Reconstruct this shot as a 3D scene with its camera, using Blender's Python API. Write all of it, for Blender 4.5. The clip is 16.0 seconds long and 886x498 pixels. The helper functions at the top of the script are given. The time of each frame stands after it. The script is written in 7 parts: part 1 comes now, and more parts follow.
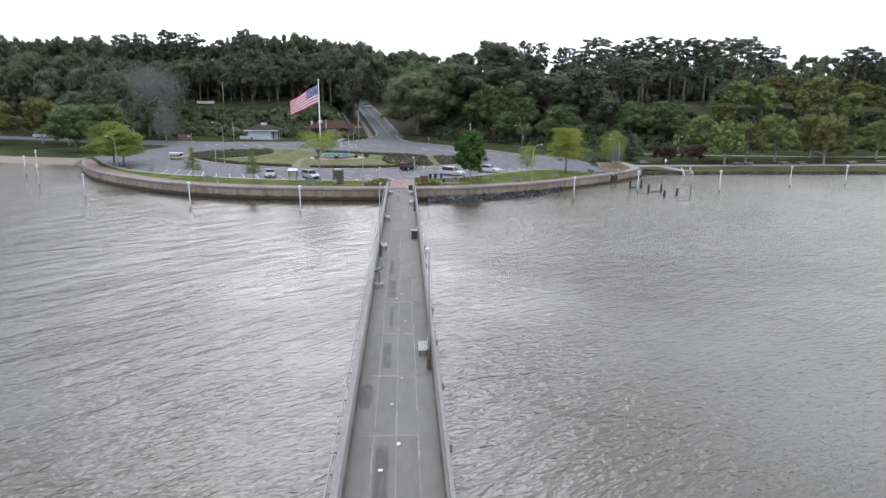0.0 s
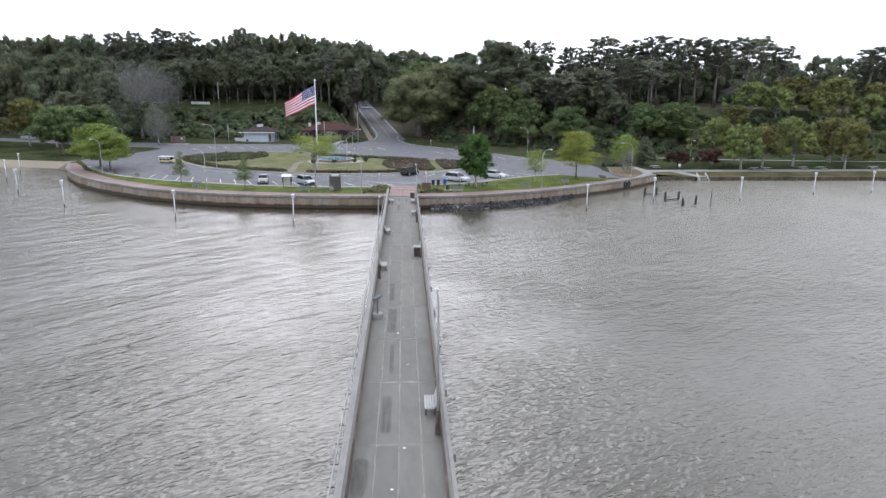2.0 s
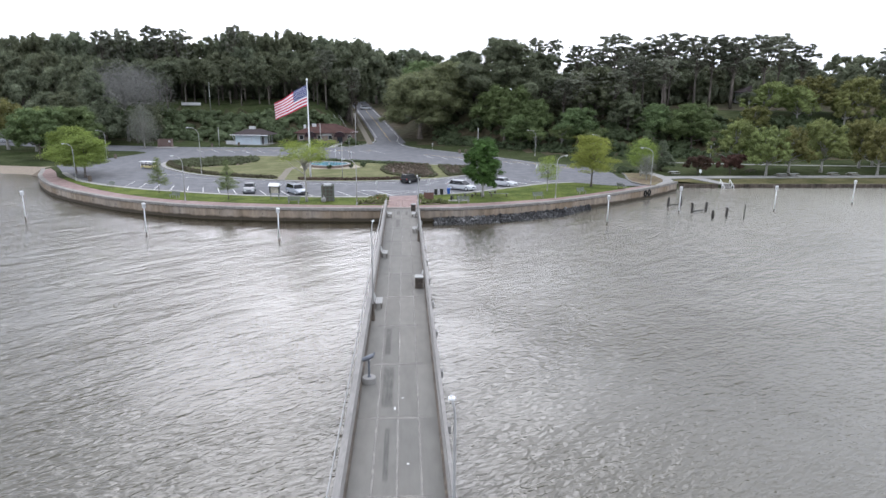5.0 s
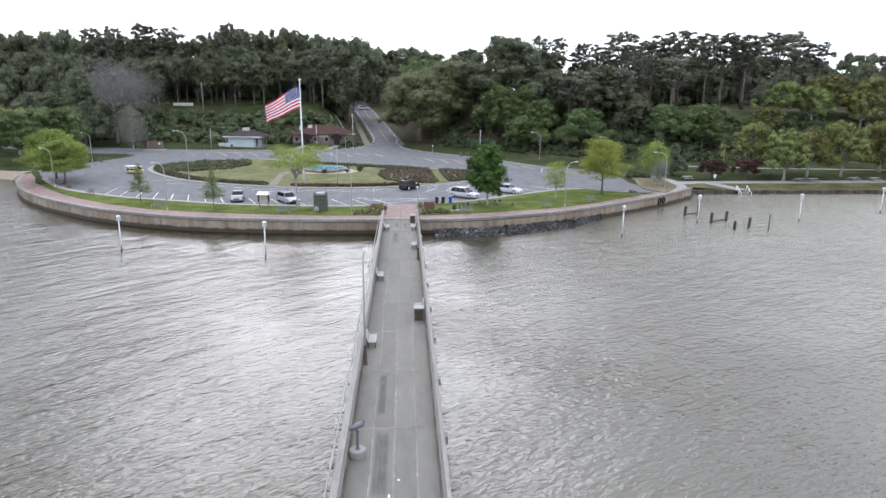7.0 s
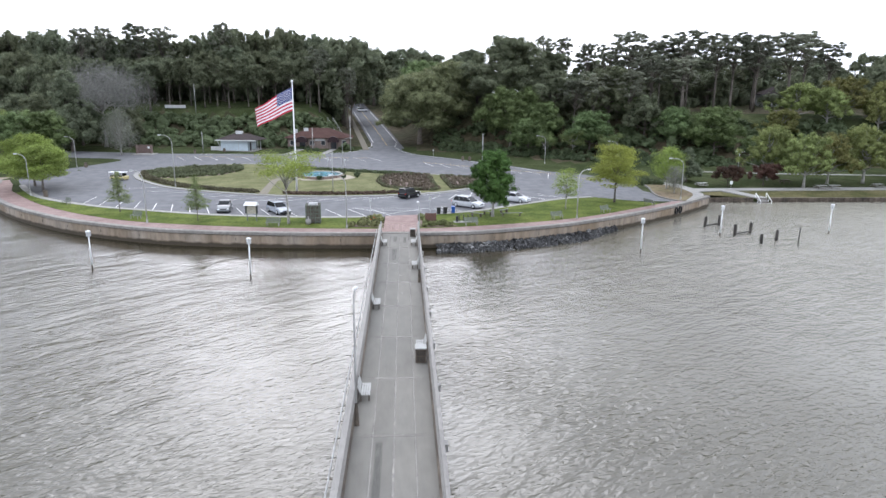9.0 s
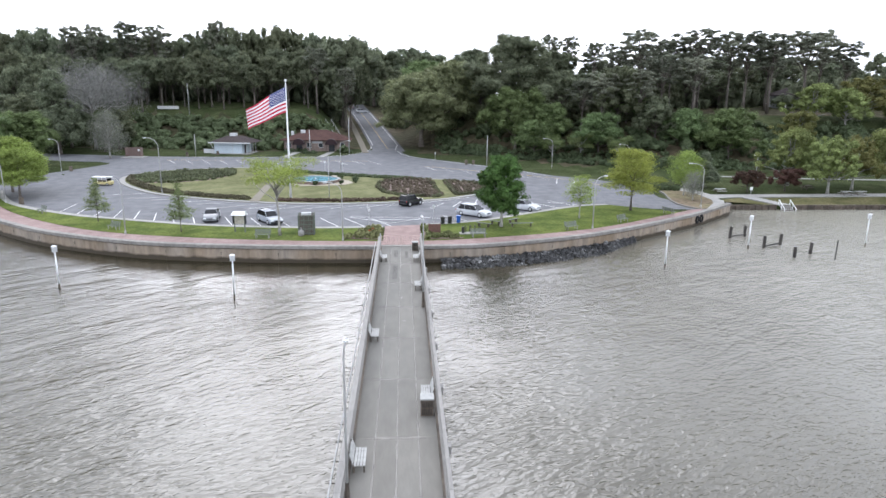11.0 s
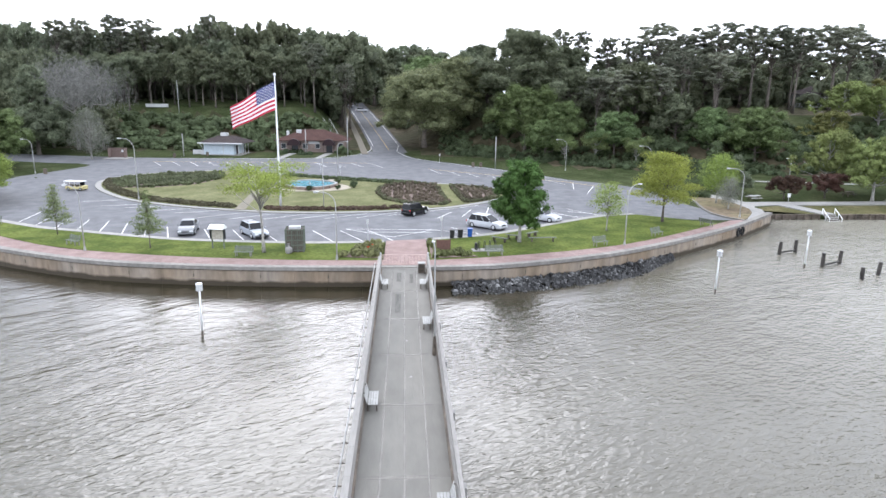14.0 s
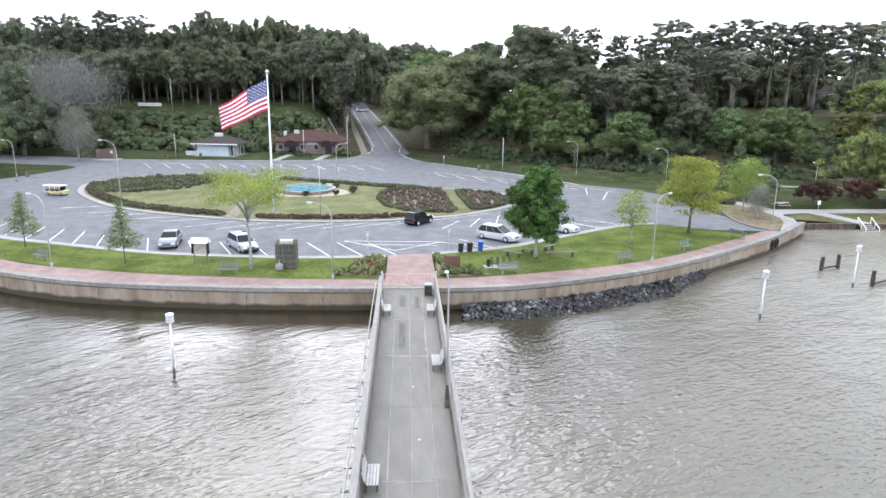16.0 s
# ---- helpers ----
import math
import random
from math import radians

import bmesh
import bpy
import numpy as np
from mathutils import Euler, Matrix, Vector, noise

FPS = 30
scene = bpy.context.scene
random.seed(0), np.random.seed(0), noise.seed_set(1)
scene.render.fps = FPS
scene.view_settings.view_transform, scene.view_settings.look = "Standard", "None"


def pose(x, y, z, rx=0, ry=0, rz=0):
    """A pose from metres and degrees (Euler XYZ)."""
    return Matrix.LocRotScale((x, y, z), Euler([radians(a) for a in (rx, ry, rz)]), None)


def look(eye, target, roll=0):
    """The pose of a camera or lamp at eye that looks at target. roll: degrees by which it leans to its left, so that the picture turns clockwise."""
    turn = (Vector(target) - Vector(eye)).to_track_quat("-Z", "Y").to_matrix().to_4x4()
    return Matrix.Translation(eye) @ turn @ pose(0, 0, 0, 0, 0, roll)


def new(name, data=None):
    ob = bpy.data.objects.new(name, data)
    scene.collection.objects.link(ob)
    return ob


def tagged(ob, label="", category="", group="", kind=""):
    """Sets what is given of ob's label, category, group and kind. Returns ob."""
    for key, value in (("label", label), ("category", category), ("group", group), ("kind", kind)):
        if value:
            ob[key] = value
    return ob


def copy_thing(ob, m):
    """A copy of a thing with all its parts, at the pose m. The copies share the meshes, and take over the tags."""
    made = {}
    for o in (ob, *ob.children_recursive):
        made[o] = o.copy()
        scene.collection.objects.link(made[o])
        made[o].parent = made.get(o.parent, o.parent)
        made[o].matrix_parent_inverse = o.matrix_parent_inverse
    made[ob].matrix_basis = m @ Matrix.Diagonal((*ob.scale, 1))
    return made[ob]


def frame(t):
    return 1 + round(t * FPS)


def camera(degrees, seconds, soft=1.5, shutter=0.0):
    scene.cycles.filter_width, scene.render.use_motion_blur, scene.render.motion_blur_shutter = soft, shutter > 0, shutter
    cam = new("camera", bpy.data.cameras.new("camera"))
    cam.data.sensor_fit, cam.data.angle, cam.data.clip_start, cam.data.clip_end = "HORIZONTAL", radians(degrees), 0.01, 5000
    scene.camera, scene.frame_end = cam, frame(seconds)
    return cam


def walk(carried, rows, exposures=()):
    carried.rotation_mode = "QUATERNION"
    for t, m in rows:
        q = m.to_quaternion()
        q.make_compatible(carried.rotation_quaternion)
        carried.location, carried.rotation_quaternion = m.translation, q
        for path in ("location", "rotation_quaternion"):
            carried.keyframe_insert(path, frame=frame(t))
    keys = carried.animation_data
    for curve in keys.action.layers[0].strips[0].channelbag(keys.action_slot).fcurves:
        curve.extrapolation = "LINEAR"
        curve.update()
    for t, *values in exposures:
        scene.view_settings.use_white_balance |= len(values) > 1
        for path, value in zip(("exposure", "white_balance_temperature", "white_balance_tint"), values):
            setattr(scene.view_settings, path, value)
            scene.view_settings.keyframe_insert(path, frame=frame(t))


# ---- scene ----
cam = camera(69.4, 16.0, soft=1.5)
PATH = [
    (0, (0.404, -102.983, 16.805), (0.524, -101.044, 16.33), 0.4),
    (1.5, (0.287, -97.802, 16.899), (0.407, -95.863, 16.425), 0.5),
    (3.5, (0.26, -91.03, 16.753), (0.378, -89.09, 16.283), 0.5),
    (7, (0.489, -79.364, 17.296), (0.608, -77.425, 16.82), 0.5),
    (9, (0.486, -72.671, 17.405), (0.607, -70.731, 16.933), 0.5),
    (12.5, (0.17, -61.058, 17.084), (0.29, -59.117, 16.616), 0.6),
    (14.5, (-0.06, -54.187, 16.832), (0.059, -52.247, 16.361), 0.7),
    (16, (-0.291, -49.184, 16.819), (-0.174, -47.244, 16.347), 0.8),
]
walk(cam, [(t, look(e, g, r)) for t, e, g, r in PATH],
     exposures=[(0, 0.93, 6120, 14), (4, 1.06, 6120, 14), (9, 1.28, 6120, 13), (12.5, 1.48, 6120, 13), (16, 1.70, 6120, 13)])

# ---- world, sun and exposure ----
world = bpy.data.worlds.new("overcast_sky")
scene.world = world
world.use_nodes = True
wn, wl = world.node_tree.nodes, world.node_tree.links
wn.clear()
sky = wn.new("ShaderNodeTexSky")
sky.sky_type = "NISHITA"
sky.sun_disc = False
sky.sun_elevation = radians(32)
sky.sun_rotation = radians(-6)
sky.dust_density = 4.0
sky_grey = wn.new("ShaderNodeHueSaturation")
sky_grey.inputs["Saturation"].default_value = 0.22
sky_grey.inputs["Value"].default_value = 0.10
cloud_noise = wn.new("ShaderNodeTexNoise")
cloud_noise.inputs["Scale"].default_value = 2.2
cloud_noise.inputs["Detail"].default_value = 5
cloud_ramp = wn.new("ShaderNodeValToRGB")
cloud_ramp.color_ramp.elements[0].position = 0.25
cloud_ramp.color_ramp.elements[0].color = (0.74, 0.79, 0.87, 1)
cloud_ramp.color_ramp.elements[1].position = 0.75
cloud_ramp.color_ramp.elements[1].color = (0.96, 0.99, 1.04, 1)
sky_mix = wn.new("ShaderNodeMix")
sky_mix.data_type = "RGBA"
sky_mix.inputs["Factor"].default_value = 0.87
sky_coords = wn.new("ShaderNodeTexCoord")
sky_out = wn.new("ShaderNodeBackground")
sky_out.inputs["Strength"].default_value = 1.0
sky_end = wn.new("ShaderNodeOutputWorld")
wl.new(sky_coords.outputs["Generated"], cloud_noise.inputs["Vector"])
wl.new(cloud_noise.outputs["Fac"], cloud_ramp.inputs["Fac"])
wl.new(sky.outputs["Color"], sky_grey.inputs["Color"])
wl.new(sky_grey.outputs["Color"], sky_mix.inputs["A"])
wl.new(cloud_ramp.outputs["Color"], sky_mix.inputs["B"])
wl.new(sky_mix.outputs["Result"], sky_out.inputs["Color"])
wl.new(sky_out.outputs["Background"], sky_end.inputs["Surface"])

sun = new("sun", bpy.data.lights.new("sun", "SUN"))
sun.data.energy = 0.5
sun.data.angle = radians(40)
sun.data.color = (1.0, 0.98, 0.95)
# veiled sun over the woods, ahead of the camera
sun.matrix_world = look((0, 0, 0), (0.105 * 0.848, -0.994 * 0.848, -0.53))

# ---- materials ----
def material(name, col, rough=0.8, metal=0.0, var=0.25, scale=3.0, bump=0.15, bscale=None, spec=0.4, island=0.0, obj=0.0, big=0.0, tint=None, stretch=None):
    """Principled surface with two scales of colour variation and fine relief, in world metres."""
    m = bpy.data.materials.new(name)
    m.use_nodes = True
    n, l = m.node_tree.nodes, m.node_tree.links
    p = n["Principled BSDF"]
    p.inputs["Roughness"].default_value = rough
    p.inputs["Metallic"].default_value = metal
    p.inputs["Specular IOR Level"].default_value = spec
    geo = n.new("ShaderNodeNewGeometry")
    vec = geo.outputs["Position"]
    if stretch:
        mp = n.new("ShaderNodeMapping")
        mp.inputs["Scale"].default_value = stretch
        l.new(vec, mp.inputs["Vector"])
        vec = mp.outputs["Vector"]
    fine = n.new("ShaderNodeTexNoise")
    fine.inputs["Scale"].default_value = scale
    fine.inputs["Detail"].default_value = 6
    l.new(vec, fine.inputs["Vector"])
    coarse = n.new("ShaderNodeTexNoise")
    coarse.inputs["Scale"].default_value = scale * 0.11
    coarse.inputs["Detail"].default_value = 4
    l.new(vec, coarse.inputs["Vector"])

    def scaled(out, lo, hi, frm=0.3, to=0.7):
        r = n.new("ShaderNodeMapRange")
        r.inputs["From Min"].default_value, r.inputs["From Max"].default_value = frm, to
        r.inputs["To Min"].default_value, r.inputs["To Max"].default_value = lo, hi
        l.new(out, r.inputs["Value"])
        return r.outputs["Result"]

    def times(a, b):
        k = n.new("ShaderNodeMath")
        k.operation = "MULTIPLY"
        l.new(a, k.inputs[0])
        l.new(b, k.inputs[1])
        return k.outputs[0]

    v = times(scaled(fine.outputs["Fac"], 1 - var, 1 + var), scaled(coarse.outputs["Fac"], 1 - (big or var) * 0.8, 1 + (big or var) * 0.8))
    if island:
        v = times(v, scaled(geo.outputs["Random Per Island"], 1 - island, 1 + island, 0, 1))
    if obj:
        oi = n.new("ShaderNodeObjectInfo")
        v = times(v, scaled(oi.outputs["Random"], 1 - obj, 1 + obj, 0, 1))
    base = n.new("ShaderNodeMix")
    base.data_type = "RGBA"
    base.inputs["A"].default_value = (*col, 1)
    base.inputs["B"].default_value = (*(tint or col), 1)
    if island:
        wide = n.new("ShaderNodeObjectInfo")
        l.new(scaled(wide.outputs["Random"], 0, 1, 0.0, 1.0), base.inputs["Factor"])
    else:
        l.new(scaled(coarse.outputs["Fac"], 0, 1, 0.35, 0.65), base.inputs["Factor"])
    mul = n.new("ShaderNodeVectorMath")
    mul.operation = "SCALE"
    l.new(base.outputs["Result"], mul.inputs[0])
    l.new(v, mul.inputs["Scale"])
    l.new(mul.outputs[0], p.inputs["Base Color"])
    if bump:
        b = n.new("ShaderNodeBump")
        b.inputs["Strength"].default_value = bump
        b.inputs["Distance"].default_value = 0.05
        bn = n.new("ShaderNodeTexNoise")
        bn.inputs["Scale"].default_value = bscale or scale * 4
        bn.inputs["Detail"].default_value = 5
        l.new(vec, bn.inputs["Vector"])
        l.new(bn.outputs["Fac"], b.inputs["Height"])
        l.new(b.outputs["Normal"], p.inputs["Normal"])
    return m


def leafy(name, col, tint, obj=0.22, island=0.22, through_light=0.3):
    """Leaf surface: varies from leaf to leaf and from plant to plant, and lets some light through."""
    m = material(name, col, rough=0.65, var=0.34, scale=2.6, bump=0.8, bscale=5.0, spec=0.08, island=island, obj=obj, tint=tint)
    n, l = m.node_tree.nodes, m.node_tree.links
    p, end = n["Principled BSDF"], n["Material Output"]
    p.inputs["Normal"].links[0].from_node.inputs["Distance"].default_value = 0.2
    tr = n.new("ShaderNodeBsdfTranslucent")
    mix = n.new("ShaderNodeMixShader")
    mix.inputs["Fac"].default_value = through_light
    l.new(p.inputs["Base Color"].links[0].from_socket, tr.inputs["Color"])
    l.new(p.outputs["BSDF"], mix.inputs[1])
    l.new(tr.outputs["BSDF"], mix.inputs[2])
    l.new(mix.outputs["Shader"], end.inputs["Surface"])
    return m


M_concrete = material("deck_concrete", (0.158, 0.153, 0.137), 0.85, var=0.10, scale=1.5, bump=0.2, big=0.16, obj=0.07, tint=(0.146, 0.138, 0.121), stretch=(1.6, 0.5, 1))
M_concrete_lt = material("pale_concrete", (0.28, 0.272, 0.255), 0.85, var=0.12, scale=2.0, tint=(0.225, 0.22, 0.208), obj=0.06)
M_wall = material("seawall_concrete", (0.240, 0.182, 0.124), 0.9, var=0.26, scale=1.8, bump=0.3, big=0.25, tint=(0.235, 0.202, 0.165), obj=0.07, stretch=(1, 1, 0.25))
M_cap = material("weathered_cap_concrete", (0.235, 0.222, 0.200), 0.88, var=0.2, scale=2.5, bump=0.3, big=0.2, tint=(0.185, 0.175, 0.16), obj=0.10)
M_wet = material("wet_stain", (0.10, 0.09, 0.075), 0.6, var=0.3, scale=2.0, tint=(0.13, 0.11, 0.08))
M_brick = material("brick_paving", (0.215, 0.140, 0.125), 0.85, var=0.15, scale=8, bump=0.3, tint=(0.24, 0.17, 0.155), big=0.14, obj=0.10)
M_asphalt = material("asphalt", (0.128, 0.129, 0.136), 0.9, spec=0.2, var=0.10, scale=5, bump=0.25, bscale=60, big=0.16, tint=(0.140, 0.142, 0.150))
M_line = material("road_paint_white", (0.62, 0.62, 0.60), 0.7, var=0.22, scale=5, bump=0)
M_yellow = material("road_paint_yellow", (0.52, 0.36, 0.12), 0.7, var=0.22, scale=5, bump=0)
M_grass = material("lawn_grass", (0.073, 0.101, 0.025), 0.9, var=0.28, scale=3.5, bump=0.5, bscale=25, big=0.25, tint=(0.102, 0.122, 0.032), spec=0.03)
M_rough_grass = material("rough_grass", (0.038, 0.052, 0.020), 0.95, var=0.3, scale=2.0, bump=0.5, bscale=18, big=0.3, tint=(0.052, 0.060, 0.028), spec=0.03)
M_worn_path = material("worn_tan_path", (0.205, 0.185, 0.150), 0.9, var=0.15, scale=3, bump=0.2, tint=(0.17, 0.155, 0.125), spec=0.1)
M_grass_dry = material("dry_lawn_grass", (0.125, 0.132, 0.062), 0.9, var=0.2, scale=3, bump=0.5, bscale=25, tint=(0.145, 0.145, 0.075), spec=0.03)
M_wood_floor = material("forest_floor", (0.050, 0.052, 0.026), 0.95, var=0.4, scale=0.6, bump=0.6, bscale=6, tint=(0.075, 0.062, 0.040), spec=0.1)
M_sand = material("sand", (0.29, 0.24, 0.185), 0.95, var=0.12, scale=2, bump=0.3, tint=(0.24, 0.20, 0.155))
M_verge = material("dry_verge_grass", (0.195, 0.155, 0.108), 0.95, var=0.3, scale=1.2, bump=0.4, bscale=18, big=0.3, tint=(0.150, 0.135, 0.075), spec=0.05)
M_mulch = material("mulch", (0.150, 0.105, 0.088), 0.95, var=0.35, scale=6, bump=0.6, tint=(0.185, 0.140, 0.120))
M_rock = material("riprap_rock", (0.028, 0.028, 0.029), 0.5, var=0.4, scale=3, bump=0.5, obj=0.8, tint=(0.110, 0.110, 0.107))
M_bark = material("bark", (0.115, 0.10, 0.085), 0.95, var=0.3, scale=4, bump=0.8, tint=(0.125, 0.108, 0.092), obj=0.2)
M_bark_pale = material("pale_bark", (0.33, 0.32, 0.30), 0.9, var=0.25, scale=4, bump=0.6, tint=(0.26, 0.25, 0.225))
M_oak = leafy("oak_leaves", (0.186, 0.202, 0.124), (0.146, 0.170, 0.114), through_light=0.52)
M_live_oak = leafy("live_oak_leaves", (0.205, 0.215, 0.115), (0.165, 0.190, 0.100), through_light=0.45)
M_green = leafy("green_leaves", (0.152, 0.196, 0.080), (0.112, 0.158, 0.070))
M_pine = leafy("pine_needles", (0.190, 0.206, 0.154), (0.210, 0.220, 0.166), obj=0.2, through_light=0.52)
M_lime = leafy("spring_leaves", (0.285, 0.305, 0.070), (0.205, 0.245, 0.060), obj=0.1)
M_yellowleaf = leafy("yellow_green_leaves", (0.285, 0.325, 0.070), (0.215, 0.265, 0.062), obj=0.1)
M_young = leafy("young_tree_leaves", (0.185, 0.225, 0.095), (0.14, 0.18, 0.074), obj=0.1)
M_spring = leafy("fresh_green_leaves", (0.235, 0.300, 0.078), (0.185, 0.245, 0.068), obj=0.1)
M_magnolia = leafy("dark_glossy_leaves", (0.080, 0.140, 0.034), (0.056, 0.106, 0.032), obj=0.05, through_light=0.12)
M_willow = leafy("soft_olive_leaves", (0.215, 0.205, 0.078), (0.150, 0.184, 0.068), obj=0.3)
M_redleaf = leafy("dark_red_leaves", (0.098, 0.054, 0.044), (0.068, 0.050, 0.036), obj=0.1)
M_grey_twig = leafy("grey_twigs", (0.225, 0.225, 0.195), (0.18, 0.19, 0.15), obj=0.1, through_light=0.05)
M_pale_twig = leafy("pale_grey_twigs", (0.215, 0.212, 0.195), (0.18, 0.18, 0.165), obj=0.1, through_light=0.05)
M_shrub = leafy("shrub_leaves", (0.066, 0.090, 0.048), (0.092, 0.116, 0.060))
M_hedge = leafy("hedge_leaves", (0.125, 0.088, 0.066), (0.080, 0.096, 0.050))
M_rose = leafy("rose_bed_leaves", (0.165, 0.105, 0.095), (0.095, 0.095, 0.060))
M_metal = material("galvanised_metal", (0.55, 0.56, 0.57), 0.45, 0.6, var=0.12, scale=6, bump=0)
M_lamp_pole = material("grey_painted_pole", (0.36, 0.36, 0.35), 0.5, 0.2, var=0.1, scale=6, bump=0)
M_white = material("white_paint", (0.70, 0.71, 0.71), 0.55, var=0.06, scale=4, bump=0)
M_white_dull = material("weathered_white_paint", (0.45, 0.46, 0.46), 0.7, var=0.12, scale=4, bump=0.1)
M_rail = material("weathered_rail_wood", (0.25, 0.24, 0.222), 0.85, var=0.16, scale=5, bump=0.3, tint=(0.19, 0.182, 0.17), obj=0.08, stretch=(3, 0.4, 3))
M_bench = material("weathered_bench_slats", (0.34, 0.34, 0.325), 0.8, var=0.15, scale=6, bump=0.2, obj=0.06)
M_bench_dk = material("green_grey_bench_slats", (0.135, 0.15, 0.125), 0.85, spec=0.15, var=0.15, scale=6, bump=0.2, obj=0.06)
M_timber = material("dark_timber", (0.075, 0.062, 0.05), 0.9, var=0.3, scale=5, bump=0.5, obj=0.2, tint=(0.11, 0.09, 0.07))
M_tar = material("tarred_timber", (0.03, 0.027, 0.024), 0.8, var=0.3, scale=5, bump=0.5, obj=0.2, tint=(0.05, 0.045, 0.04))
M_pipe = material("grey_plastic_pipe", (0.33, 0.33, 0.32), 0.6, var=0.2, scale=3, bump=0.1)
M_viewer = material("dark_grey_viewer_metal", (0.13, 0.14, 0.16), 0.45, 0.4, var=0.15, scale=6, bump=0.05)
M_black = material("black_plastic", (0.02, 0.02, 0.021), 0.5, var=0.1, bump=0)
M_blue_bin = material("blue_plastic", (0.02, 0.09, 0.36), 0.45, var=0.1, bump=0)
M_rubber = material("black_rubber", (0.018, 0.018, 0.018), 0.85, var=0.2, bump=0.1)

# ---- building tools ----
def mesh_of(bm, name, mats, smooth=False):
    me = bpy.data.meshes.new(name)
    bm.normal_update()
    bm.to_mesh(me)
    bm.free()
    for m in (mats if isinstance(mats, (list, tuple)) else [mats]):
        me.materials.append(m)
    if smooth:
        me.polygons.foreach_set("use_smooth", [True] * len(me.polygons))
    return me


def part(name, bm, mats, parent=None, label="", smooth=False, kind=""):
    ob = new(name, mesh_of(bm, name, mats, smooth))
    if parent is not None:
        ob.parent = parent
    return tagged(ob, label=label, kind=kind)


def thing(name, m, label, category, group="", kind=""):
    ob = new(name)
    ob.matrix_basis = m
    ob.empty_display_size = 0.3
    return tagged(ob, label, category, group, kind)


def numpy_mesh(name, verts, faces, mats):
    me = bpy.data.meshes.new(name)
    me.from_pydata(verts.tolist() if hasattr(verts, "tolist") else verts, [], faces.tolist() if hasattr(faces, "tolist") else faces)
    for m in (mats if isinstance(mats, (list, tuple)) else [mats]):
        me.materials.append(m)
    me.update()
    return me


def box(bm, c, s, rz=0.0, bevel=0.0, rx=0.0, ry=0.0):
    m = Matrix.Translation(c) @ Euler((rx, ry, rz)).to_matrix().to_4x4() @ Matrix.Diagonal((s[0], s[1], s[2], 1))
    r = bmesh.ops.create_cube(bm, size=1, matrix=m)
    if bevel:
        es = list({e for v in r["verts"] for e in v.link_edges})
        bmesh.ops.bevel(bm, geom=es, offset=bevel, segments=1, affect="EDGES", profile=0.5)
    return bm


def boxed(*a, **k):
    return box(bmesh.new(), *a, **k)


def tube(bm, pts, radii, n=8, caps=True):
    """A round tube along points, with a radius at each."""
    pts = [Vector(p) for p in pts]
    if not isinstance(radii, (list, tuple)):
        radii = [radii] * len(pts)
    rings = []
    for i, p in enumerate(pts):
        d = (pts[min(i + 1, len(pts) - 1)] - pts[max(i - 1, 0)]).normalized()
        up = Vector((1, 0, 0)) if abs(d.x) < 0.9 else Vector((0, 1, 0))
        u = d.cross(up).normalized()
        w = d.cross(u)
        rings.append([bm.verts.new(p + (u * math.cos(a) + w * math.sin(a)) * radii[i]) for a in (2 * math.pi * k / n for k in range(n))])
    for a, b in zip(rings, rings[1:]):
        for k in range(n):
            bm.faces.new((a[k], a[(k + 1) % n], b[(k + 1) % n], b[k]))
    if caps:
        bm.faces.new(rings[0][::-1])
        bm.faces.new(rings[-1])
    return bm


def tubed(*a, **k):
    return tube(bmesh.new(), *a, **k)


def prism(bm, poly, z0, z1):
    """A straight prism over a plan polygon."""
    lo = [bm.verts.new((x, y, z0)) for x, y in poly]
    hi = [bm.verts.new((x, y, z1)) for x, y in poly]
    bm.faces.new(lo[::-1])
    bm.faces.new(hi)
    for i in range(len(poly)):
        j = (i + 1) % len(poly)
        bm.faces.new((lo[i], lo[j], hi[j], hi[i]))
    return bm


def lathe(bm, profile, n=16, c=(0, 0, 0)):
    rings = []
    for r, z in profile:
        rings.append([bm.verts.new((c[0] + r * math.cos(2 * math.pi * k / n), c[1] + r * math.sin(2 * math.pi * k / n), c[2] + z)) for k in range(n)])
    for a, b in zip(rings, rings[1:]):
        for k in range(n):
            bm.faces.new((a[k], a[(k + 1) % n], b[(k + 1) % n], b[k]))
    bm.faces.new(rings[0][::-1])
    bm.faces.new(rings[-1])
    return bm


def smooth01(a, b, v):
    k = min(1.0, max(0.0, (v - a) / (b - a)))
    return k * k * (3 - 2 * k)


def spline(points, x):
    """Smooth value at x through a few (x, y) points."""
    if x <= points[0][0]:
        return points[0][1]
    for i in range(len(points) - 1):
        (x0, y0), (x1, y1) = points[i], points[i + 1]
        if x <= x1:
            xa, ya = points[max(i - 1, 0)]
            xb, yb = points[min(i + 2, len(points) - 1)]
            m0 = (y1 - ya) / (x1 - xa)
            m1 = (yb - y0) / (xb - x0)
            t, h = (x - x0) / (x1 - x0), x1 - x0
            return (2 * t**3 - 3 * t * t + 1) * y0 + (t**3 - 2 * t * t + t) * h * m0 + (3 * t * t - 2 * t**3) * y1 + (t**3 - t * t) * h * m1
    return points[-1][1]


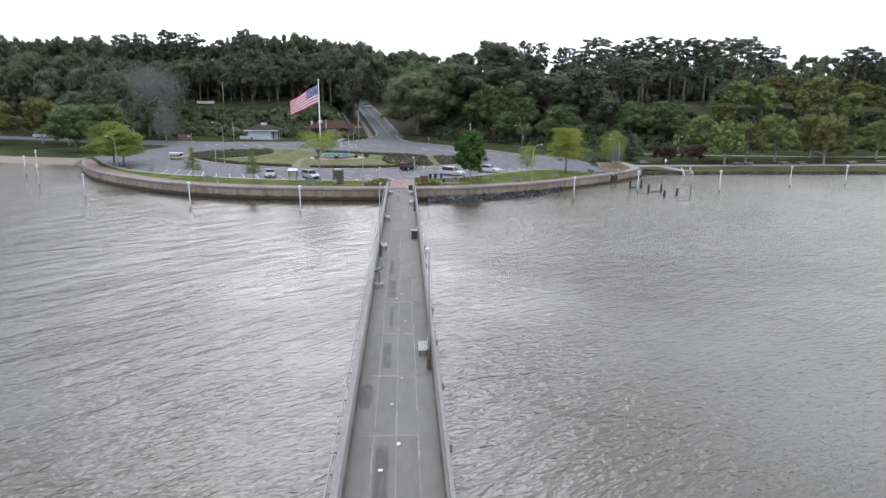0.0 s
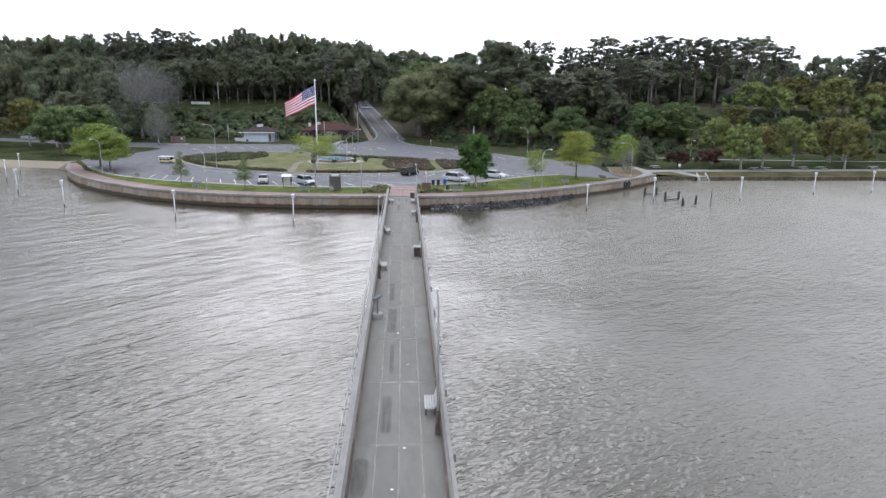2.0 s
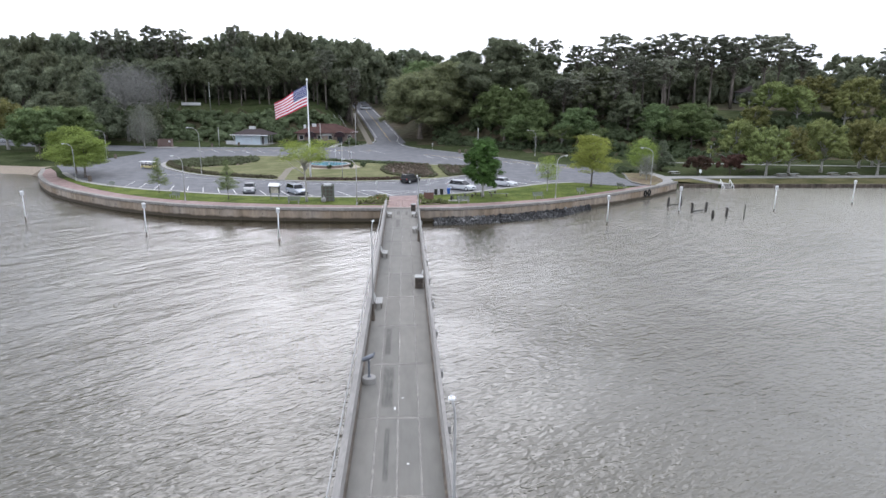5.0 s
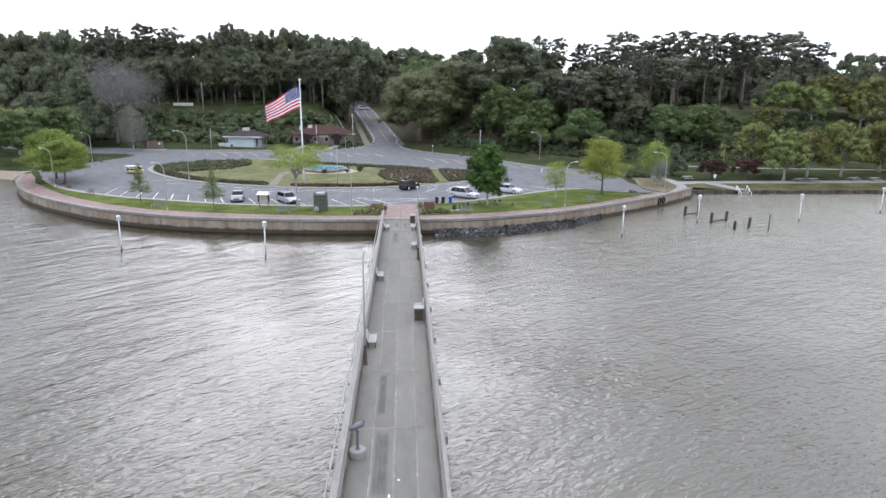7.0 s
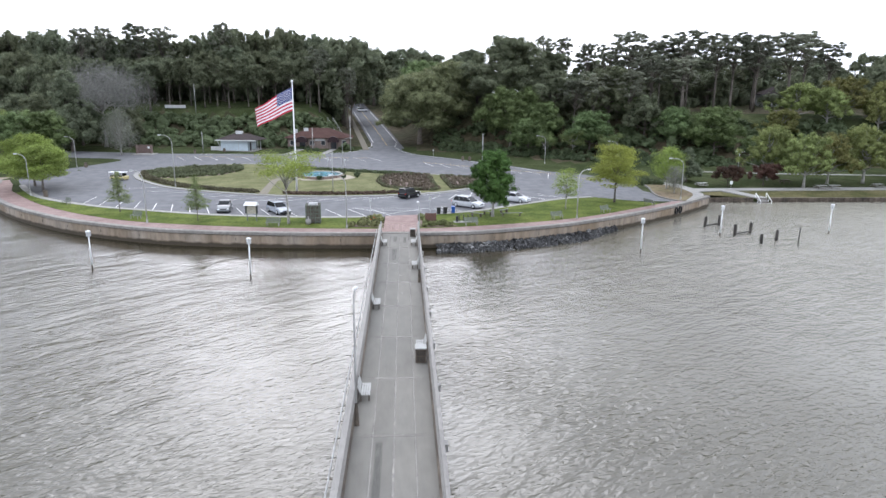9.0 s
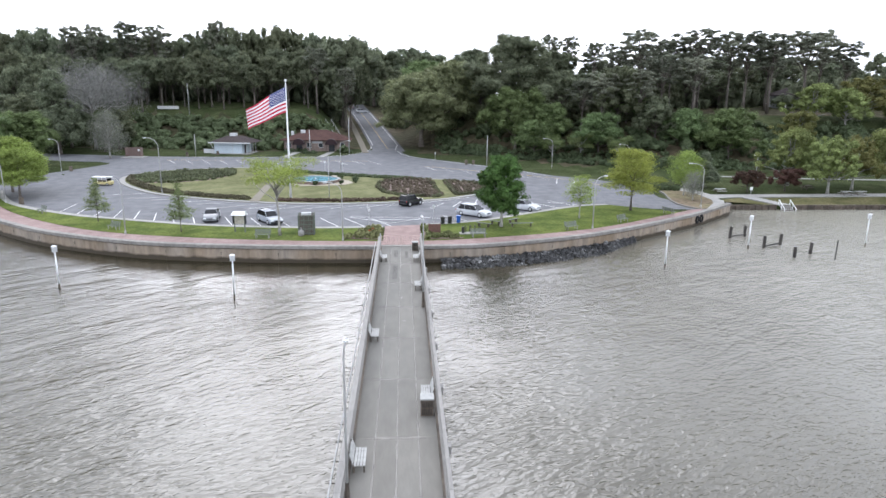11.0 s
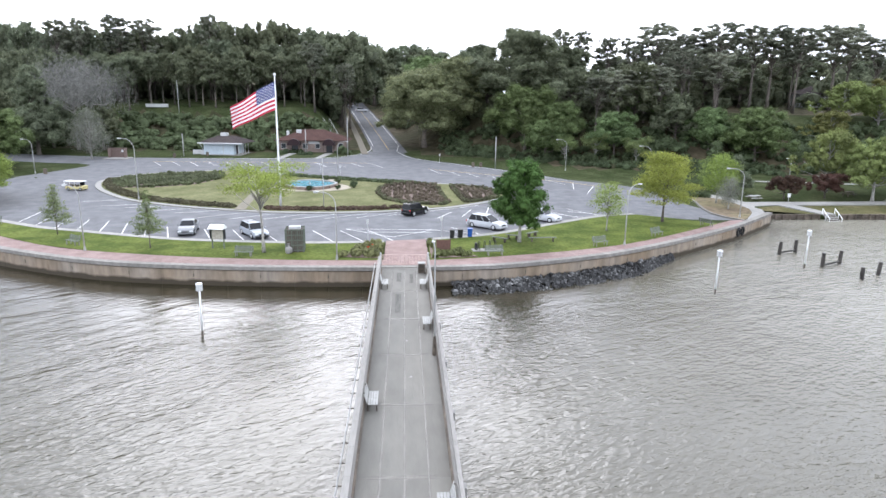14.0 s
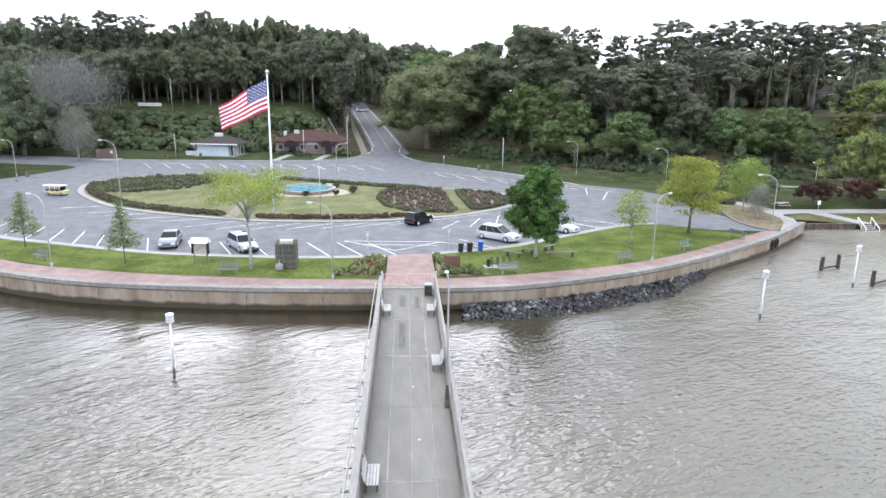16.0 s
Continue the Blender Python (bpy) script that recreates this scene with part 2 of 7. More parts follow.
# ---- lie of the land ----
SHORE = [(-400, 75), (-120, 58), (-80, 50), (-72, 46), (-66, 34), (-57, 21.4), (-43.4, 9.6), (-34, 4.4), (-26.6, 1.6), (-16.6, 0), (-7, -0.6), (3, -0.6),
         (9, 0), (18.5, 3.3), (25, 6.8), (33.4, 12.6), (41, 18.5), (49.5, 26.5)]
FOOT = [(-400, 130), (-110, 122), (-70, 110), (-40, 106), (-20, 110), (4, 108), (22, 98), (40, 84), (60, 75), (90, 70), (160, 68), (400, 70)]
LOT_Z, LAWN_Z = 1.65, 1.78


def shore(x):
    return spline(SHORE, x) if x <= 49.5 else 31.0


def road_x(y):
    return -3.0 - 0.125 * (y - 100) - 0.0001 * (y - 100) ** 2


def land(x, y):
    """Height of the ground."""
    z = LOT_Z + 0.022 * max(0.0, min(y, 105) - 62)
    e = y - spline(FOOT, x)
    up = 10.3 * smooth01(0, 22, e) + 3.0 * smooth01(15, 70, e)
    if x > 49 and y < 48:
        z += (min(z, 0.60 + 0.065 * max(0.0, y - 31)) - z) * smooth01(49.5, 52.5, x)
    r = abs(x - road_x(y))
    if y > 90:
        zr = z + 0.07 * max(0.0, y - 103)
        k = smooth01(8.6, 21, r)
        return zr + (z + up - zr) * k
    return z + up

# ---- water ----
def make_water():
    m = bpy.data.materials.new("silty_bay_water")
    m.use_nodes = True
    n, l = m.node_tree.nodes, m.node_tree.links
    p = n["Principled BSDF"]
    p.inputs["Roughness"].default_value = 0.08
    p.inputs["IOR"].default_value = 1.5
    geo = n.new("ShaderNodeNewGeometry")

    # calmer in the lee of the shore
    sep = n.new("ShaderNodeSeparateXYZ")
    l.new(geo.outputs["Position"], sep.inputs[0])
    calm = n.new("ShaderNodeMapRange")
    calm.inputs["From Min"].default_value, calm.inputs["From Max"].default_value = -15, -2
    calm.inputs["To Min"].default_value, calm.inputs["To Max"].default_value = 1.0, 0.12

    def step_of(op, a, b):
        q = n.new("ShaderNodeMath")
        q.operation = op
        for socket, value in zip(q.inputs, (a, b)):
            if isinstance(value, (int, float)):
                socket.default_value = value
            else:
                l.new(value, socket)
        return q.outputs[0]
    across = sep.outputs["X"]
    line_y = step_of("ADD", step_of("MULTIPLY", step_of("MULTIPLY", across, across), 0.0055), step_of("MULTIPLY", step_of("MAXIMUM", step_of("SUBTRACT", across, 8), 0), 0.25))
    l.new(step_of("SUBTRACT", sep.outputs["Y"], line_y), calm.inputs["Value"])
    # wind lanes
    lane = n.new("ShaderNodeTexNoise")
    lane.inputs["Scale"].default_value = 0.06
    lane.inputs["Detail"].default_value = 3
    l.new(geo.outputs["Position"], lane.inputs["Vector"])
    gust = n.new("ShaderNodeMapRange")
    gust.inputs["From Min"].default_value, gust.inputs["From Max"].default_value = 0.35, 0.65
    gust.inputs["To Min"].default_value, gust.inputs["To Max"].default_value = 0.55, 1.1
    l.new(lane.outputs["Fac"], gust.inputs["Value"])
    force = n.new("ShaderNodeMath")
    force.operation = "MULTIPLY"
    breeze = n.new("ShaderNodeMapRange")
    breeze.inputs["From Min"].default_value, breeze.inputs["From Max"].default_value = 2, 55
    breeze.inputs["To Min"].default_value, breeze.inputs["To Max"].default_value = 0.95, 1.35
    l.new(across, breeze.inputs["Value"])
    open_west = n.new("ShaderNodeMapRange")
    open_west.inputs["From Min"].default_value, open_west.inputs["From Max"].default_value = -62, -36
    open_west.inputs["To Min"].default_value, open_west.inputs["To Max"].default_value = 1.0, 0.0
    l.new(across, open_west.inputs["Value"])
    sheltered = step_of("MAXIMUM", calm.outputs["Result"], open_west.outputs["Result"])
    l.new(step_of("MULTIPLY", sheltered, breeze.outputs["Result"]), force.inputs[0])
    l.new(gust.outputs["Result"], force.inputs[1])

    def wave(scale, stretch, rz, detail, seed):
        turn = n.new("ShaderNodeMapping")
        turn.inputs["Rotation"].default_value = (0, 0, radians(rz))
        l.new(geo.outputs["Position"], turn.inputs["Vector"])
        mp = n.new("ShaderNodeMapping")
        mp.inputs["Scale"].default_value = (stretch, 1, 1)
        mp.inputs["Location"].default_value = (seed, seed * 0.7, 0)
        l.new(turn.outputs["Vector"], mp.inputs["Vector"])
        t = n.new("ShaderNodeTexNoise")
        t.inputs["Scale"].default_value = scale
        t.inputs["Detail"].default_value = detail
        t.inputs["Roughness"].default_value = 0.55
        t.inputs["Distortion"].default_value = 0.3
        l.new(mp.outputs["Vector"], t.inputs["Vector"])
        return t.outputs["Fac"]

    def bump(height, distance, before=None):
        b = n.new("ShaderNodeBump")
        l.new(force.outputs[0], b.inputs["Strength"])
        b.inputs["Distance"].default_value = distance
        l.new(height, b.inputs["Height"])
        if before:
            l.new(before, b.inputs["Normal"])
        return b.outputs["Normal"]

    swell = wave(0.42, 0.27, -43, 3.0, 3.0)
    chop = wave(0.95, 0.38, -36, 3, 17.0)
    ripple = wave(3.2, 0.55, -24, 3, 41.0)
    # the long swell dies out east of the pier
    rolling = n.new("ShaderNodeMapRange")
    rolling.inputs["From Min"].default_value, rolling.inputs["From Max"].default_value = -25, 12
    rolling.inputs["To Min"].default_value, rolling.inputs["To Max"].default_value = 1.0, 0.15
    l.new(across, rolling.inputs["Value"])
    nm = bump(ripple, 0.135, bump(chop, 0.19, bump(step_of("MULTIPLY", swell, rolling.outputs["Result"]), 0.5)))
    l.new(nm, p.inputs["Normal"])
    silt = n.new("ShaderNodeTexNoise")
    silt.inputs["Scale"].default_value = 0.035
    silt.inputs["Detail"].default_value = 5
    l.new(geo.outputs["Position"], silt.inputs["Vector"])
    ramp = n.new("ShaderNodeValToRGB")
    ramp.color_ramp.elements[0].position, ramp.color_ramp.elements[1].position = 0.35, 0.68
    ramp.color_ramp.elements[0].color = (0.060, 0.054, 0.037, 1)
    ramp.color_ramp.elements[1].color = (0.082, 0.075, 0.056, 1)
    l.new(silt.outputs["Fac"], ramp.inputs["Fac"])
    # darker inshore water: wall reflection and lost sky sheen painted into the colour
    wall_reflection = n.new("ShaderNodeMapRange")
    wall_reflection.inputs["From Min"].default_value, wall_reflection.inputs["From Max"].default_value = -24, -7
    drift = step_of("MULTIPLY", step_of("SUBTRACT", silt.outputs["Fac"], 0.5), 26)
    l.new(step_of("ADD", step_of("SUBTRACT", sep.outputs["Y"], line_y), drift), wall_reflection.inputs["Value"])
    # B is the painted dark reflection, laid over the silt colour
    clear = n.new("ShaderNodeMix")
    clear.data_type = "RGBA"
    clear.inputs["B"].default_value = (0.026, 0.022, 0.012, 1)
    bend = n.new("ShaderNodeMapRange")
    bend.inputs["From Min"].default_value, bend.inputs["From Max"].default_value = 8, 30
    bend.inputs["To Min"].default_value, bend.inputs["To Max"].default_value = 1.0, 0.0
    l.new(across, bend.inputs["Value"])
    shelter = step_of("MULTIPLY", wall_reflection.outputs["Result"], step_of("SUBTRACT", 1.0, open_west.outputs["Result"]))
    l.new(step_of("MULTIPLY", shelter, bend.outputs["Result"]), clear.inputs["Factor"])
    # paler silt to the east, with the sky's reflection put into its colour
    east = n.new("ShaderNodeMapRange")
    east.inputs["From Min"].default_value, east.inputs["From Max"].default_value = 8, 70
    l.new(step_of("ADD", across, drift), east.inputs["Value"])
    silt_sheen = n.new("ShaderNodeMix")
    silt_sheen.data_type = "RGBA"
    silt_sheen.inputs["B"].default_value = (0.245, 0.232, 0.190, 1)
    l.new(step_of("MULTIPLY", east.outputs["Result"], 0.9), silt_sheen.inputs["Factor"])
    l.new(ramp.outputs["Color"], silt_sheen.inputs["A"])
    l.new(silt_sheen.outputs["Result"], clear.inputs["A"])
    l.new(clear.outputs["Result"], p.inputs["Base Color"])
    l.new(step_of("ADD", step_of("MULTIPLY", east.outputs["Result"], 0.12), 0.15), p.inputs["Roughness"])
    bm = bmesh.new()
    s = 2500
    vs = [bm.verts.new(c) for c in ((-s, -s, 0), (s, -s, 0), (s, 140, 0), (-s, 140, 0))]
    bm.faces.new(vs)
    ob = part("water", bm, m)
    return tagged(ob, "grey-brown rippled bay water under an overcast sky", "water", kind="structure")


make_water()


# ---- ground ----
def make_ground():
    xs = [-2500, -1500, -900, -600, -450, -340, -270, -220, -185] + [x * 4 - 160 for x in range(81)] + [185, 220, 270, 340, 450, 600, 900, 1500, 2500]
    off = [0, 2, 4.5, 8, 12] + [16 + 4 * k for k in range(40)] + [185, 200, 230, 280, 360, 500, 800, 1400, 2400]
    verts, faces = [], []
    rows = [-2500, -60, None] + off
    for x in xs:
        s0 = shore(x) + 0.25
        for r, o in enumerate(rows):
            if r < 2:
                verts.append((x, o, -1.5))
            elif o is None:
                verts.append((x, s0, -1.5))
            else:
                y = s0 + o
                z = land(x, y)
                if (x < -72 or x > 50) and o < 6:
                    z = min(z, (-0.25 if x < -72 else LOT_Z - 0.1) + 0.32 * o) if x < -72 else z
                verts.append((x, y, z))
    k = len(rows)
    for i in range(len(xs) - 1):
        for j in range(k - 1):
            a = i * k + j
            faces.append((a, a + k, a + k + 1, a + 1))
    me = numpy_mesh("ground", verts, faces, [M_rough_grass, M_wood_floor, M_sand])
    idx = []
    for pol in me.polygons:
        c = pol.center
        e = c.y - spline(FOOT, c.x)
        o = c.y - shore(c.x)
        if c.z < -0.8 or (c.x < -72 and o < 5):
            idx.append(2)
        # forest floor colour also stands in for tree shade on the eastern grass
        elif (-7 if c.x > 5 and c.x < 46 else -2) < e < 15 or e > 45 or (e > 15 and not (-95 < c.x < -18 or (62 < c.x < 120 and e < 27))):
            idx.append(1)
        else:
            idx.append(0)
    me.polygons.foreach_set("material_index", idx)
    tagged(new("ground", me), "grass park ground rising to a wooded bluff", "ground", kind="structure")


make_ground()


def overlay(name, poly, dz, mats, label, category="ground", step=5.0, skirt=0.0, kind="structure"):
    """A sheet laid over the land within a plan polygon, cut fine enough to follow it, with a vertical edge."""
    if sum(poly[i - 1][0] * poly[i][1] - poly[i][0] * poly[i - 1][1] for i in range(len(poly))) < 0:
        poly = poly[::-1]
    bm = bmesh.new()
    bm.faces.new([bm.verts.new((x, y, 0)) for x, y in poly])
    bm.normal_update()
    ys = [y for _, y in poly]
    bmesh.ops.triangulate(bm, faces=bm.faces[:])
    if max(ys) > 60:
        y = 61.0
        while y < max(ys):
            bmesh.ops.bisect_plane(bm, geom=bm.verts[:] + bm.edges[:] + bm.faces[:], plane_co=(0, y, 0), plane_no=(0, 1, 0))
            y += step
    bmesh.ops.triangulate(bm, faces=bm.faces[:])
    for v in bm.verts:
        v.co.z = land(v.co.x, v.co.y) + dz
    if skirt:
        rim = [e for e in bm.edges if e.is_boundary]
        r = bmesh.ops.extrude_edge_only(bm, edges=rim)
        for g in r["geom"]:
            if isinstance(g, bmesh.types.BMVert):
                g.co.z -= skirt
    ob = part(name, bm, mats)
    return tagged(ob, label, category, kind=kind)


def band(fn0, fn1, x0, x1, n):
    """Plan polygon between two curves y(x)."""
    xs = [x0 + (x1 - x0) * i / n for i in range(n + 1)]
    return [(x, fn0(x)) for x in xs] + [(x, fn1(x)) for x in reversed(xs)]


LAWN_IN = [(-62, 32.6), (-50, 18.9), (-36.5, 8.7), (-25, 4.6), (-12.7, 2.5), (-3.9, 2.0), (3.6, 2.2), (11, 3.8), (19.5, 6.6), (26.3, 10.2), (35.8, 17.2), (41, 21.2)]
KERB = [(-66, 42), (-55, 27), (-42.3, 18.1), (-35, 15.1), (-28.6, 12.7), (-22.6, 10.9), (-11.8, 9.5), (-4.4, 9.6), (2.6, 10.9), (10.2, 13.7), (17.3, 18.8), (25.5, 24.4), (30.2, 25.8)]


def lawn_in(x):
    return spline(LAWN_IN, x)


def kerb_y(x):
    return spline(KERB, x)


# asphalt: the loop drive, its aprons, and the road up through the woods
LOT = [(-66, 42), (-55, 27), (-42.3, 18), (-28.6, 12.5), (-11.8, 9.3), (-2.2, 9.8), (2.6, 10.7), (10.2, 13.5), (17.3, 18.6), (25.5, 24.2), (30.2, 25.8), (36, 22.5), (42.7, 21.8),
       (42.5, 27), (41, 33), (42, 40), (40.9, 48.9), (37.2, 55), (30.6, 61), (21, 73.6), (14.5, 80.6), (9.2, 86), (5, 89.6), (2.4, 93.4), (0.4, 99), (-0.6, 106), (-9.8, 106), (-10.4, 102), (-12, 98.4), (-15, 94.6), (-20, 91.9), (-36, 91.2), (-51, 91.4), (-61.4, 91.8), (-67, 93.2), (-71, 93.6), (-70, 83), (-66.4, 80.6), (-64, 79), (-63.7, 76.6), (-65.6, 71), (-67.6, 66.4), (-69, 62.6), (-72, 52)]
overlay("asphalt_lot", LOT, 0.02, M_asphalt, "worn grey asphalt loop drive with angled parking", "car park")
road = [(road_x(y) + 4.2, y) for y in range(104, 300, 6)]
road = road + [(road_x(y) - 4.2, y) for y in range(298, 98, -6)]
overlay("road", road, 0.07, M_asphalt, "grey asphalt road climbing through the woods", "road", step=4)

# ---- seawall ----
def tide_marked(m, level, wet):
    """Darkens a wall below the tide line, with a ragged edge."""
    n, l = m.node_tree.nodes, m.node_tree.links
    p = n["Principled BSDF"]
    src = p.inputs["Base Color"].links[0].from_socket
    geo = n.new("ShaderNodeNewGeometry")
    sep = n.new("ShaderNodeSeparateXYZ")
    l.new(geo.outputs["Position"], sep.inputs[0])
    nz = n.new("ShaderNodeTexNoise")
    nz.inputs["Scale"].default_value = 0.9
    nz.inputs["Detail"].default_value = 6
    l.new(geo.outputs["Position"], nz.inputs["Vector"])
    add = n.new("ShaderNodeMath")
    add.operation = "MULTIPLY_ADD"
    add.inputs[1].default_value = 0.5
    l.new(nz.outputs["Fac"], add.inputs[0])
    l.new(sep.outputs["Z"], add.inputs[2])
    r = n.new("ShaderNodeMapRange")
    r.inputs["From Min"].default_value, r.inputs["From Max"].default_value = level + 0.15, level + 0.38
    l.new(add.outputs[0], r.inputs["Value"])
    mix = n.new("ShaderNodeMix")
    mix.data_type = "RGBA"
    mix.inputs["A"].default_value = (*wet, 1)
    l.new(r.outputs["Result"], mix.inputs["Factor"])
    l.new(src, mix.inputs["B"])
    l.new(mix.outputs["Result"], p.inputs["Base Color"])


tide_marked(M_wall, 0.46, (0.050, 0.040, 0.026))


def run_points(fn, x0, x1, step):
    """Points at even steps along a curve y(x)."""
    pts, x, acc = [(x0, fn(x0))], x0, 0.0
    while x < x1:
        nx = min(x + 0.05, x1)
        acc += math.hypot(nx - x, fn(nx) - fn(x))
        x = nx
        if acc >= step:
            pts.append((x, fn(x)))
            acc = 0.0
    pts.append((x1, fn(x1)))
    return pts


def offset(pts, d):
    """A line of points moved to its left side by d."""
    out = []
    for i, (x, y) in enumerate(pts):
        (ax, ay), (bx, by) = pts[max(i - 1, 0)], pts[min(i + 1, len(pts) - 1)]
        k = math.hypot(bx - ax, by - ay)
        out.append((x - (by - ay) / k * d, y + (bx - ax) / k * d))
    return out


def make_seawall():
    wall = thing("seawall", Matrix(), "curved tan concrete seawall with a grey cap", "wall", kind="structure")
    pts = run_points(shore, -71.5, 49.5, 3.0)
    face, back, lip, cap_in = pts, offset(pts, 0.42), offset(pts, -0.10), offset(pts, 0.62)
    rnd = random.Random(3)
    for i in range(len(pts) - 1):
        a, b = face[i], face[i + 1]
        g = 0.012 / max(0.1, math.hypot(b[0] - a[0], b[1] - a[1]))
        dent = rnd.uniform(0, 0.02)

        def mixed(p, q, k):
            return (p[0] + (q[0] - p[0]) * k, p[1] + (q[1] - p[1]) * k + dent)
        bm = prism(bmesh.new(), [mixed(a, b, g), mixed(a, b, 1 - g), mixed(back[i], back[i + 1], 1 - g), mixed(back[i], back[i + 1], g)], -1.5, LAWN_Z - 0.36)
        part("wall_panel", bm, M_wall, wall)
        bm = prism(bmesh.new(), [lip[i], lip[i + 1], cap_in[i + 1], cap_in[i]], LAWN_Z - 0.27, LAWN_Z + 0.06)
        part("cap_block", bm, M_cap, wall, "grey concrete wall cap")
    # weep slots
    for i in range(2, len(pts) - 2, 2):
        x, y = pts[i]
        if abs(x) > 4:
            nx, ny = offset(pts, -0.004)[i]
            part("weep_slot", boxed((nx, ny, 0.95), (0.07, 0.05, 0.3)), M_wet, wall)
    return wall


make_seawall()

# promenade of brick behind the wall, lawns and kerbs
prom = [p for p in run_points(shore, -71.0, 49.0, 2.0)]
prom_in = offset(prom, 0.62)


overlay("promenade", [p for p in prom_in if p[0] < 43.4] + [(43.0, 21.2), (42.4, 21.6)] + [(x, lawn_in(x)) for x in (41, 38, 35.8, 33, 30, 26.3, 23, 19.5, 15, 11, 7, 3.6, 2.25)] + [(2.25, 10.85), (-1.95, 10.15), (-1.95, 2.05)] +
        [(x, lawn_in(x)) for x in (-3.9, -8, -12.7, -18, -25, -30, -36.5, -43, -50, -56, -62)] + [(-66, 40), (-70, 46)],
        LAWN_Z - LOT_Z, M_brick, "faded red brick promenade along the seawall", "pavement", skirt=0.2)
overlay("concrete_walk", [p for p in prom_in if p[0] > 43.4] + [(50.4, 30.4), (51.2, 34), (52.6, 36.2), (56, 36.9), (120, 38.6), (260, 41), (260, 43), (120, 40.6), (56, 38.9), (52.4, 38.8), (50.6, 41), (47.4, 45), (45.8, 43), (48.4, 37.6), (48.6, 35), (48.1, 29.7), (46.9, 26.7), (43.1, 21.2)],
        LAWN_Z - LOT_Z + 0.01, M_concrete_lt, "pale concrete footpath along the shore", "pavement", skirt=0.2)
overlay("lawn_west", band(lawn_in, kerb_y, -60, -2.1, 40), LAWN_Z - LOT_Z, M_grass, "mown green lawn strip by the promenade", "lawn", skirt=0.2)
overlay("lawn_east", [(x, lawn_in(x)) for x in (2.4, 5, 7, 9, 11, 13, 15, 17, 19.5, 22, 24, 26.3, 29, 32, 35.8, 38.5)] + [(34, 23), (30.2, 25.6)] + [(x, kerb_y(x)) for x in (28, 25.5, 21, 17.3, 14, 10.2, 6, 2.4)],
        LAWN_Z - LOT_Z, M_grass, "mown green lawn with worn patches under trees", "lawn", skirt=0.2)
VERGE = [(43.0, 21.3), (41.7, 23.5), (41.1, 26.2), (41.5, 29.5), (42.2, 32.4), (43.2, 36), (43.6, 39), (43.6, 44)]
overlay("dry_verge", VERGE + [(45.8, 42), (48.4, 37.6), (48.6, 35), (48.1, 29.7), (46.9, 26.7)], LAWN_Z - LOT_Z, M_verge, "bare sandy verge with sparse grass", "ground", skirt=0.2)


def kerb_strip(name, pts, w, h, mats, label):
    a, b = offset(pts, -w / 2), offset(pts, w / 2)
    bm = bmesh.new()
    rows = []
    for p, q in zip(a, b):
        z0, z1 = land(*p), land(*q)
        rows.append([bm.verts.new(c) for c in ((p[0], p[1], z0 - 0.1), (p[0], p[1], z0 + h), (q[0], q[1], z1 + h), (q[0], q[1], z1 - 0.1))])
    for r, s in zip(rows, rows[1:]):
        for k in range(3):
            bm.faces.new((r[k], s[k], s[k + 1], r[k + 1]))
    bm.faces.new(rows[0])
    bm.faces.new(rows[-1][::-1])
    bmesh.ops.recalc_face_normals(bm, faces=bm.faces[:])
    return tagged(part(name, bm, mats), label, "kerb", kind="structure")


kerb_strip("kerb_west", run_points(kerb_y, -64, -2.2, 1.5), 0.9, 0.15, M_concrete_lt, "pale concrete kerb and walk strip")
kerb_strip("verge_kerb", VERGE[:7], 0.3, 0.2, M_concrete, "narrow pale concrete kerb round the dry verge")
kerb_strip("kerb_east", run_points(kerb_y, 2.3, 30.2, 1.5), 0.9, 0.15, M_concrete_lt, "pale concrete kerb and walk strip")


# ---- pier ----
DECK_Z, PIER_END = 1.77, -150.0


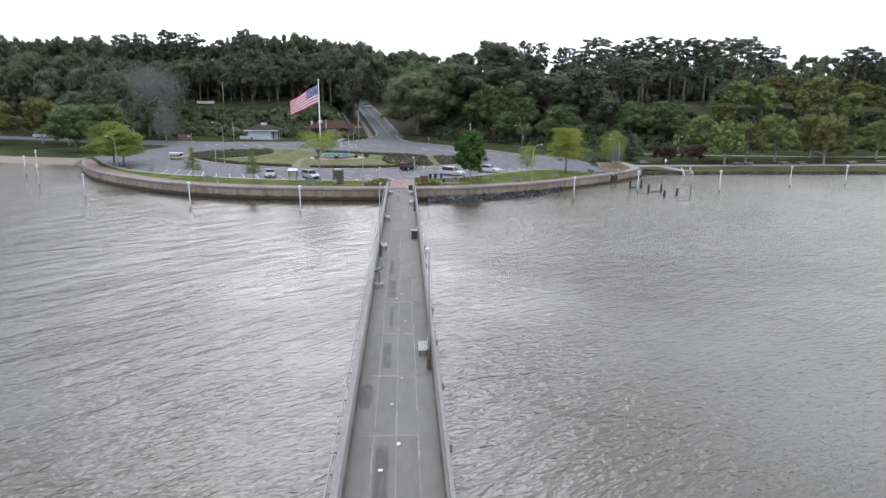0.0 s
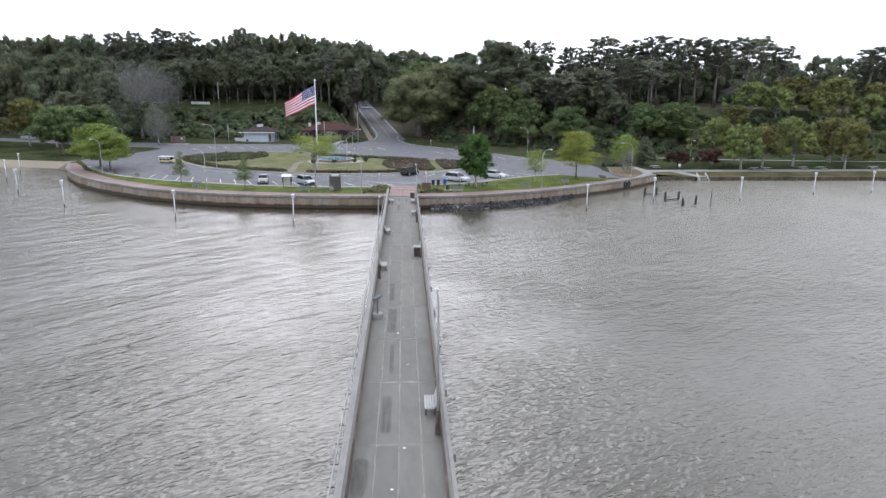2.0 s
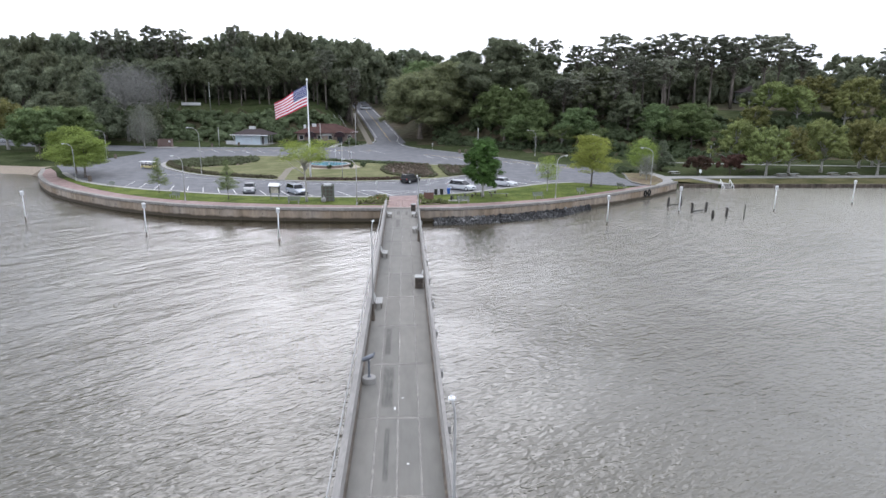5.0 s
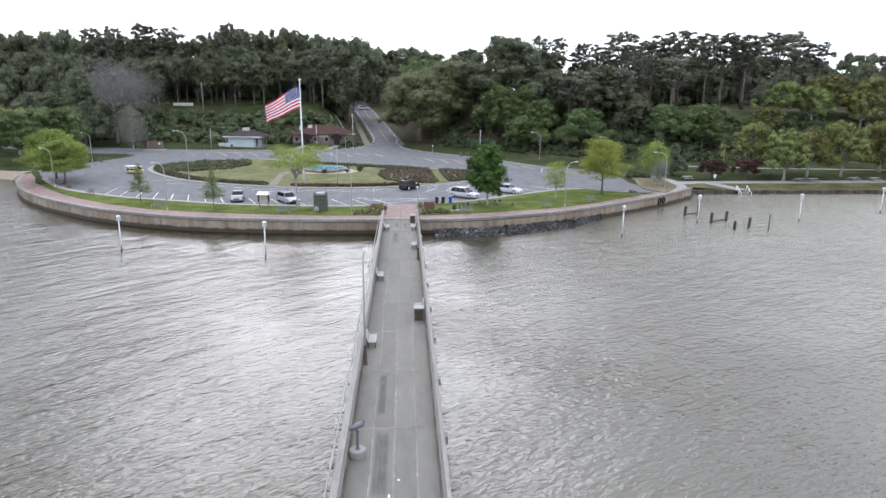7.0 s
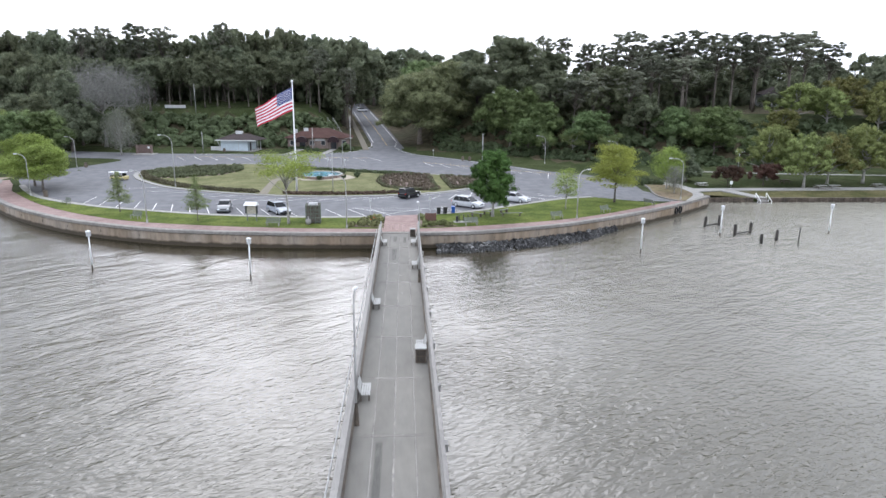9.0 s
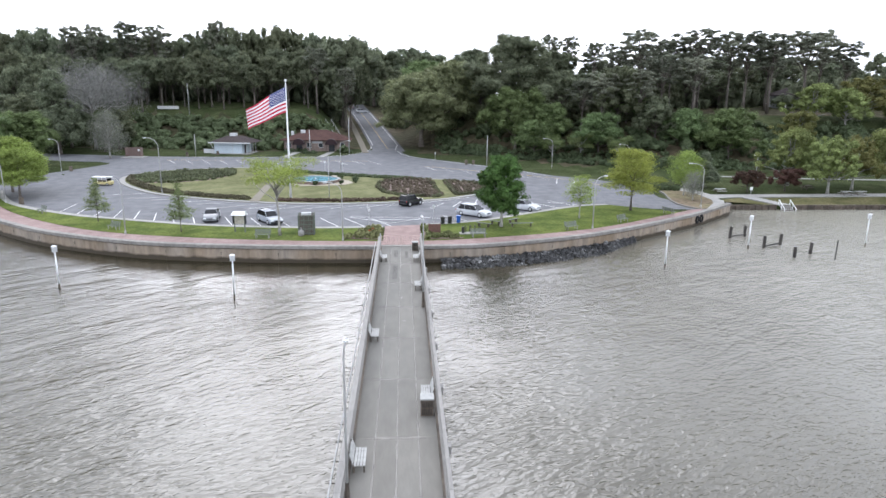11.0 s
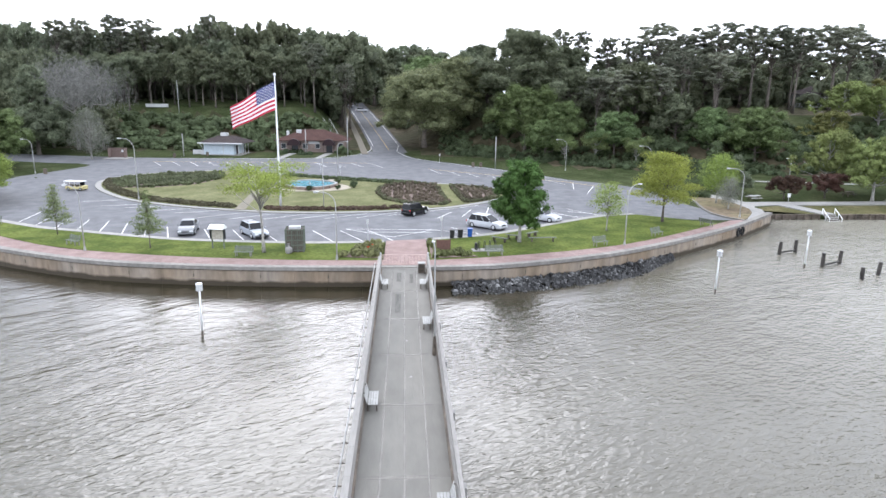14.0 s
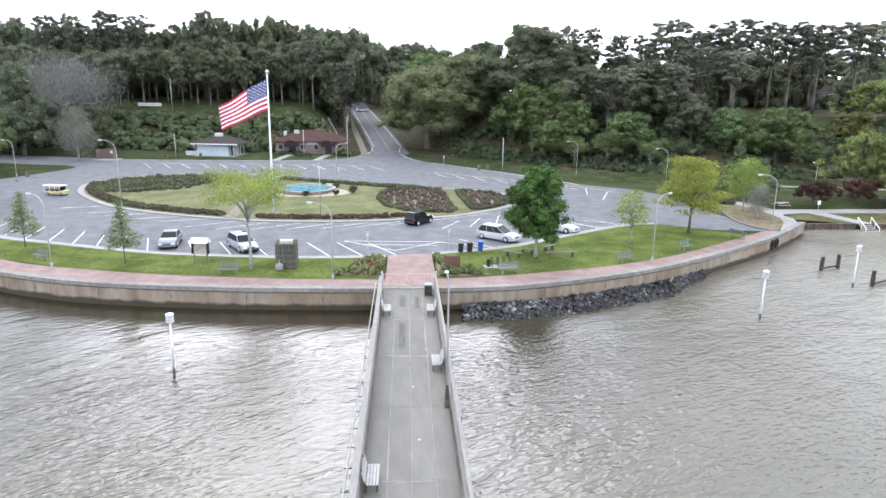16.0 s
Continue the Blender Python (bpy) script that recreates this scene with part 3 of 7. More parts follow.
def make_pier():
    pier = thing("pier", Matrix(), "long grey concrete fishing pier with weathered wooden rails", "pier")
    bay = 6.29
    xs = (-2.0, -1.03, -0.03, 0.96, 1.88)
    bays = int(-PIER_END / bay)
    part("deck_beam", boxed((0, PIER_END / 2 - 0.4, DECK_Z - 0.22), (4.6, -PIER_END - 0.1, 0.40)), M_concrete_lt, pier, "pale concrete beams under the deck")
    slabs = {}
    for i in range(bays + 1):
        for j in range(4):
            w = xs[j + 1] - xs[j] - 0.035
            if j not in slabs:
                slabs[j] = mesh_of(boxed((0, 0, 0), (w, bay - 0.008, 0.05), bevel=0.003), "deck_slab", M_concrete)
            ob = new("deck_slab", slabs[j])
            ob.parent = pier
            ob.location = ((xs[j] + xs[j + 1]) / 2, -1.42 - bay * (i + 0.5), DECK_Z - 0.018)
    part("entry_slab", boxed((-0.06, -0.72, DECK_Z - 0.018), (3.86, 1.36, 0.05), bevel=0.006), M_concrete, pier)
    kerb = mesh_of(boxed((0, 0, 0), (0.18, bay - 0.01, 0.16)), "deck_kerb", M_timber)
    pile = mesh_of(tubed([(0, 0, -1.5), (0, 0, DECK_Z - 0.4)], 0.22, 10), "pile", M_timber)
    crossbeam = mesh_of(boxed((0, 0, 0), (5.0, 0.4, 0.4)), "crossbeam", M_concrete_lt)
    for i in range(bays + 1):
        y = -1.42 - bay * (i + 0.5)
        for sx in (-1, 1):
            k = new("deck_kerb", kerb)
            k.parent, k.location = pier, (sx * 2.0 - 0.06, y, DECK_Z + 0.06)
            q = new("pile", pile)
            q.parent, q.location = pier, (sx * 2.0, y - bay / 2, 0)
        q = new("crossbeam", crossbeam)
        q.parent, q.location = pier, (0, y - bay / 2, DECK_Z - 0.62)
    return pier


make_pier()


def make_railing(side, y0, y1):
    rail = thing("pier_railing", Matrix(), "weathered grey wooden railing with a broad flat cap", "railing", "railings of the pier")
    bay = 2.1
    n = int((y0 - y1) / bay)
    x = side * 2.10 - 0.06
    post = mesh_of(boxed((0, 0, 0.58), (0.12, 0.14, 1.12), bevel=0.01), "post", M_rail)
    board = mesh_of(boxed((0, 0, 0), (0.045, bay - 0.012, 0.14), bevel=0.006), "rail_board", M_rail)
    cap = mesh_of(boxed((0, 0, 0), (0.28 if side < 0 else 0.17, bay - 0.008, 0.05), bevel=0.008), "cap_board", M_rail)
    for i in range(n):
        y = y0 - bay * i
        for name, me, loc in [("post", post, (x, y - 0.1, DECK_Z - 0.02)), ("cap_board", cap, (x + side * 0.02, y - bay / 2, DECK_Z + 1.145))] + \
                [("rail_board", board, (x - side * 0.085, y - bay / 2, DECK_Z + h)) for h in (0.36, 0.66, 0.96)]:
            o = new(name, me)
            o.parent, o.location = rail, loc
    return rail


make_railing(-1, -0.9, PIER_END + 6)
make_railing(1, -0.9, PIER_END + 6)


def make_pipe():
    pipe = thing("water_pipe", Matrix(), "pale grey pipe on brackets along the outside of the railing", "pipe")
    y, k = -1.2, 0
    while y > PIER_END + 8:
        part("pipe_length", tubed([(-2.60, y, DECK_Z + 0.62), (-2.60, y - 6.2, DECK_Z + 0.62)], 0.038, 8), M_pipe, pipe)
        y -= 6.2
    arm = mesh_of(boxed((0, 0, 0), (0.56, 0.045, 0.04)), "bracket", M_timber)
    for i in range(int(-PIER_END / 1.55) - 6):
        o = new("bracket", arm)
        o.parent, o.location = pipe, (-2.46, -1.6 - 1.55 * i, DECK_Z + 0.55)


make_pipe()

# ---- trees ----
def ball_of(sub):
    """Unit ball of triangles as arrays."""
    bm = bmesh.new()
    bmesh.ops.create_icosphere(bm, subdivisions=sub, radius=1.0)
    bm.verts.ensure_lookup_table()
    v = np.array([tuple(q.co) for q in bm.verts])
    f = np.array([[q.index for q in p.verts] for p in bm.faces])
    bm.free()
    return v, f


BALLS = {k: ball_of(k) for k in (1, 2, 3)}


def sprigs(blobs, n, seed, size=0.44, out=0.74):
    """Breaks each mass of a crown into smaller clumps set round its upper side."""
    r = np.random.default_rng(seed + 3)
    res = []
    for b in blobs:
        b = np.array(b, float)
        for k in range(n):
            d = r.normal(size=3)
            d[2] = abs(d[2]) * 0.9 - 0.25
            d /= np.linalg.norm(d)
            q = size * r.uniform(0.65, 1.2)
            g = b[3:6].mean() * 0.35 + b[3:6] * 0.65
            res.append((*(b[:3] + d * b[3:6] * out * r.uniform(0.75, 1.12)), *(g * q * r.uniform(0.85, 1.15, 3))))
    return res


def lumps(blobs, scale, seed, sub=2):
    """Ragged leafy masses that fill the inside of each clump of a crown."""
    r = np.random.default_rng(seed + 7)
    v0, f0 = BALLS[sub]
    vs, fs = [], []
    for i, b in enumerate(blobs):
        d = np.ones(len(v0))
        for freq, amp in ((2.2, 0.12), (4.3, 0.09)):
            w = r.normal(size=3)
            d += amp * np.sin(v0 @ (w / np.linalg.norm(w) * freq) + r.uniform(0, 6.28))
        d += r.normal(size=len(v0)) * 0.16
        vs.append(np.array(b[:3]) + (v0 * d[:, None] + r.normal(size=v0.shape) * 0.05) * np.array(b[3:6]) * scale)
        fs.append(f0 + i * len(v0))
    return np.concatenate(vs), np.concatenate(fs)


def leaves(blobs, count, size, seed, spread=0.22, shell=0.72, clusters=9, droop=0.0, thin=1.0, sides=4):
    """Vertices and faces of a crown: small leaf sprays gathered in clumps over lumpy forms."""
    r = np.random.default_rng(seed)
    b = np.array(blobs, float)
    area = (b[:, 3] * b[:, 4] + b[:, 3] * b[:, 5] + b[:, 4] * b[:, 5])
    pick = r.choice(len(b), size=count, p=area / area.sum())
    cl = r.normal(size=(len(b), clusters, 3))
    cl /= np.linalg.norm(cl, axis=2, keepdims=True)
    which = r.integers(0, clusters, count)
    d = cl[pick, which] + r.normal(size=(count, 3)) * spread * 1.6
    d /= np.linalg.norm(d, axis=1, keepdims=True)
    rad = shell + (1.06 - shell) * r.random(count) ** 0.6
    lump = 0.80 + 0.36 * r.random((len(b), clusters))[pick, which]
    c = b[pick, :3] + d * b[pick, 3:6] * (rad * lump)[:, None]
    if droop:
        c[:, 2] -= droop * r.random(count) ** 2 * b[pick, 5]
    nrm = d * 0.95 + r.normal(size=(count, 3)) * 0.38 + np.array([0, 0, 0.25])
    nrm /= np.linalg.norm(nrm, axis=1, keepdims=True)
    u = np.cross(nrm, r.normal(size=(count, 3)))
    u /= np.linalg.norm(u, axis=1, keepdims=True)
    w = np.cross(nrm, u)
    s = size * (0.55 + 0.9 * r.random(count))[:, None]
    asp = (0.45 + 0.4 * r.random(count))[:, None] * thin
    fold = nrm * s * 0.25
    if sides == 3:
        v = np.stack([c - u * s + w * s * asp, c + u * s * 1.1 + fold, c - w * s * asp * 1.3], axis=1).reshape(-1, 3)
    else:
        v = np.stack([c - u * s, c + w * s * asp + fold, c + u * s * 1.1, c - w * s * asp + fold * 0.5], axis=1).reshape(-1, 3)
    return v, np.arange(count * sides).reshape(-1, sides)


def foliage(name, blobs, count, size, seed, spread, shell, clusters, droop, thin, leaf, core, sub, clumps):
    """One mesh of leaf sprays and, where the crown is dense, the masses inside it."""
    if clumps:
        blobs = sprigs(blobs, clumps, seed)
    v, f = leaves(blobs, count, size, seed, spread, shell, clusters, droop, thin, 3 if clumps else 4)
    faces = f.tolist()
    if core:
        cv, cf = lumps(blobs, core, seed, sub)
        faces += (cf + len(v)).tolist()
        v = np.concatenate([v, cv])
    return numpy_mesh(name, v, faces, leaf)


def limb_mesh(name, trunk, limbs, mats, n=7):
    bm = bmesh.new()
    tube(bm, [p for p, _ in trunk], [q for _, q in trunk], n)
    for pts, radii in limbs:
        tube(bm, pts, radii, 4)
    return mesh_of(bm, name, mats, True)


def wobble(rnd, a, b, n, k):
    a, b = Vector(a), Vector(b)
    return [a.lerp(b, i / n) + Vector((rnd.uniform(-k, k), rnd.uniform(-k, k), rnd.uniform(-k, k) * 0.5)) * (0 if i in (0, n) else 1) for i in range(n + 1)]


def tree_kind(seed, height, radius, bare, blobs_n, flat, count, size, leaf, bark, thick, shape="dome", clusters=9, shell=0.72, spread=0.22, droop=0.0, thin=1.0, core=0.0, sub=2, clumps=0):
    """Meshes of a trunk with limbs and of a crown, for one kind of tree of the given height."""
    rnd = random.Random(seed)
    blobs = []
    top = height - radius * flat * 0.5
    for i in range(blobs_n):
        k = (i + 0.5) / blobs_n
        a = 2.4 * i + rnd.uniform(-0.5, 0.5)
        if shape == "dome":
            h = bare + (top - bare) * (0.12 + 0.88 * k)
            rr = radius * 0.72 * math.sqrt(max(0.02, 1 - ((h - bare) / (top - bare + 0.01) * 0.95) ** 2)) * rnd.uniform(0.4, 1.18)
            s = radius * rnd.uniform(0.24, 0.48)
        elif shape == "cone":
            h = bare + (top - bare) * k
            rr = radius * 0.55 * (1 - k) * rnd.uniform(0.5, 1.1)
            s = radius * (0.62 - 0.38 * k) * rnd.uniform(0.85, 1.1)
        elif shape == "egg":
            h = bare + (top - bare) * k
            env = math.sin(math.pi * (0.16 + 0.78 * k)) ** 0.8
            rr = radius * 0.55 * env * rnd.uniform(0.6, 1.05)
            s = radius * rnd.uniform(0.40, 0.55) * (0.55 + 0.45 * env)
        elif shape == "vase":
            h = bare + (top - bare) * (0.35 + 0.65 * rnd.random())
            rr = radius * 0.8 * math.sqrt((i + 0.5) / blobs_n)
            s = radius * rnd.uniform(0.26, 0.40)
        else:  # umbrella of a pine: layered pads
            h = bare + (top - bare) * (k ** 0.8)
            rr = radius * rnd.uniform(0.25, 0.8) * (1.0 - 0.35 * k)
            s = radius * rnd.uniform(0.20, 0.46)
        blobs.append((math.cos(a) * rr, math.sin(a) * rr, h, s, s * rnd.uniform(0.8, 1.2), s * flat))
    trunk_top = bare + (top - bare) * (0.6 if shape != "pine" else 0.95)
    lean = (rnd.uniform(-0.04, 0.04) * height, rnd.uniform(-0.04, 0.04) * height)
    tr = []
    for i in range(6):
        k = i / 5
        tr.append(((lean[0] * k * k + rnd.uniform(-1, 1) * thick * 0.3 * (0 < i < 5), lean[1] * k * k, trunk_top * k - 0.25), thick * (1.35 if i == 0 else 1 - 0.78 * k)))
    limbs = []
    for bl in blobs[:: max(1, len(blobs) // 14)]:
        k = min(0.95, max(0.35, (bl[2] - 0.3 * (bl[2] - bare * 0.6)) / max(trunk_top, 0.1) * 0.8))
        z0 = trunk_top * k
        start = (lean[0] * k * k, lean[1] * k * k, z0)
        limbs.append((wobble(rnd, start, bl[:3], 4, radius * 0.06), [thick * 0.42, thick * 0.34, thick * 0.25, thick * 0.16, thick * 0.06]))
    return limb_mesh("trunk", tr, limbs, bark), foliage("crown", blobs, count, size, seed, spread, shell, clusters, droop, thin, leaf, core, sub, clumps)


def plant(kind, name, x, y, label, s=1.0, turn=0.0, z=None, category="tree", group="", wide=1.0):
    z = land(x, y) if z is None else z
    t = thing(name, Matrix.LocRotScale((x, y, z), Euler((0, 0, turn)), (s * wide, s * wide, s)), label, category, group)
    for nm, me in zip(("trunk", "crown"), kind):
        o = new(nm, me)
        o.parent = t
    return t


OAKS = [tree_kind(11 + i, 17, 8.5, 3.6, 24, 0.66, 7200, 0.275, M_oak, M_bark, 0.42, clusters=8, shell=0.35, spread=0.6, core=0.66, sub=1, clumps=6) for i in range(3)]
TERRACE_OAKS = [tree_kind(31 + i, 17, 7.0, 6.4, 20, 0.62, 8500, 0.23, M_oak, M_bark, 0.30, clusters=8, shell=0.35, spread=0.6, core=0.64, sub=1, clumps=6) for i in range(3)]
FAR_OAKS = [tree_kind(21 + i, 17, 8.5, 3.0, 20, 0.66, 3200, 0.40, M_oak, M_bark, 0.42, clusters=8, shell=0.4, spread=0.6, core=0.74, sub=1, clumps=4) for i in range(3)]
PINES = [tree_kind(51 + i, 24, 5.0, 13.5, 30, 0.58, 6000, 0.185, M_pine, M_bark, 0.3, "pine", clusters=6, shell=0.2, spread=0.6, core=0.70, sub=1, clumps=4) for i in range(4)]
WILLOWS = [tree_kind(71 + i, 8.6, 4.3, 1.6, 22, 0.75, 7800, 0.145, M_willow, M_bark_pale, 0.22, clusters=8, shell=0.35, spread=0.6, core=0.62, sub=1, clumps=5) for i in range(2)]

WOODS = random.Random(5)
# height of the western canopy's edge against the sky
SKY_WEST = [(-190, 37), (-151, 36.6), (-141, 34.5), (-130, 34.4), (-120, 35), (-116, 35.6), (-110, 33.8), (-104, 34), (-95, 34.1), (-82, 33.6), (-70, 33.2), (-65, 35.3), (-60, 36.6), (-53, 36.8), (-45, 36.2), (-37, 36.4),
            (-32, 36.5), (-28.6, 35.8), (-23.6, 35.2), (-17, 34), (-10, 33)]


def oak_to(kinds, x, y, top, wide, label, group):
    kind = WOODS.choice(kinds)
    k = (top - land(x, y)) / 17.0
    plant(kind, "oak_tree", x, y, label, k, WOODS.uniform(0, 6.28), group=group, wide=wide / k)


def western_woods():
    """Rows of oaks on the western bluff, each row lower than the one behind it."""
    x = -186.0
    while x < -14:
        y = 153 + WOODS.uniform(-3, 3)
        oak_to(OAKS, x, y, spline(SKY_WEST, x) + WOODS.uniform(2.6, 3.8), WOODS.uniform(0.80, 1.0), "rounded dull green oak closing the skyline", "skyline oaks")
        x += WOODS.uniform(5.2, 7.0)
    x = -188.0
    while x < -22:
        oak_to(FAR_OAKS, x, 170 + WOODS.uniform(-3, 3), spline(SKY_WEST, x) - WOODS.uniform(0.5, 3.0), 1.1, "rounded dull green oak closing the skyline", "skyline oaks")
        x += 9.5
    x = -184.0
    while x < -24:
        oak_to(OAKS if x < -84 else TERRACE_OAKS, x, 142 + WOODS.uniform(-3, 3), spline(SKY_WEST, x) - WOODS.uniform(3.6, 6.0), WOODS.uniform(0.85, 1.0), "broad dark green oak in the woods", "woodland oaks")
        x += WOODS.uniform(7.0, 9.0)
    # open-grown trees along the edge of the upper lawn
    for px, py, top in ((-75.3, 129, 27.5), (-70.5, 132, 28.5), (-58.9, 128, 26.0), (-56.0, 131, 29), (-51.5, 127, 27), (-46.5, 130, 29.5), (-43.0, 128, 26.5), (-38.5, 131, 29), (-33.5, 130, 28), (-28.0, 131, 29.5), (-64.5, 133, 28.5)):
        oak_to(TERRACE_OAKS, px, py, top, WOODS.uniform(0.62, 0.78), "dark oak with a bare trunk on the upper lawn", "lawn oaks")
    for px, py, top in ((-96, 122, 25), (-106, 124, 27), (-116, 122, 26), (-127, 126, 28), (-138, 124, 27), (-150, 128, 29), (-163, 126, 29), (-176, 130, 30), (-101, 132, 30), (-114, 134, 31), (-130, 136, 31), (-145, 138, 31)):
        oak_to(OAKS, px, py, top, WOODS.uniform(0.85, 1.0), "broad dark green oak in the woods", "woodland oaks")


western_woods()


def eastern_woods():
    """Dark oaks standing among and behind the pines of the eastern bluff."""
    for x, y, top in ((52, 112, 25), (61, 110, 24), (70, 112, 26), (79, 114, 27), (88, 112, 26), (97, 118, 27), (107, 124, 27), (119, 125, 27.5), (127, 114, 27), (138, 112, 28), (149, 110, 29), (161, 112, 29), (174, 112, 30),
                      (187, 114, 30), (56, 122, 29), (66, 124, 30), (76, 126, 30.5), (86, 124, 30), (96, 126, 30.5), (106, 124, 30), (143, 122, 30.5), (157, 120, 31), (170, 124, 31), (22, 118, 27), (36, 122, 28), (44, 126, 29.5), (26, 130, 28), (16, 134, 27), (114, 131, 31), (128, 129, 30.5), (121, 138, 32), (155, 128, 31), (135, 131, 31), (92, 134, 31.5), (82, 134, 31.5)):
        oak_to(OAKS if y < 120 else FAR_OAKS, x, y, top + WOODS.uniform(-0.8, 0.8), WOODS.uniform(0.72, 0.95), "dull green oak among the tall pines", "eastern oaks")


eastern_woods()

# trees of the slope and the skyline: kind, place, height and spread over each kind's own size
BIG_OAK = tree_kind(101, 22, 13.5, 3.5, 44, 0.58, 70000, 0.20, M_live_oak, M_bark, 0.7, clusters=9, shell=0.3, spread=0.6, core=0.58, sub=1, clumps=10)
TALL_OAK = tree_kind(102, 24, 10.5, 6, 36, 0.64, 46000, 0.20, M_oak, M_bark, 0.55, clusters=9, shell=0.3, spread=0.6, core=0.58, sub=1, clumps=10)
SLOPE_GREEN = tree_kind(103, 15, 8.5, 3.2, 36, 0.56, 22000, 0.18, M_green, M_bark, 0.35, clusters=9, shell=0.3, spread=0.6, core=0.56, sub=1, clumps=7)
GREY_TREE = tree_kind(104, 16, 13.5, 7.5, 40, 0.5, 19000, 0.34, M_pale_twig, M_bark_pale, 0.4, clusters=14, shell=0.2, spread=0.5, thin=0.09)
GREY_SMALL = tree_kind(105, 12, 4.8, 2.0, 24, 0.8, 9000, 0.26, M_grey_twig, M_bark_pale, 0.2, "egg", clusters=14, shell=0.2, spread=0.5, thin=0.10)
LIME = tree_kind(106, 8.9, 4.7, 2.1, 56, 0.26, 20000, 0.078, M_lime, M_bark, 0.17, "dome", clusters=8, shell=0.3, spread=0.35)
GREEN_LIME = tree_kind(118, 8.9, 4.7, 2.0, 46, 0.40, 30000, 0.10, M_spring, M_bark, 0.17, "dome", clusters=9, shell=0.2, spread=0.6)
VERGE_TREE = tree_kind(117, 8.2, 3.9, 2.2, 26, 0.5, 12000, 0.08, M_spring, M_bark_pale, 0.15, "egg", clusters=8, shell=0.3, spread=0.45)
SPREAD = tree_kind(107, 9.2, 4.5, 4.1, 30, 0.34, 9000, 0.064, M_yellowleaf, M_bark_pale, 0.17, "vase", clusters=8, shell=0.3, spread=0.30)
MAGNOLIA = tree_kind(108, 9.3, 3.7, 1.9, 40, 0.62, 26000, 0.10, M_magnolia, M_bark_pale, 0.20, "egg", clusters=8, shell=0.35, spread=0.55, core=0.60, sub=1, clumps=5)
YOUNG = [tree_kind(109 + i, 6.0, 2.0, 1.5, 26, 0.30, 4200, 0.058, M_young, M_bark, 0.06, "cone", clusters=8, shell=0.2, spread=0.4) for i in range(2)]
SMALL = tree_kind(112, 6.0, 2.7, 2.0, 24, 0.34, 3600, 0.068, M_spring, M_bark_pale, 0.09, "egg", clusters=8, shell=0.3, spread=0.4)
RED_BUSH = tree_kind(113, 4.2, 3.2, 0.9, 18, 0.6, 6000, 0.10, M_redleaf, M_bark, 0.14, clusters=7, shell=0.5, spread=0.4, core=0.6, clumps=3)
FEATHER = tree_kind(114, 9, 3.0, 1.2, 18, 0.6, 4000, 0.15, M_shrub, M_bark_pale, 0.18, "cone", clusters=12, shell=0.25, spread=0.5)
THIN = tree_kind(116, 8.2, 3.7, 2.0, 24, 0.55, 6000, 0.105, M_young, M_bark_pale, 0.13, "vase", clusters=10, shell=0.3, spread=0.4)
CONIFER = tree_kind(115, 17, 6.5, 2.0, 26, 0.70, 18000, 0.18, M_oak, M_bark, 0.35, "cone", clusters=9, shell=0.35, spread=0.6, core=0.62, sub=1, clumps=7)

plant(BIG_OAK, "oak_tree", 5.2, 112.5, "huge spreading live oak beside the road", 1.0, 0.4, wide=1.04)
plant(SLOPE_GREEN, "broadleaf_tree", 7, 140, "yellowish green tree rising behind the live oak", (28.5 - land(7, 140)) / 15, 1.4)
plant(BIG_OAK, "oak_tree", 15, 119, "huge spreading live oak beside the road", 0.76, 2.2)
plant(TALL_OAK, "oak_tree", 29.5, 108, "tall domed dark green oak", (34.6 - land(29.5, 108)) / 24, 1.0, wide=1.22)
plant(TALL_OAK, "oak_tree", 21, 131, "tall rounded dark green oak", 0.76, 3.1)
plant(TALL_OAK, "oak_tree", 43, 116, "tall rounded dark green oak", 0.70, 2.0)
plant(SLOPE_GREEN, "broadleaf_tree", 28.6, 97, "bright green broadleaf tree on the slope", 1.12, 0.2)
plant(SLOPE_GREEN, "broadleaf_tree", 32, 89, "light green broadleaf tree by the drive", 0.66, 1.2)
plant(THIN, "young_tree", 42, 84, "thin grey-green tree by the drive", 0.95, 2.2)
plant(THIN, "young_tree", 35.5, 85, "thin grey-green tree by the drive", 0.85, 4.2)
plant(THIN, "young_tree", 49.5, 79, "thin grey-green tree by the drive", 0.9, 3.2)
plant(OAKS[1], "oak_tree", 53, 92, "dark green oak on the slope", 0.95, 5.2)
for k, (px, py, s) in enumerate(((44, 92, 0.62), (48.5, 90, 0.68), (57, 88, 0.66), (63, 90, 0.72), (70, 88, 0.7))):
    plant(PINES[k % 4], "pine_tree", px, py, "dark pine standing on the slope", s, 2.0 * k, group="slope pines", wide=1.5)
plant(SLOPE_GREEN, "broadleaf_tree", 73.8, 76, "dense green broadleaf tree on the slope", 0.85, 0.9)
plant(SLOPE_GREEN, "broadleaf_tree", 66, 81, "dense green broadleaf tree on the slope", 0.7, 1.9)
plant(OAKS[0], "oak_tree", 60, 85, "dense dark oak on the slope", 0.7, 2.9)
plant(WILLOWS[0], "broadleaf_tree", 118, 82, "olive green broadleaf tree on the slope", 1.25, 3.9)
plant(WILLOWS[0], "broadleaf_tree", 106, 84, "olive green broadleaf tree on the slope", 1.25, 4.9)
plant(WILLOWS[0], "broadleaf_tree", 130, 80, "olive green broadleaf tree on the slope", 1.25, 0.3)
plant(SLOPE_GREEN, "broadleaf_tree", 46.5, 85, "bright green broadleaf tree on the slope", 0.72, 1.0)
plant(SLOPE_GREEN, "broadleaf_tree", 36, 93, "bright green broadleaf tree on the slope", 0.8, 2.6)
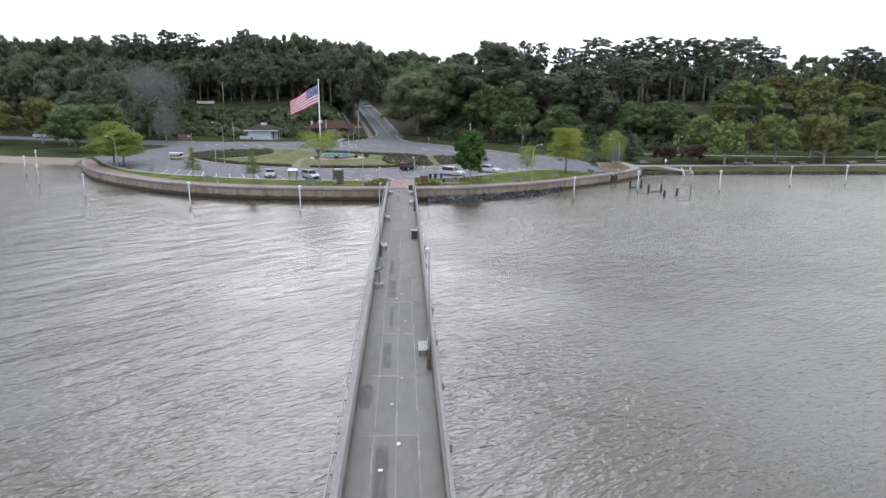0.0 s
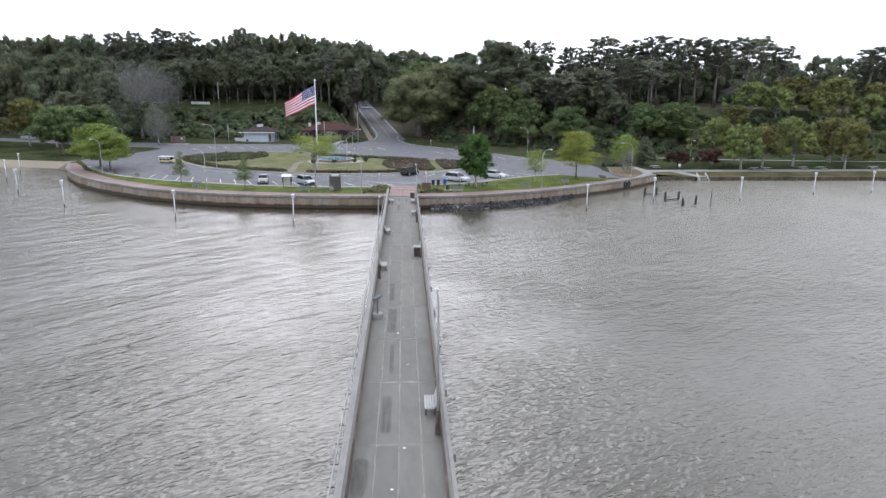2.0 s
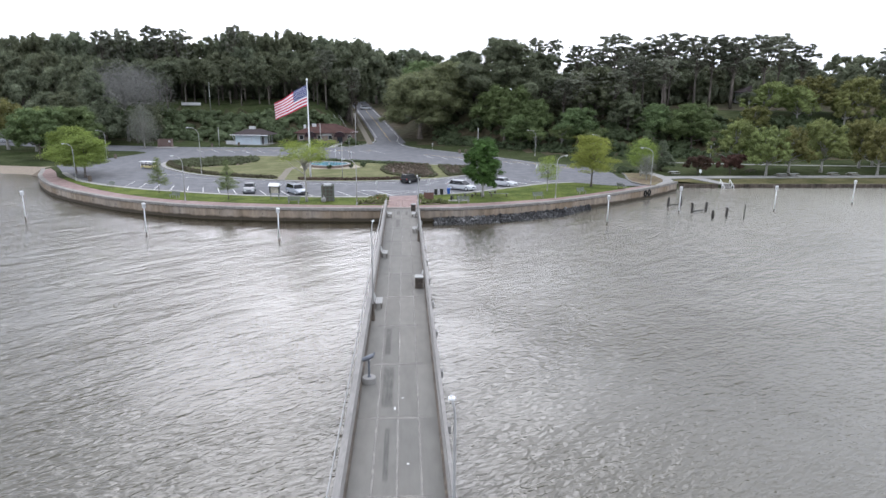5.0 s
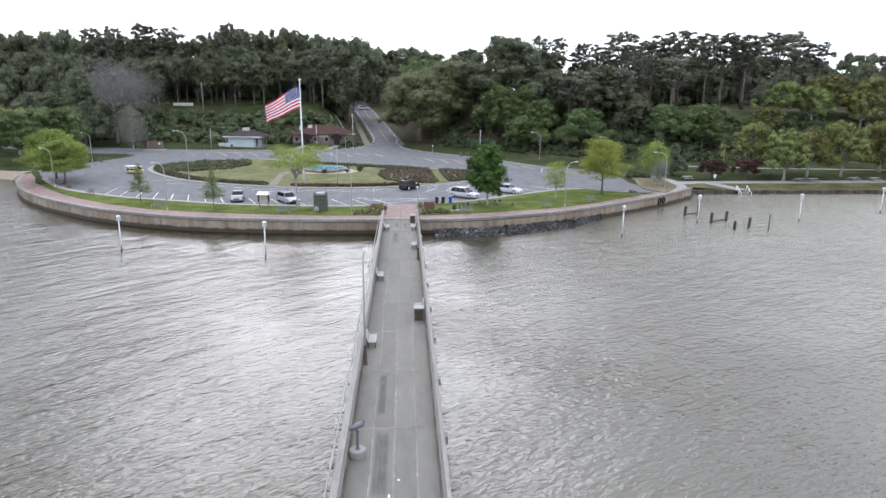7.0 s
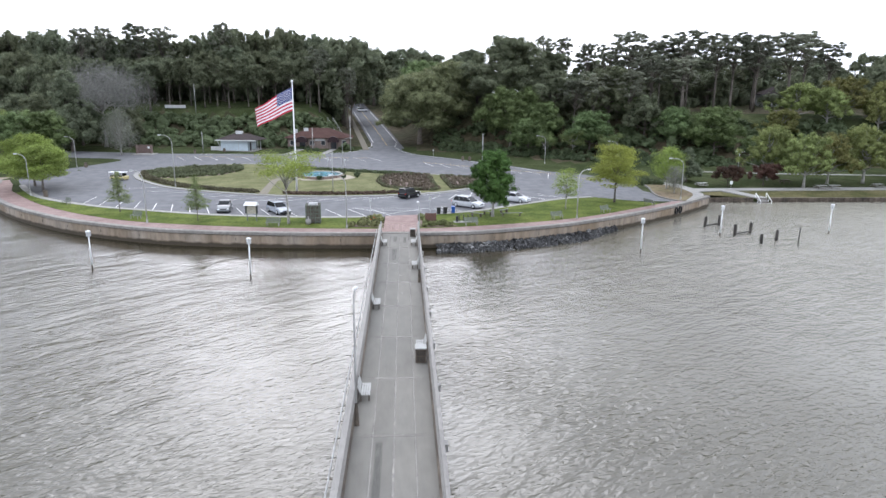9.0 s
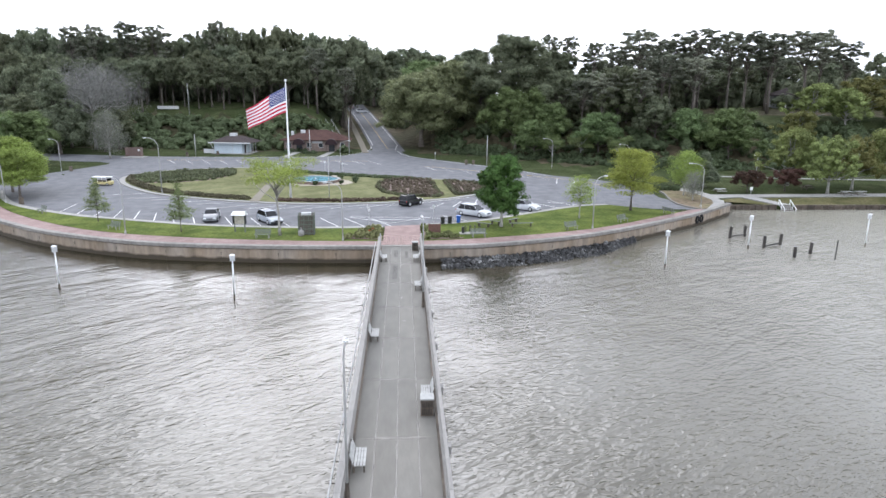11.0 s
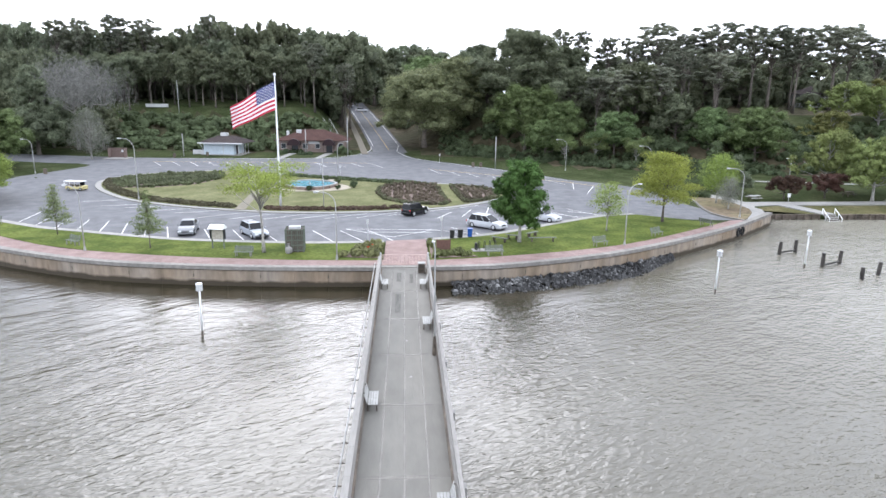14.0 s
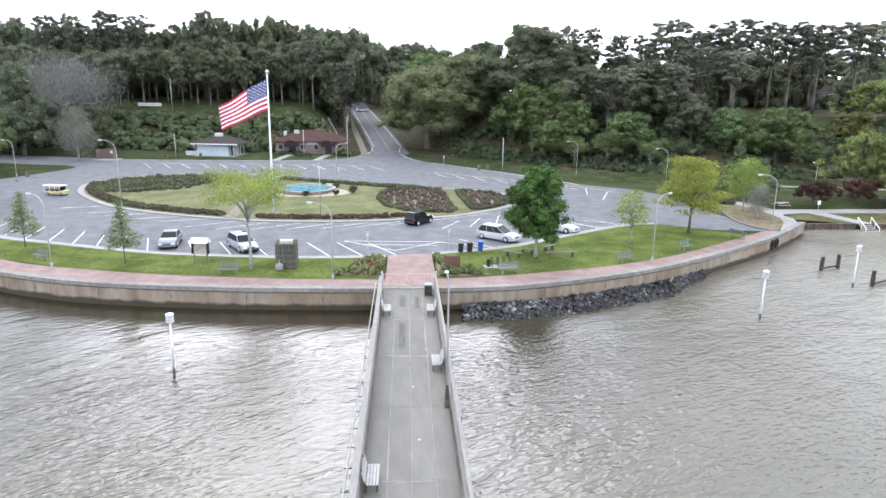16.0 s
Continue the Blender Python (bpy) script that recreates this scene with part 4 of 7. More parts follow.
plant(SLOPE_GREEN, "broadleaf_tree", 55.5, 93, "yellowish green tree in front of the dark pines", (20.5 - land(55.5, 93)) / 15, 0.6, wide=1.1)
plant(OAKS[2], "oak_tree", 40, 98, "dark green oak on the slope", 0.9, 0.7)
plant(GREY_TREE, "bare_tree", -80, 108, "large grey tree still mostly bare of leaves", 1.50, 0.3, wide=0.66)
plant(GREY_SMALL, "bare_tree", -68, 88.5, "slender grey tree still mostly bare of leaves", 1.0, 0.3)
plant(CONIFER, "broadleaf_tree", -83, 96, "dense green tree with a pointed crown", 1.30, 0.5)
plant(OAKS[1], "oak_tree", -75, 102, "mid green tree at the foot of the bluff", 0.62, 1.0)
plant(CONIFER, "broadleaf_tree", -92, 99, "dense green tree with a pointed crown", 0.9, 2.5)
plant(GREEN_LIME, "broadleaf_tree", -57.0, 32.5, "fresh green leafy tree by the promenade", 0.88, 0.4, LAWN_Z, wide=1.25)
plant(GREEN_LIME, "broadleaf_tree", -61.5, 38.5, "fresh green leafy tree by the promenade", 1.05, 2.4, wide=1.1)
plant(SLOPE_GREEN, "broadleaf_tree", -81.5, 64, "mid green tree behind the beach", 0.8, 1.4)
plant(SLOPE_GREEN, "broadleaf_tree", -77, 72, "mid green tree behind the beach", 0.8, 3.4)
plant(WILLOWS[0], "broadleaf_tree", -100, 84, "olive green rounded tree near the road", 1.6, 0.5)
plant(WILLOWS[1], "broadleaf_tree", -91, 80, "olive green rounded tree near the road", 1.4, 1.5)
for px, py, s in ((-96, 108, 1.0), (-104, 112, 1.0), (-88, 112, 0.95), (-74, 108, 0.75), (-116, 90, 0.8), (-124, 84, 0.8)):
    plant(OAKS[0], "oak_tree", px, py, "mid green tree at the foot of the bluff", s * 0.88, px)
plant(WILLOWS[0], "broadleaf_tree", -110, 80, "olive green rounded tree near the road", 1.5, 2.5)
plant(YOUNG[0], "young_tree", -37.1, 13.4, "young slender tree with thin grey-green leaves", 0.95, 0.4, LAWN_Z, group="young street trees")
plant(YOUNG[1], "young_tree", -25.1, 7.2, "young slender tree with thin grey-green leaves", 1.0, 1.4, LAWN_Z, group="young street trees")
plant(SPREAD, "broadleaf_tree", -13.6, 5.2, "spreading yellow-green tree with pale forked trunk", 1.0, 0.6, LAWN_Z)
plant(MAGNOLIA, "broadleaf_tree", 12.1, 9.5, "dense dark glossy evergreen tree on the lawn", 1.0, 0.8, LAWN_Z)
plant(SMALL, "young_tree", 23.2, 15.0, "small thin-leaved light green tree", 1.0, 0.5, LAWN_Z)
plant(LIME, "broadleaf_tree", 32.0, 20.6, "bright lime green spring tree on the lawn", 1.0, 3.9, LAWN_Z)
plant(VERGE_TREE, "broadleaf_tree", 45.7, 34.6, "rounded yellow-green tree on the verge", 0.95, 1.1, LAWN_Z)
plant(GREY_SMALL, "bare_tree", 44.9, 29.4, "small bare grey tree on the verge", 0.42, 1.1, LAWN_Z)
plant(FEATHER, "conifer_tree", 51.5, 48, "feathery grey-green conifer behind the footpath", 1.0, 0.2)
plant(CONIFER, "broadleaf_tree", 54, 45.5, "dark green tree behind the footpath", 0.42, 0.9, wide=1.15)
for k, (wx, wy, s) in enumerate([(70.7, 47, 1.16), (73.7, 40, 1.12), (80.5, 43.5, 1.06), (87.9, 44, 1.25), (100.5, 50, 1.2), (97.7, 40.5, 1.16), (115.8, 48, 1.05), (128, 47, 1.1), (140, 50, 1.1), (108, 56, 1.2)]):
    plant(WILLOWS[k % 2], "broadleaf_tree", wx, wy, "rounded olive and light green tree in the park", s * 1.14, 1.3 * k, group="park trees", wide=0.94)
for k, (px, py, s) in enumerate(((99, 86, 1.25), (112, 88, 1.35), (124, 86, 1.4), (137, 84, 1.35), (149, 82, 1.3), (161, 80, 1.35), (92, 80, 1.0), (142, 76, 1.1))):
    plant(WILLOWS[k % 2], "broadleaf_tree", px, py, "olive green broadleaf tree on the slope", s, 1.1 * k, group="slope trees", wide=1.25)
for rx, ry, s in ((60.1, 41.4, 1.08), (67.2, 42, 1.12)):
    plant(RED_BUSH, "red_shrub", rx, ry, "dark red-leaved shrub with several stems", s, rx, category="shrub", group="red shrubs")
for k, (px, py) in enumerate(((-17.5, 138), (-19, 148), (-21.5, 157), (-22, 168), (-24, 179))):
    plant(PINES[k % 4], "pine_tree", px, py, "tall pine with a bare dark trunk beside the road", 0.86, 1.1 * k, group="roadside pines")
# pines that stand out against the sky
for k, (px, py, top, s) in enumerate([(-102.5, 148, 37.6, 0.95), (-95.5, 148, 38.0, 1.0), (-84.5, 148, 39.0, 1.25), (-76.8, 148, 38.1, 1.2), (-58.1, 148, 40.0, 0.85), (-25.0, 129, 31, 0.9), (41.1, 118, 34.3, 0.75), (46.4, 118, 34.0, 0.8), (53.9, 118, 32.5, 0.85),
                                      (54.5, 100, 30.5, 1.0), (60, 99, 34.0, 1.4), (75, 99, 34.8, 1.65), (70, 103, 32.5, 1.1), (83.6, 99, 33.7, 1.2), (88.8, 100, 34.2, 1.35), (94.8, 99, 34.0, 1.2), (104, 99, 34.7, 1.5), (110.8, 104, 35.0, 1.3),
                                      (98, 106, 32.5, 1.2), (79, 106, 32.0, 1.2), (65.5, 104, 31.0, 1.0), (116, 101, 32.0, 1.1), (146.7, 104, 32.6, 1.4), (153, 106, 31.5, 1.3), (162, 104, 32, 1.3)]):
    h = top - land(px, py)
    plant(PINES[k % 4], "pine_tree", px, py, "tall pine with an open flat-topped crown above the woods", h / 24.0, 1.7 * k, wide=s * 24.0 / h, group="skyline pines")
# canopy that closes the view up the road
for k, (px, py, top) in enumerate([(-13, 232, 39.4), (-6, 236, 38.6), (1, 232, 39.2), (8, 234, 38.6), (15, 230, 37.2), (-36, 205, 38), (-29, 222, 38), (-42, 190, 37), (-33, 184, 36.6), (-27, 250, 38), (-20, 268, 39), (-9, 262, 38),
                                   (4, 206, 29), (10, 190, 28.5), (16, 172, 28), (13, 158, 28.5), (-2, 214, 29), (23, 150, 29), (-26, 172, 37), (-24, 160, 36.5), (-20, 153, 37.5), (-20, 164, 38.5)]):
    h = top - land(px, py)
    plant(FAR_OAKS[k % 3], "oak_tree", px, py, "rounded pale green oak beside the climbing road", h / 17.0, 2.1 * k, group="roadside oaks")


def bushes(name, spots, per, size, leaf, label, category="shrubs", seed=9, tall=0.8):
    """Uncountable low growth: many leaf clumps as one mesh. Spots: x, y, z, radius."""
    vs, fs, at = [], [], 0
    for i, (x, y, z, r) in enumerate(spots):
        blobs = [(x, y, z + r * 0.35 * tall, r, r, r * tall)]
        n = max(8, int(per * r * r * 1.6))
        if r > 1.2:
            blobs = sprigs(blobs, 6, seed + i, 0.5, 0.65)
        v, f = leaves(blobs, n, size, seed + i, 0.4, 0.65, 6, sides=3)
        cv, cf = lumps(blobs, 0.85, seed + i, 1)
        vs += [v, cv]
        fs += (f + at).tolist() + (cf + at + len(v)).tolist()
        at += len(v) + len(cv)
    return tagged(new(name, numpy_mesh(name, np.concatenate(vs), fs, leaf)), label, category, kind="stuff")


def bank_spots(x0, x1, e0, e1, n, r0, r1, seed, keep=lambda x, y, e: True):
    rnd = random.Random(seed)
    out = []
    while len(out) < n:
        x = rnd.uniform(x0, x1)
        e = rnd.uniform(e0, e1)
        y = spline(FOOT, x) + e
        if abs(x - road_x(y)) > 8.5 and keep(x, y, e):
            out.append((x, y, land(x, y), rnd.uniform(r0, r1)))
    return out


bushes("shrubs", [(43.9, 40.5, LAWN_Z, 1.0), (45.2, 40.6, LAWN_Z, 0.9), (46.6, 40.2, LAWN_Z, 0.8), (44.6, 41.8, LAWN_Z, 1.1)], 300, 0.14, M_shrub, "low dark shrubs behind the dry verge", seed=61)
bushes("shrub_bank", bank_spots(-125, -20, 0, 13.5, 420, 0.9, 2.9, 1), 30, 0.20, M_shrub, "dense dark green shrubs covering the bluff", seed=100)
bushes("shrub_bank", bank_spots(10, 200, 0, 15.5, 700, 0.8, 2.5, 2), 28, 0.21, M_shrub, "dense dark green shrubs covering the bluff", seed=900)
bushes("shrub_bank", bank_spots(9, 75, -5, 4, 230, 0.4, 1.3, 8), 50, 0.17, M_shrub, "low dark shrubs along the foot of the slope", seed=7000)
bushes("undergrowth", bank_spots(-200, 260, 38, 72, 420, 2.0, 4.0, 3, lambda x, y, e: not (-95 < x < -22 and e < 46)), 6, 0.5, M_oak, "dark undergrowth between the trees", seed=2000)
bushes("undergrowth", bank_spots(-96, -20, 44, 56, 60, 3.0, 4.2, 13), 6, 0.5, M_oak, "dark undergrowth between the trees", seed=6000, tall=1.7)
bushes("undergrowth", bank_spots(45, 170, 42, 58, 110, 3.0, 4.4, 14), 6, 0.5, M_oak, "dark undergrowth between the trees", seed=6400, tall=1.7)
bushes("undergrowth", [(x, 236 + 3 * (x % 3), land(x, 236), 5.0) for x in range(-14, 19, 4)], 5, 0.6, M_oak, "dark undergrowth between the trees", seed=6800, tall=1.5)
bushes("undergrowth", bank_spots(15, 160, 16, 34, 170, 1.5, 3.2, 4, lambda x, y, e: x < 62), 12, 0.4, M_oak, "dark undergrowth between the trees", seed=3000)

# ---- island in the loop drive ----
ISLAND = [(-52, 56), (-51.5, 62), (-48, 66.5), (-43, 69), (-34, 71.5), (-25, 68.5), (-16, 63.8), (-2, 57.5), (6, 55), (12, 52.3), (16, 47.5), (16.4, 42.5), (14, 37.2), (9.8, 33), (5.6, 30), (-1.5, 27.5), (-8.2, 26.4), (-16.3, 26.6),
          (-21.9, 28.0), (-29.6, 30.8), (-38.7, 36), (-45.1, 42.8), (-49.5, 49.3)]


def closed_spline(pts, n):
    out, m = [], len(pts)
    for i in range(m):
        p0, p1, p2, p3 = (Vector(pts[(i + k) % m]) for k in (-1, 0, 1, 2))
        for j in range(n):
            t = j / n
            out.append(tuple(0.5 * (2 * p1 + (p2 - p0) * t + (2 * p0 - 5 * p1 + 4 * p2 - p3) * t * t + (3 * p1 - p0 - 3 * p2 + p3) * t**3)))
    return out


def inset(poly, d):
    """A closed plan polygon drawn inwards by d (clockwise input)."""
    m, out = len(poly), []
    for i in range(m):
        (ax, ay), (x, y), (bx, by) = poly[i - 1], poly[i], poly[(i + 1) % m]
        k = math.hypot(bx - ax, by - ay)
        out.append((x + (by - ay) / k * d, y - (bx - ax) / k * d))
    return out


isle = closed_spline(ISLAND, 4)
overlay("island_kerb", isle, 0.15, M_concrete_lt, "pale concrete kerb ring round the planted island", "kerb", skirt=0.25)
isle_in = inset(isle, 0.9)
overlay("island_lawn", isle_in, 0.19, M_grass_dry, "dry pale green lawn inside the planted island", "lawn", skirt=0.08)


def hedge(name, pts, width, height, leaf, label, size=0.12, per=62, seed=5, lift=0.15):
    """A clipped row of shrubs along a line of points."""
    spots = []
    rnd = random.Random(seed)
    for (ax, ay), (bx, by) in zip(pts, pts[1:]):
        d = math.hypot(bx - ax, by - ay)
        for i in range(max(1, int(d / (height * 0.3)))):
            t = rnd.random()
            for _ in range(max(1, round(width / height * 0.8))):
                o = rnd.uniform(-0.5, 0.5) * max(0.0, width - height * 0.7)
                x, y = ax + (bx - ax) * t - (by - ay) / d * o, ay + (by - ay) * t + (bx - ax) / d * o
                spots.append((x, y, land(x, y) + lift, height * rnd.uniform(0.6, 0.85)))
    return bushes(name, spots, per / (height * height), size, leaf, label, "hedge", seed * 131, 0.9)


ring = inset(isle, 2.1)


k0 = max(range(len(ring)), key=lambda i: ring[i][1])
ring = ring[k0:] + ring[:k0]
front_w = [p for p in ring if p[1] < 58 and p[0] < -23]
front_c = [p for p in ring if p[1] < 34 and -19.5 < p[0] < 1]
hedge("hedge", sorted(front_w, key=lambda p: math.atan2(p[1] - 52, p[0] + 20) % 6.283), 1.7, 0.55, M_hedge, "low red-brown and green hedge along the island kerb", seed=5)
hedge("hedge", sorted(front_c), 1.4, 0.48, M_hedge, "low red-brown and green hedge along the island kerb", seed=6)
hedge("hedge", sorted(p for p in ring if p[1] > 54 and -23 < p[0] < 4), 1.5, 0.6, M_shrub, "low dark green hedge along the back of the island", seed=7)


def inside(poly, x, y):
    c = False
    for i in range(len(poly)):
        (ax, ay), (bx, by) = poly[i - 1], poly[i]
        if (ay > y) != (by > y) and x < (bx - ax) * (y - ay) / (by - ay) + ax:
            c = not c
    return c


def plant_bed(name, poly, step, r0, r1, leaf, soil, label, seed, per=38, size=0.12):
    overlay("planting_bed", poly, 0.20, soil, "bare brown soil of a planting bed", "planting bed", skirt=0.05)
    rnd = random.Random(seed)
    xs, ys = [p[0] for p in poly], [p[1] for p in poly]
    spots = []
    y = min(ys)
    while y < max(ys):
        x = min(xs)
        while x < max(xs):
            px, py = x + rnd.uniform(-0.3, 0.3) * step, y + rnd.uniform(-0.3, 0.3) * step
            if inside(poly, px, py):
                spots.append((px, py, land(px, py) + 0.18, rnd.uniform(r0, r1)))
            x += step
        y += step * 1.15
    return bushes(name, spots, per / (r1 * r1), size, leaf, label, "flower bed", seed * 77, 1.0)


plant_bed("rose_bushes", [(-4.2, 48.8), (-4.4, 43.3), (-3.0, 37), (0.2, 32.8), (5.6, 32.2), (6.4, 34), (5.9, 45), (5.2, 53.2), (1.5, 54.2), (-1.9, 53.6)], 0.98, 0.30, 0.46, M_rose, M_mulch, "rose bushes in rows in a brown mulched bed", 11)
plant_bed("rose_bushes", [(7.6, 51.8), (7.9, 42), (8.6, 34), (11.5, 35.8), (14.2, 39.5), (14.6, 45), (13.2, 48.6), (10.5, 50.6)], 0.98, 0.30, 0.46, M_rose, M_mulch, "rose bushes in rows in a brown mulched bed", 12)
for k, rim in enumerate(([(-4.0, 48.4), (-4.1, 43.3), (-2.8, 37.2), (0.3, 33.2), (5.4, 32.5), (6.0, 34), (5.5, 45), (4.9, 52.8), (1.5, 53.8), (-1.7, 53.2), (-4.0, 48.4)], [(7.9, 51.4), (8.2, 42), (8.8, 34.4), (11.4, 36.1), (13.9, 39.6), (14.2, 45), (12.9, 48.4), (10.4, 50.2), (7.9, 51.4)])):
    hedge("hedge", rim, 0.6, 0.55, M_hedge, "low dark clipped hedge edging a rose bed", size=0.09, seed=81 + k)
plant_bed("bedding_shrubs", [(-50, 57), (-49, 61.5), (-45.5, 64.5), (-38, 67), (-33.5, 66), (-32.5, 60), (-34.6, 52.5), (-39.8, 48.6), (-46, 47.8), (-48.6, 51.5)], 0.9, 0.38, 0.58, M_hedge, M_mulch, "dark green low shrubs in a curved bed", 13)
overlay("island_path", [(-22.4, 28.6), (-20.9, 28.2), (-21.6, 36), (-22.2, 44), (-21.4, 47), (-22.8, 48.5), (-23.6, 45), (-22.9, 36)], 0.215, M_worn_path, "worn tan path across the island", "pavement", skirt=0.05)
M_terrace = material("cream_flagstone", (0.36, 0.325, 0.26), 0.9, var=0.15, scale=3, bump=0.2, tint=(0.30, 0.27, 0.215), spec=0.1)
overlay("fountain_terrace", [(-21.5, 48), (-20.5, 45.6), (-17, 44.6), (-13, 44.8), (-10.0, 46.0), (-8.6, 48.4), (-9.6, 51.4), (-12.0, 54.2), (-12.6, 58), (-11.6, 60.5), (-13.2, 61.2), (-14.6, 57.5), (-18, 55.5), (-21, 52)], 0.225, M_terrace, "pale cream flagstone terrace round the fountain pool", "pavement", skirt=0.05)


def make_fountain():
    z = LOT_Z + 0.22
    f = thing("fountain", pose(-15.6, 50.4, z), "lens-shaped fountain pool with light blue water and a low rim", "fountain")
    n = 36

    def ring_at(r, k):
        a = 2 * math.pi * k / n
        return (r * 1.22 * math.cos(a), r * 1.15 * math.sin(a) * (1 - 0.12 * math.cos(2 * a)) + 0.25 * math.cos(3 * a))

    def wall(prof):
        bm = bmesh.new()
        rows = [[bm.verts.new((*ring_at(r, k), h)) for k in range(n)] for r, h in prof]
        for a, b in zip(rows, rows[1:]):
            for k in range(n):
                bm.faces.new((a[k], a[(k + 1) % n], b[(k + 1) % n], b[k]))
        return bm
    part("rim_wall", wall(((3.62, 0.0), (3.62, 0.44))), material("tan_pool_brick", (0.24, 0.18, 0.15), 0.9, var=0.2, scale=6, bump=0.3), f, "tan brick side of the pool")
    part("rim", wall(((3.70, 0.42), (3.70, 0.52), (3.30, 0.52), (3.30, 0.02))), M_concrete_lt, f, "pale concrete coping")
    bm = bmesh.new()
    bm.faces.new([bm.verts.new((*ring_at(3.34, k), 0.40)) for k in range(n)])
    m = material("pool_water", (0.14, 0.33, 0.40), 0.08, var=0.12, scale=1.5, bump=0.25, bscale=3, spec=0.5, tint=(0.18, 0.37, 0.43))
    part("pool_water", bm, m, f, "light blue painted pool water")
    part("nozzle", lathe(bmesh.new(), [(0.22, 0.1), (0.18, 0.5), (0.08, 0.56), (0.05, 0.75)], 12), M_concrete_lt, f)
    for k in range(9):
        x, y = ring_at(3.64, 20 + 1.75 * k)
        part("buttress", boxed((x, y, 0.21), (0.16, 0.16, 0.42)), M_brickwall_tan, f)
    return f


M_brickwall_tan = material("tan_brick_pier", (0.20, 0.15, 0.125), 0.9, var=0.2, scale=6, bump=0.3)
make_fountain()
ball = tree_kind(130, 1.25, 0.85, 0.15, 8, 0.6, 700, 0.08, M_shrub, M_bark, 0.05, clusters=6, shell=0.6, core=0.8)
for bx, by, s in ((-19.6, 44.6, 0.7), (-14.9, 45.4, 0.7), (-10.6, 46.4, 0.72), (-8.2, 48.8, 0.85), (-8.4, 50.6, 0.8), (-11.4, 53.2, 0.75), (-13.4, 54.6, 0.7)):
    plant(ball, "clipped_shrub", bx, by, "small dark clipped shrub by the fountain", s, bx, LOT_Z + 0.22, "shrub", "fountain shrubs")


# ---- flag ----
def make_flag():
    fx, fy, top = -16.4, 29.1, 18.9
    z0 = LOT_Z + 0.19
    pole = thing("flagpole", pose(fx, fy, z0), "tall white flagpole with a ball finial", "flagpole")
    part("pole", tubed([(0, 0, 0), (0, 0, 8), (0, 0, top - z0)], [0.17, 0.13, 0.07], 12), M_white, pole, smooth=True)
    bm = bmesh.new()
    bmesh.ops.create_uvsphere(bm, u_segments=14, v_segments=9, radius=0.2, matrix=Matrix.Translation((0, 0, top - z0 + 0.15)))
    part("finial", bm, M_white, pole, "white ball finial", smooth=True)
    part("base_collar", lathe(bmesh.new(), [(0.42, 0), (0.42, 0.12), (0.28, 0.3), (0.2, 0.34)], 14), M_concrete_lt, pole)
    red = material("flag_red", (0.46, 0.03, 0.06), 0.8, var=0.08, bump=0)
    white = material("flag_white", (0.74, 0.72, 0.74), 0.8, var=0.05, bump=0)
    blue = material("flag_blue", (0.035, 0.05, 0.17), 0.8, var=0.08, bump=0)
    hoist, fly = 3.5, 6.3
    flag = thing("flag", pose(fx, fy, top - 0.75), "striped red, white and blue flag streaming from the pole", "flag")

    def cloth(u, v):
        """u along the fly, v down the hoist, both 0 to 1."""
        x = -u * fly * (0.92 - 0.05 * u)
        y = 0.42 * math.sin(5.2 * u + 0.7 + 1.1 * v) * (0.15 + u) + 0.16 * math.sin(11 * u - 2.2 * v) * u
        z = -v * hoist * (1 - 0.10 * u) - 3.0 * u ** 1.1 + 0.18 * math.sin(7 * u + 1.5 * v) * u - 0.25 * u * (1 - v)
        return Vector((x - 0.1, y - 0.5 * u, z))

    def sheet(u0, u1, v0, v1, nu, nv):
        bm = bmesh.new()
        g = [[bm.verts.new(cloth(u0 + (u1 - u0) * i / nu, v0 + (v1 - v0) * j / nv)) for j in range(nv + 1)] for i in range(nu + 1)]
        for i in range(nu):
            for j in range(nv):
                bm.faces.new((g[i][j], g[i][j + 1], g[i + 1][j + 1], g[i + 1][j]))
        return bm
    for k in range(13):
        a = 0.40 if k < 7 else 0.0
        part("stripe", sheet(a, 1, k / 13, (k + 1) / 13, 26, 2), red if k % 2 == 0 else white, flag, smooth=True)
    part("canton", sheet(0, 0.40, 0, 7 / 13, 12, 8), blue, flag, "dark blue field with white stars", smooth=True)
    for r in range(9):
        for c in range(6 if r % 2 == 0 else 5):
            u = 0.40 * (2 * c + 1 + (r % 2)) / 12
            v = (r + 1) / 10 * 7 / 13
            for sgn in (-1, 1):
                bm = bmesh.new()
                o = cloth(u, v)
                du, dv = (cloth(u + 0.01, v) - o).normalized(), (cloth(u, v + 0.01) - o).normalized()
                nn = du.cross(dv).normalized() * 0.012 * sgn
                ring5 = []
                for q in range(10):
                    rad = 0.115 if q % 2 == 0 else 0.048
                    a = math.pi * q / 5
                    ring5.append(bm.verts.new(o + nn + du * rad * math.sin(a) - dv * rad * math.cos(a)))
                bm.faces.new(ring5)
                part("star", bm, white, flag)
    return flag


make_flag()


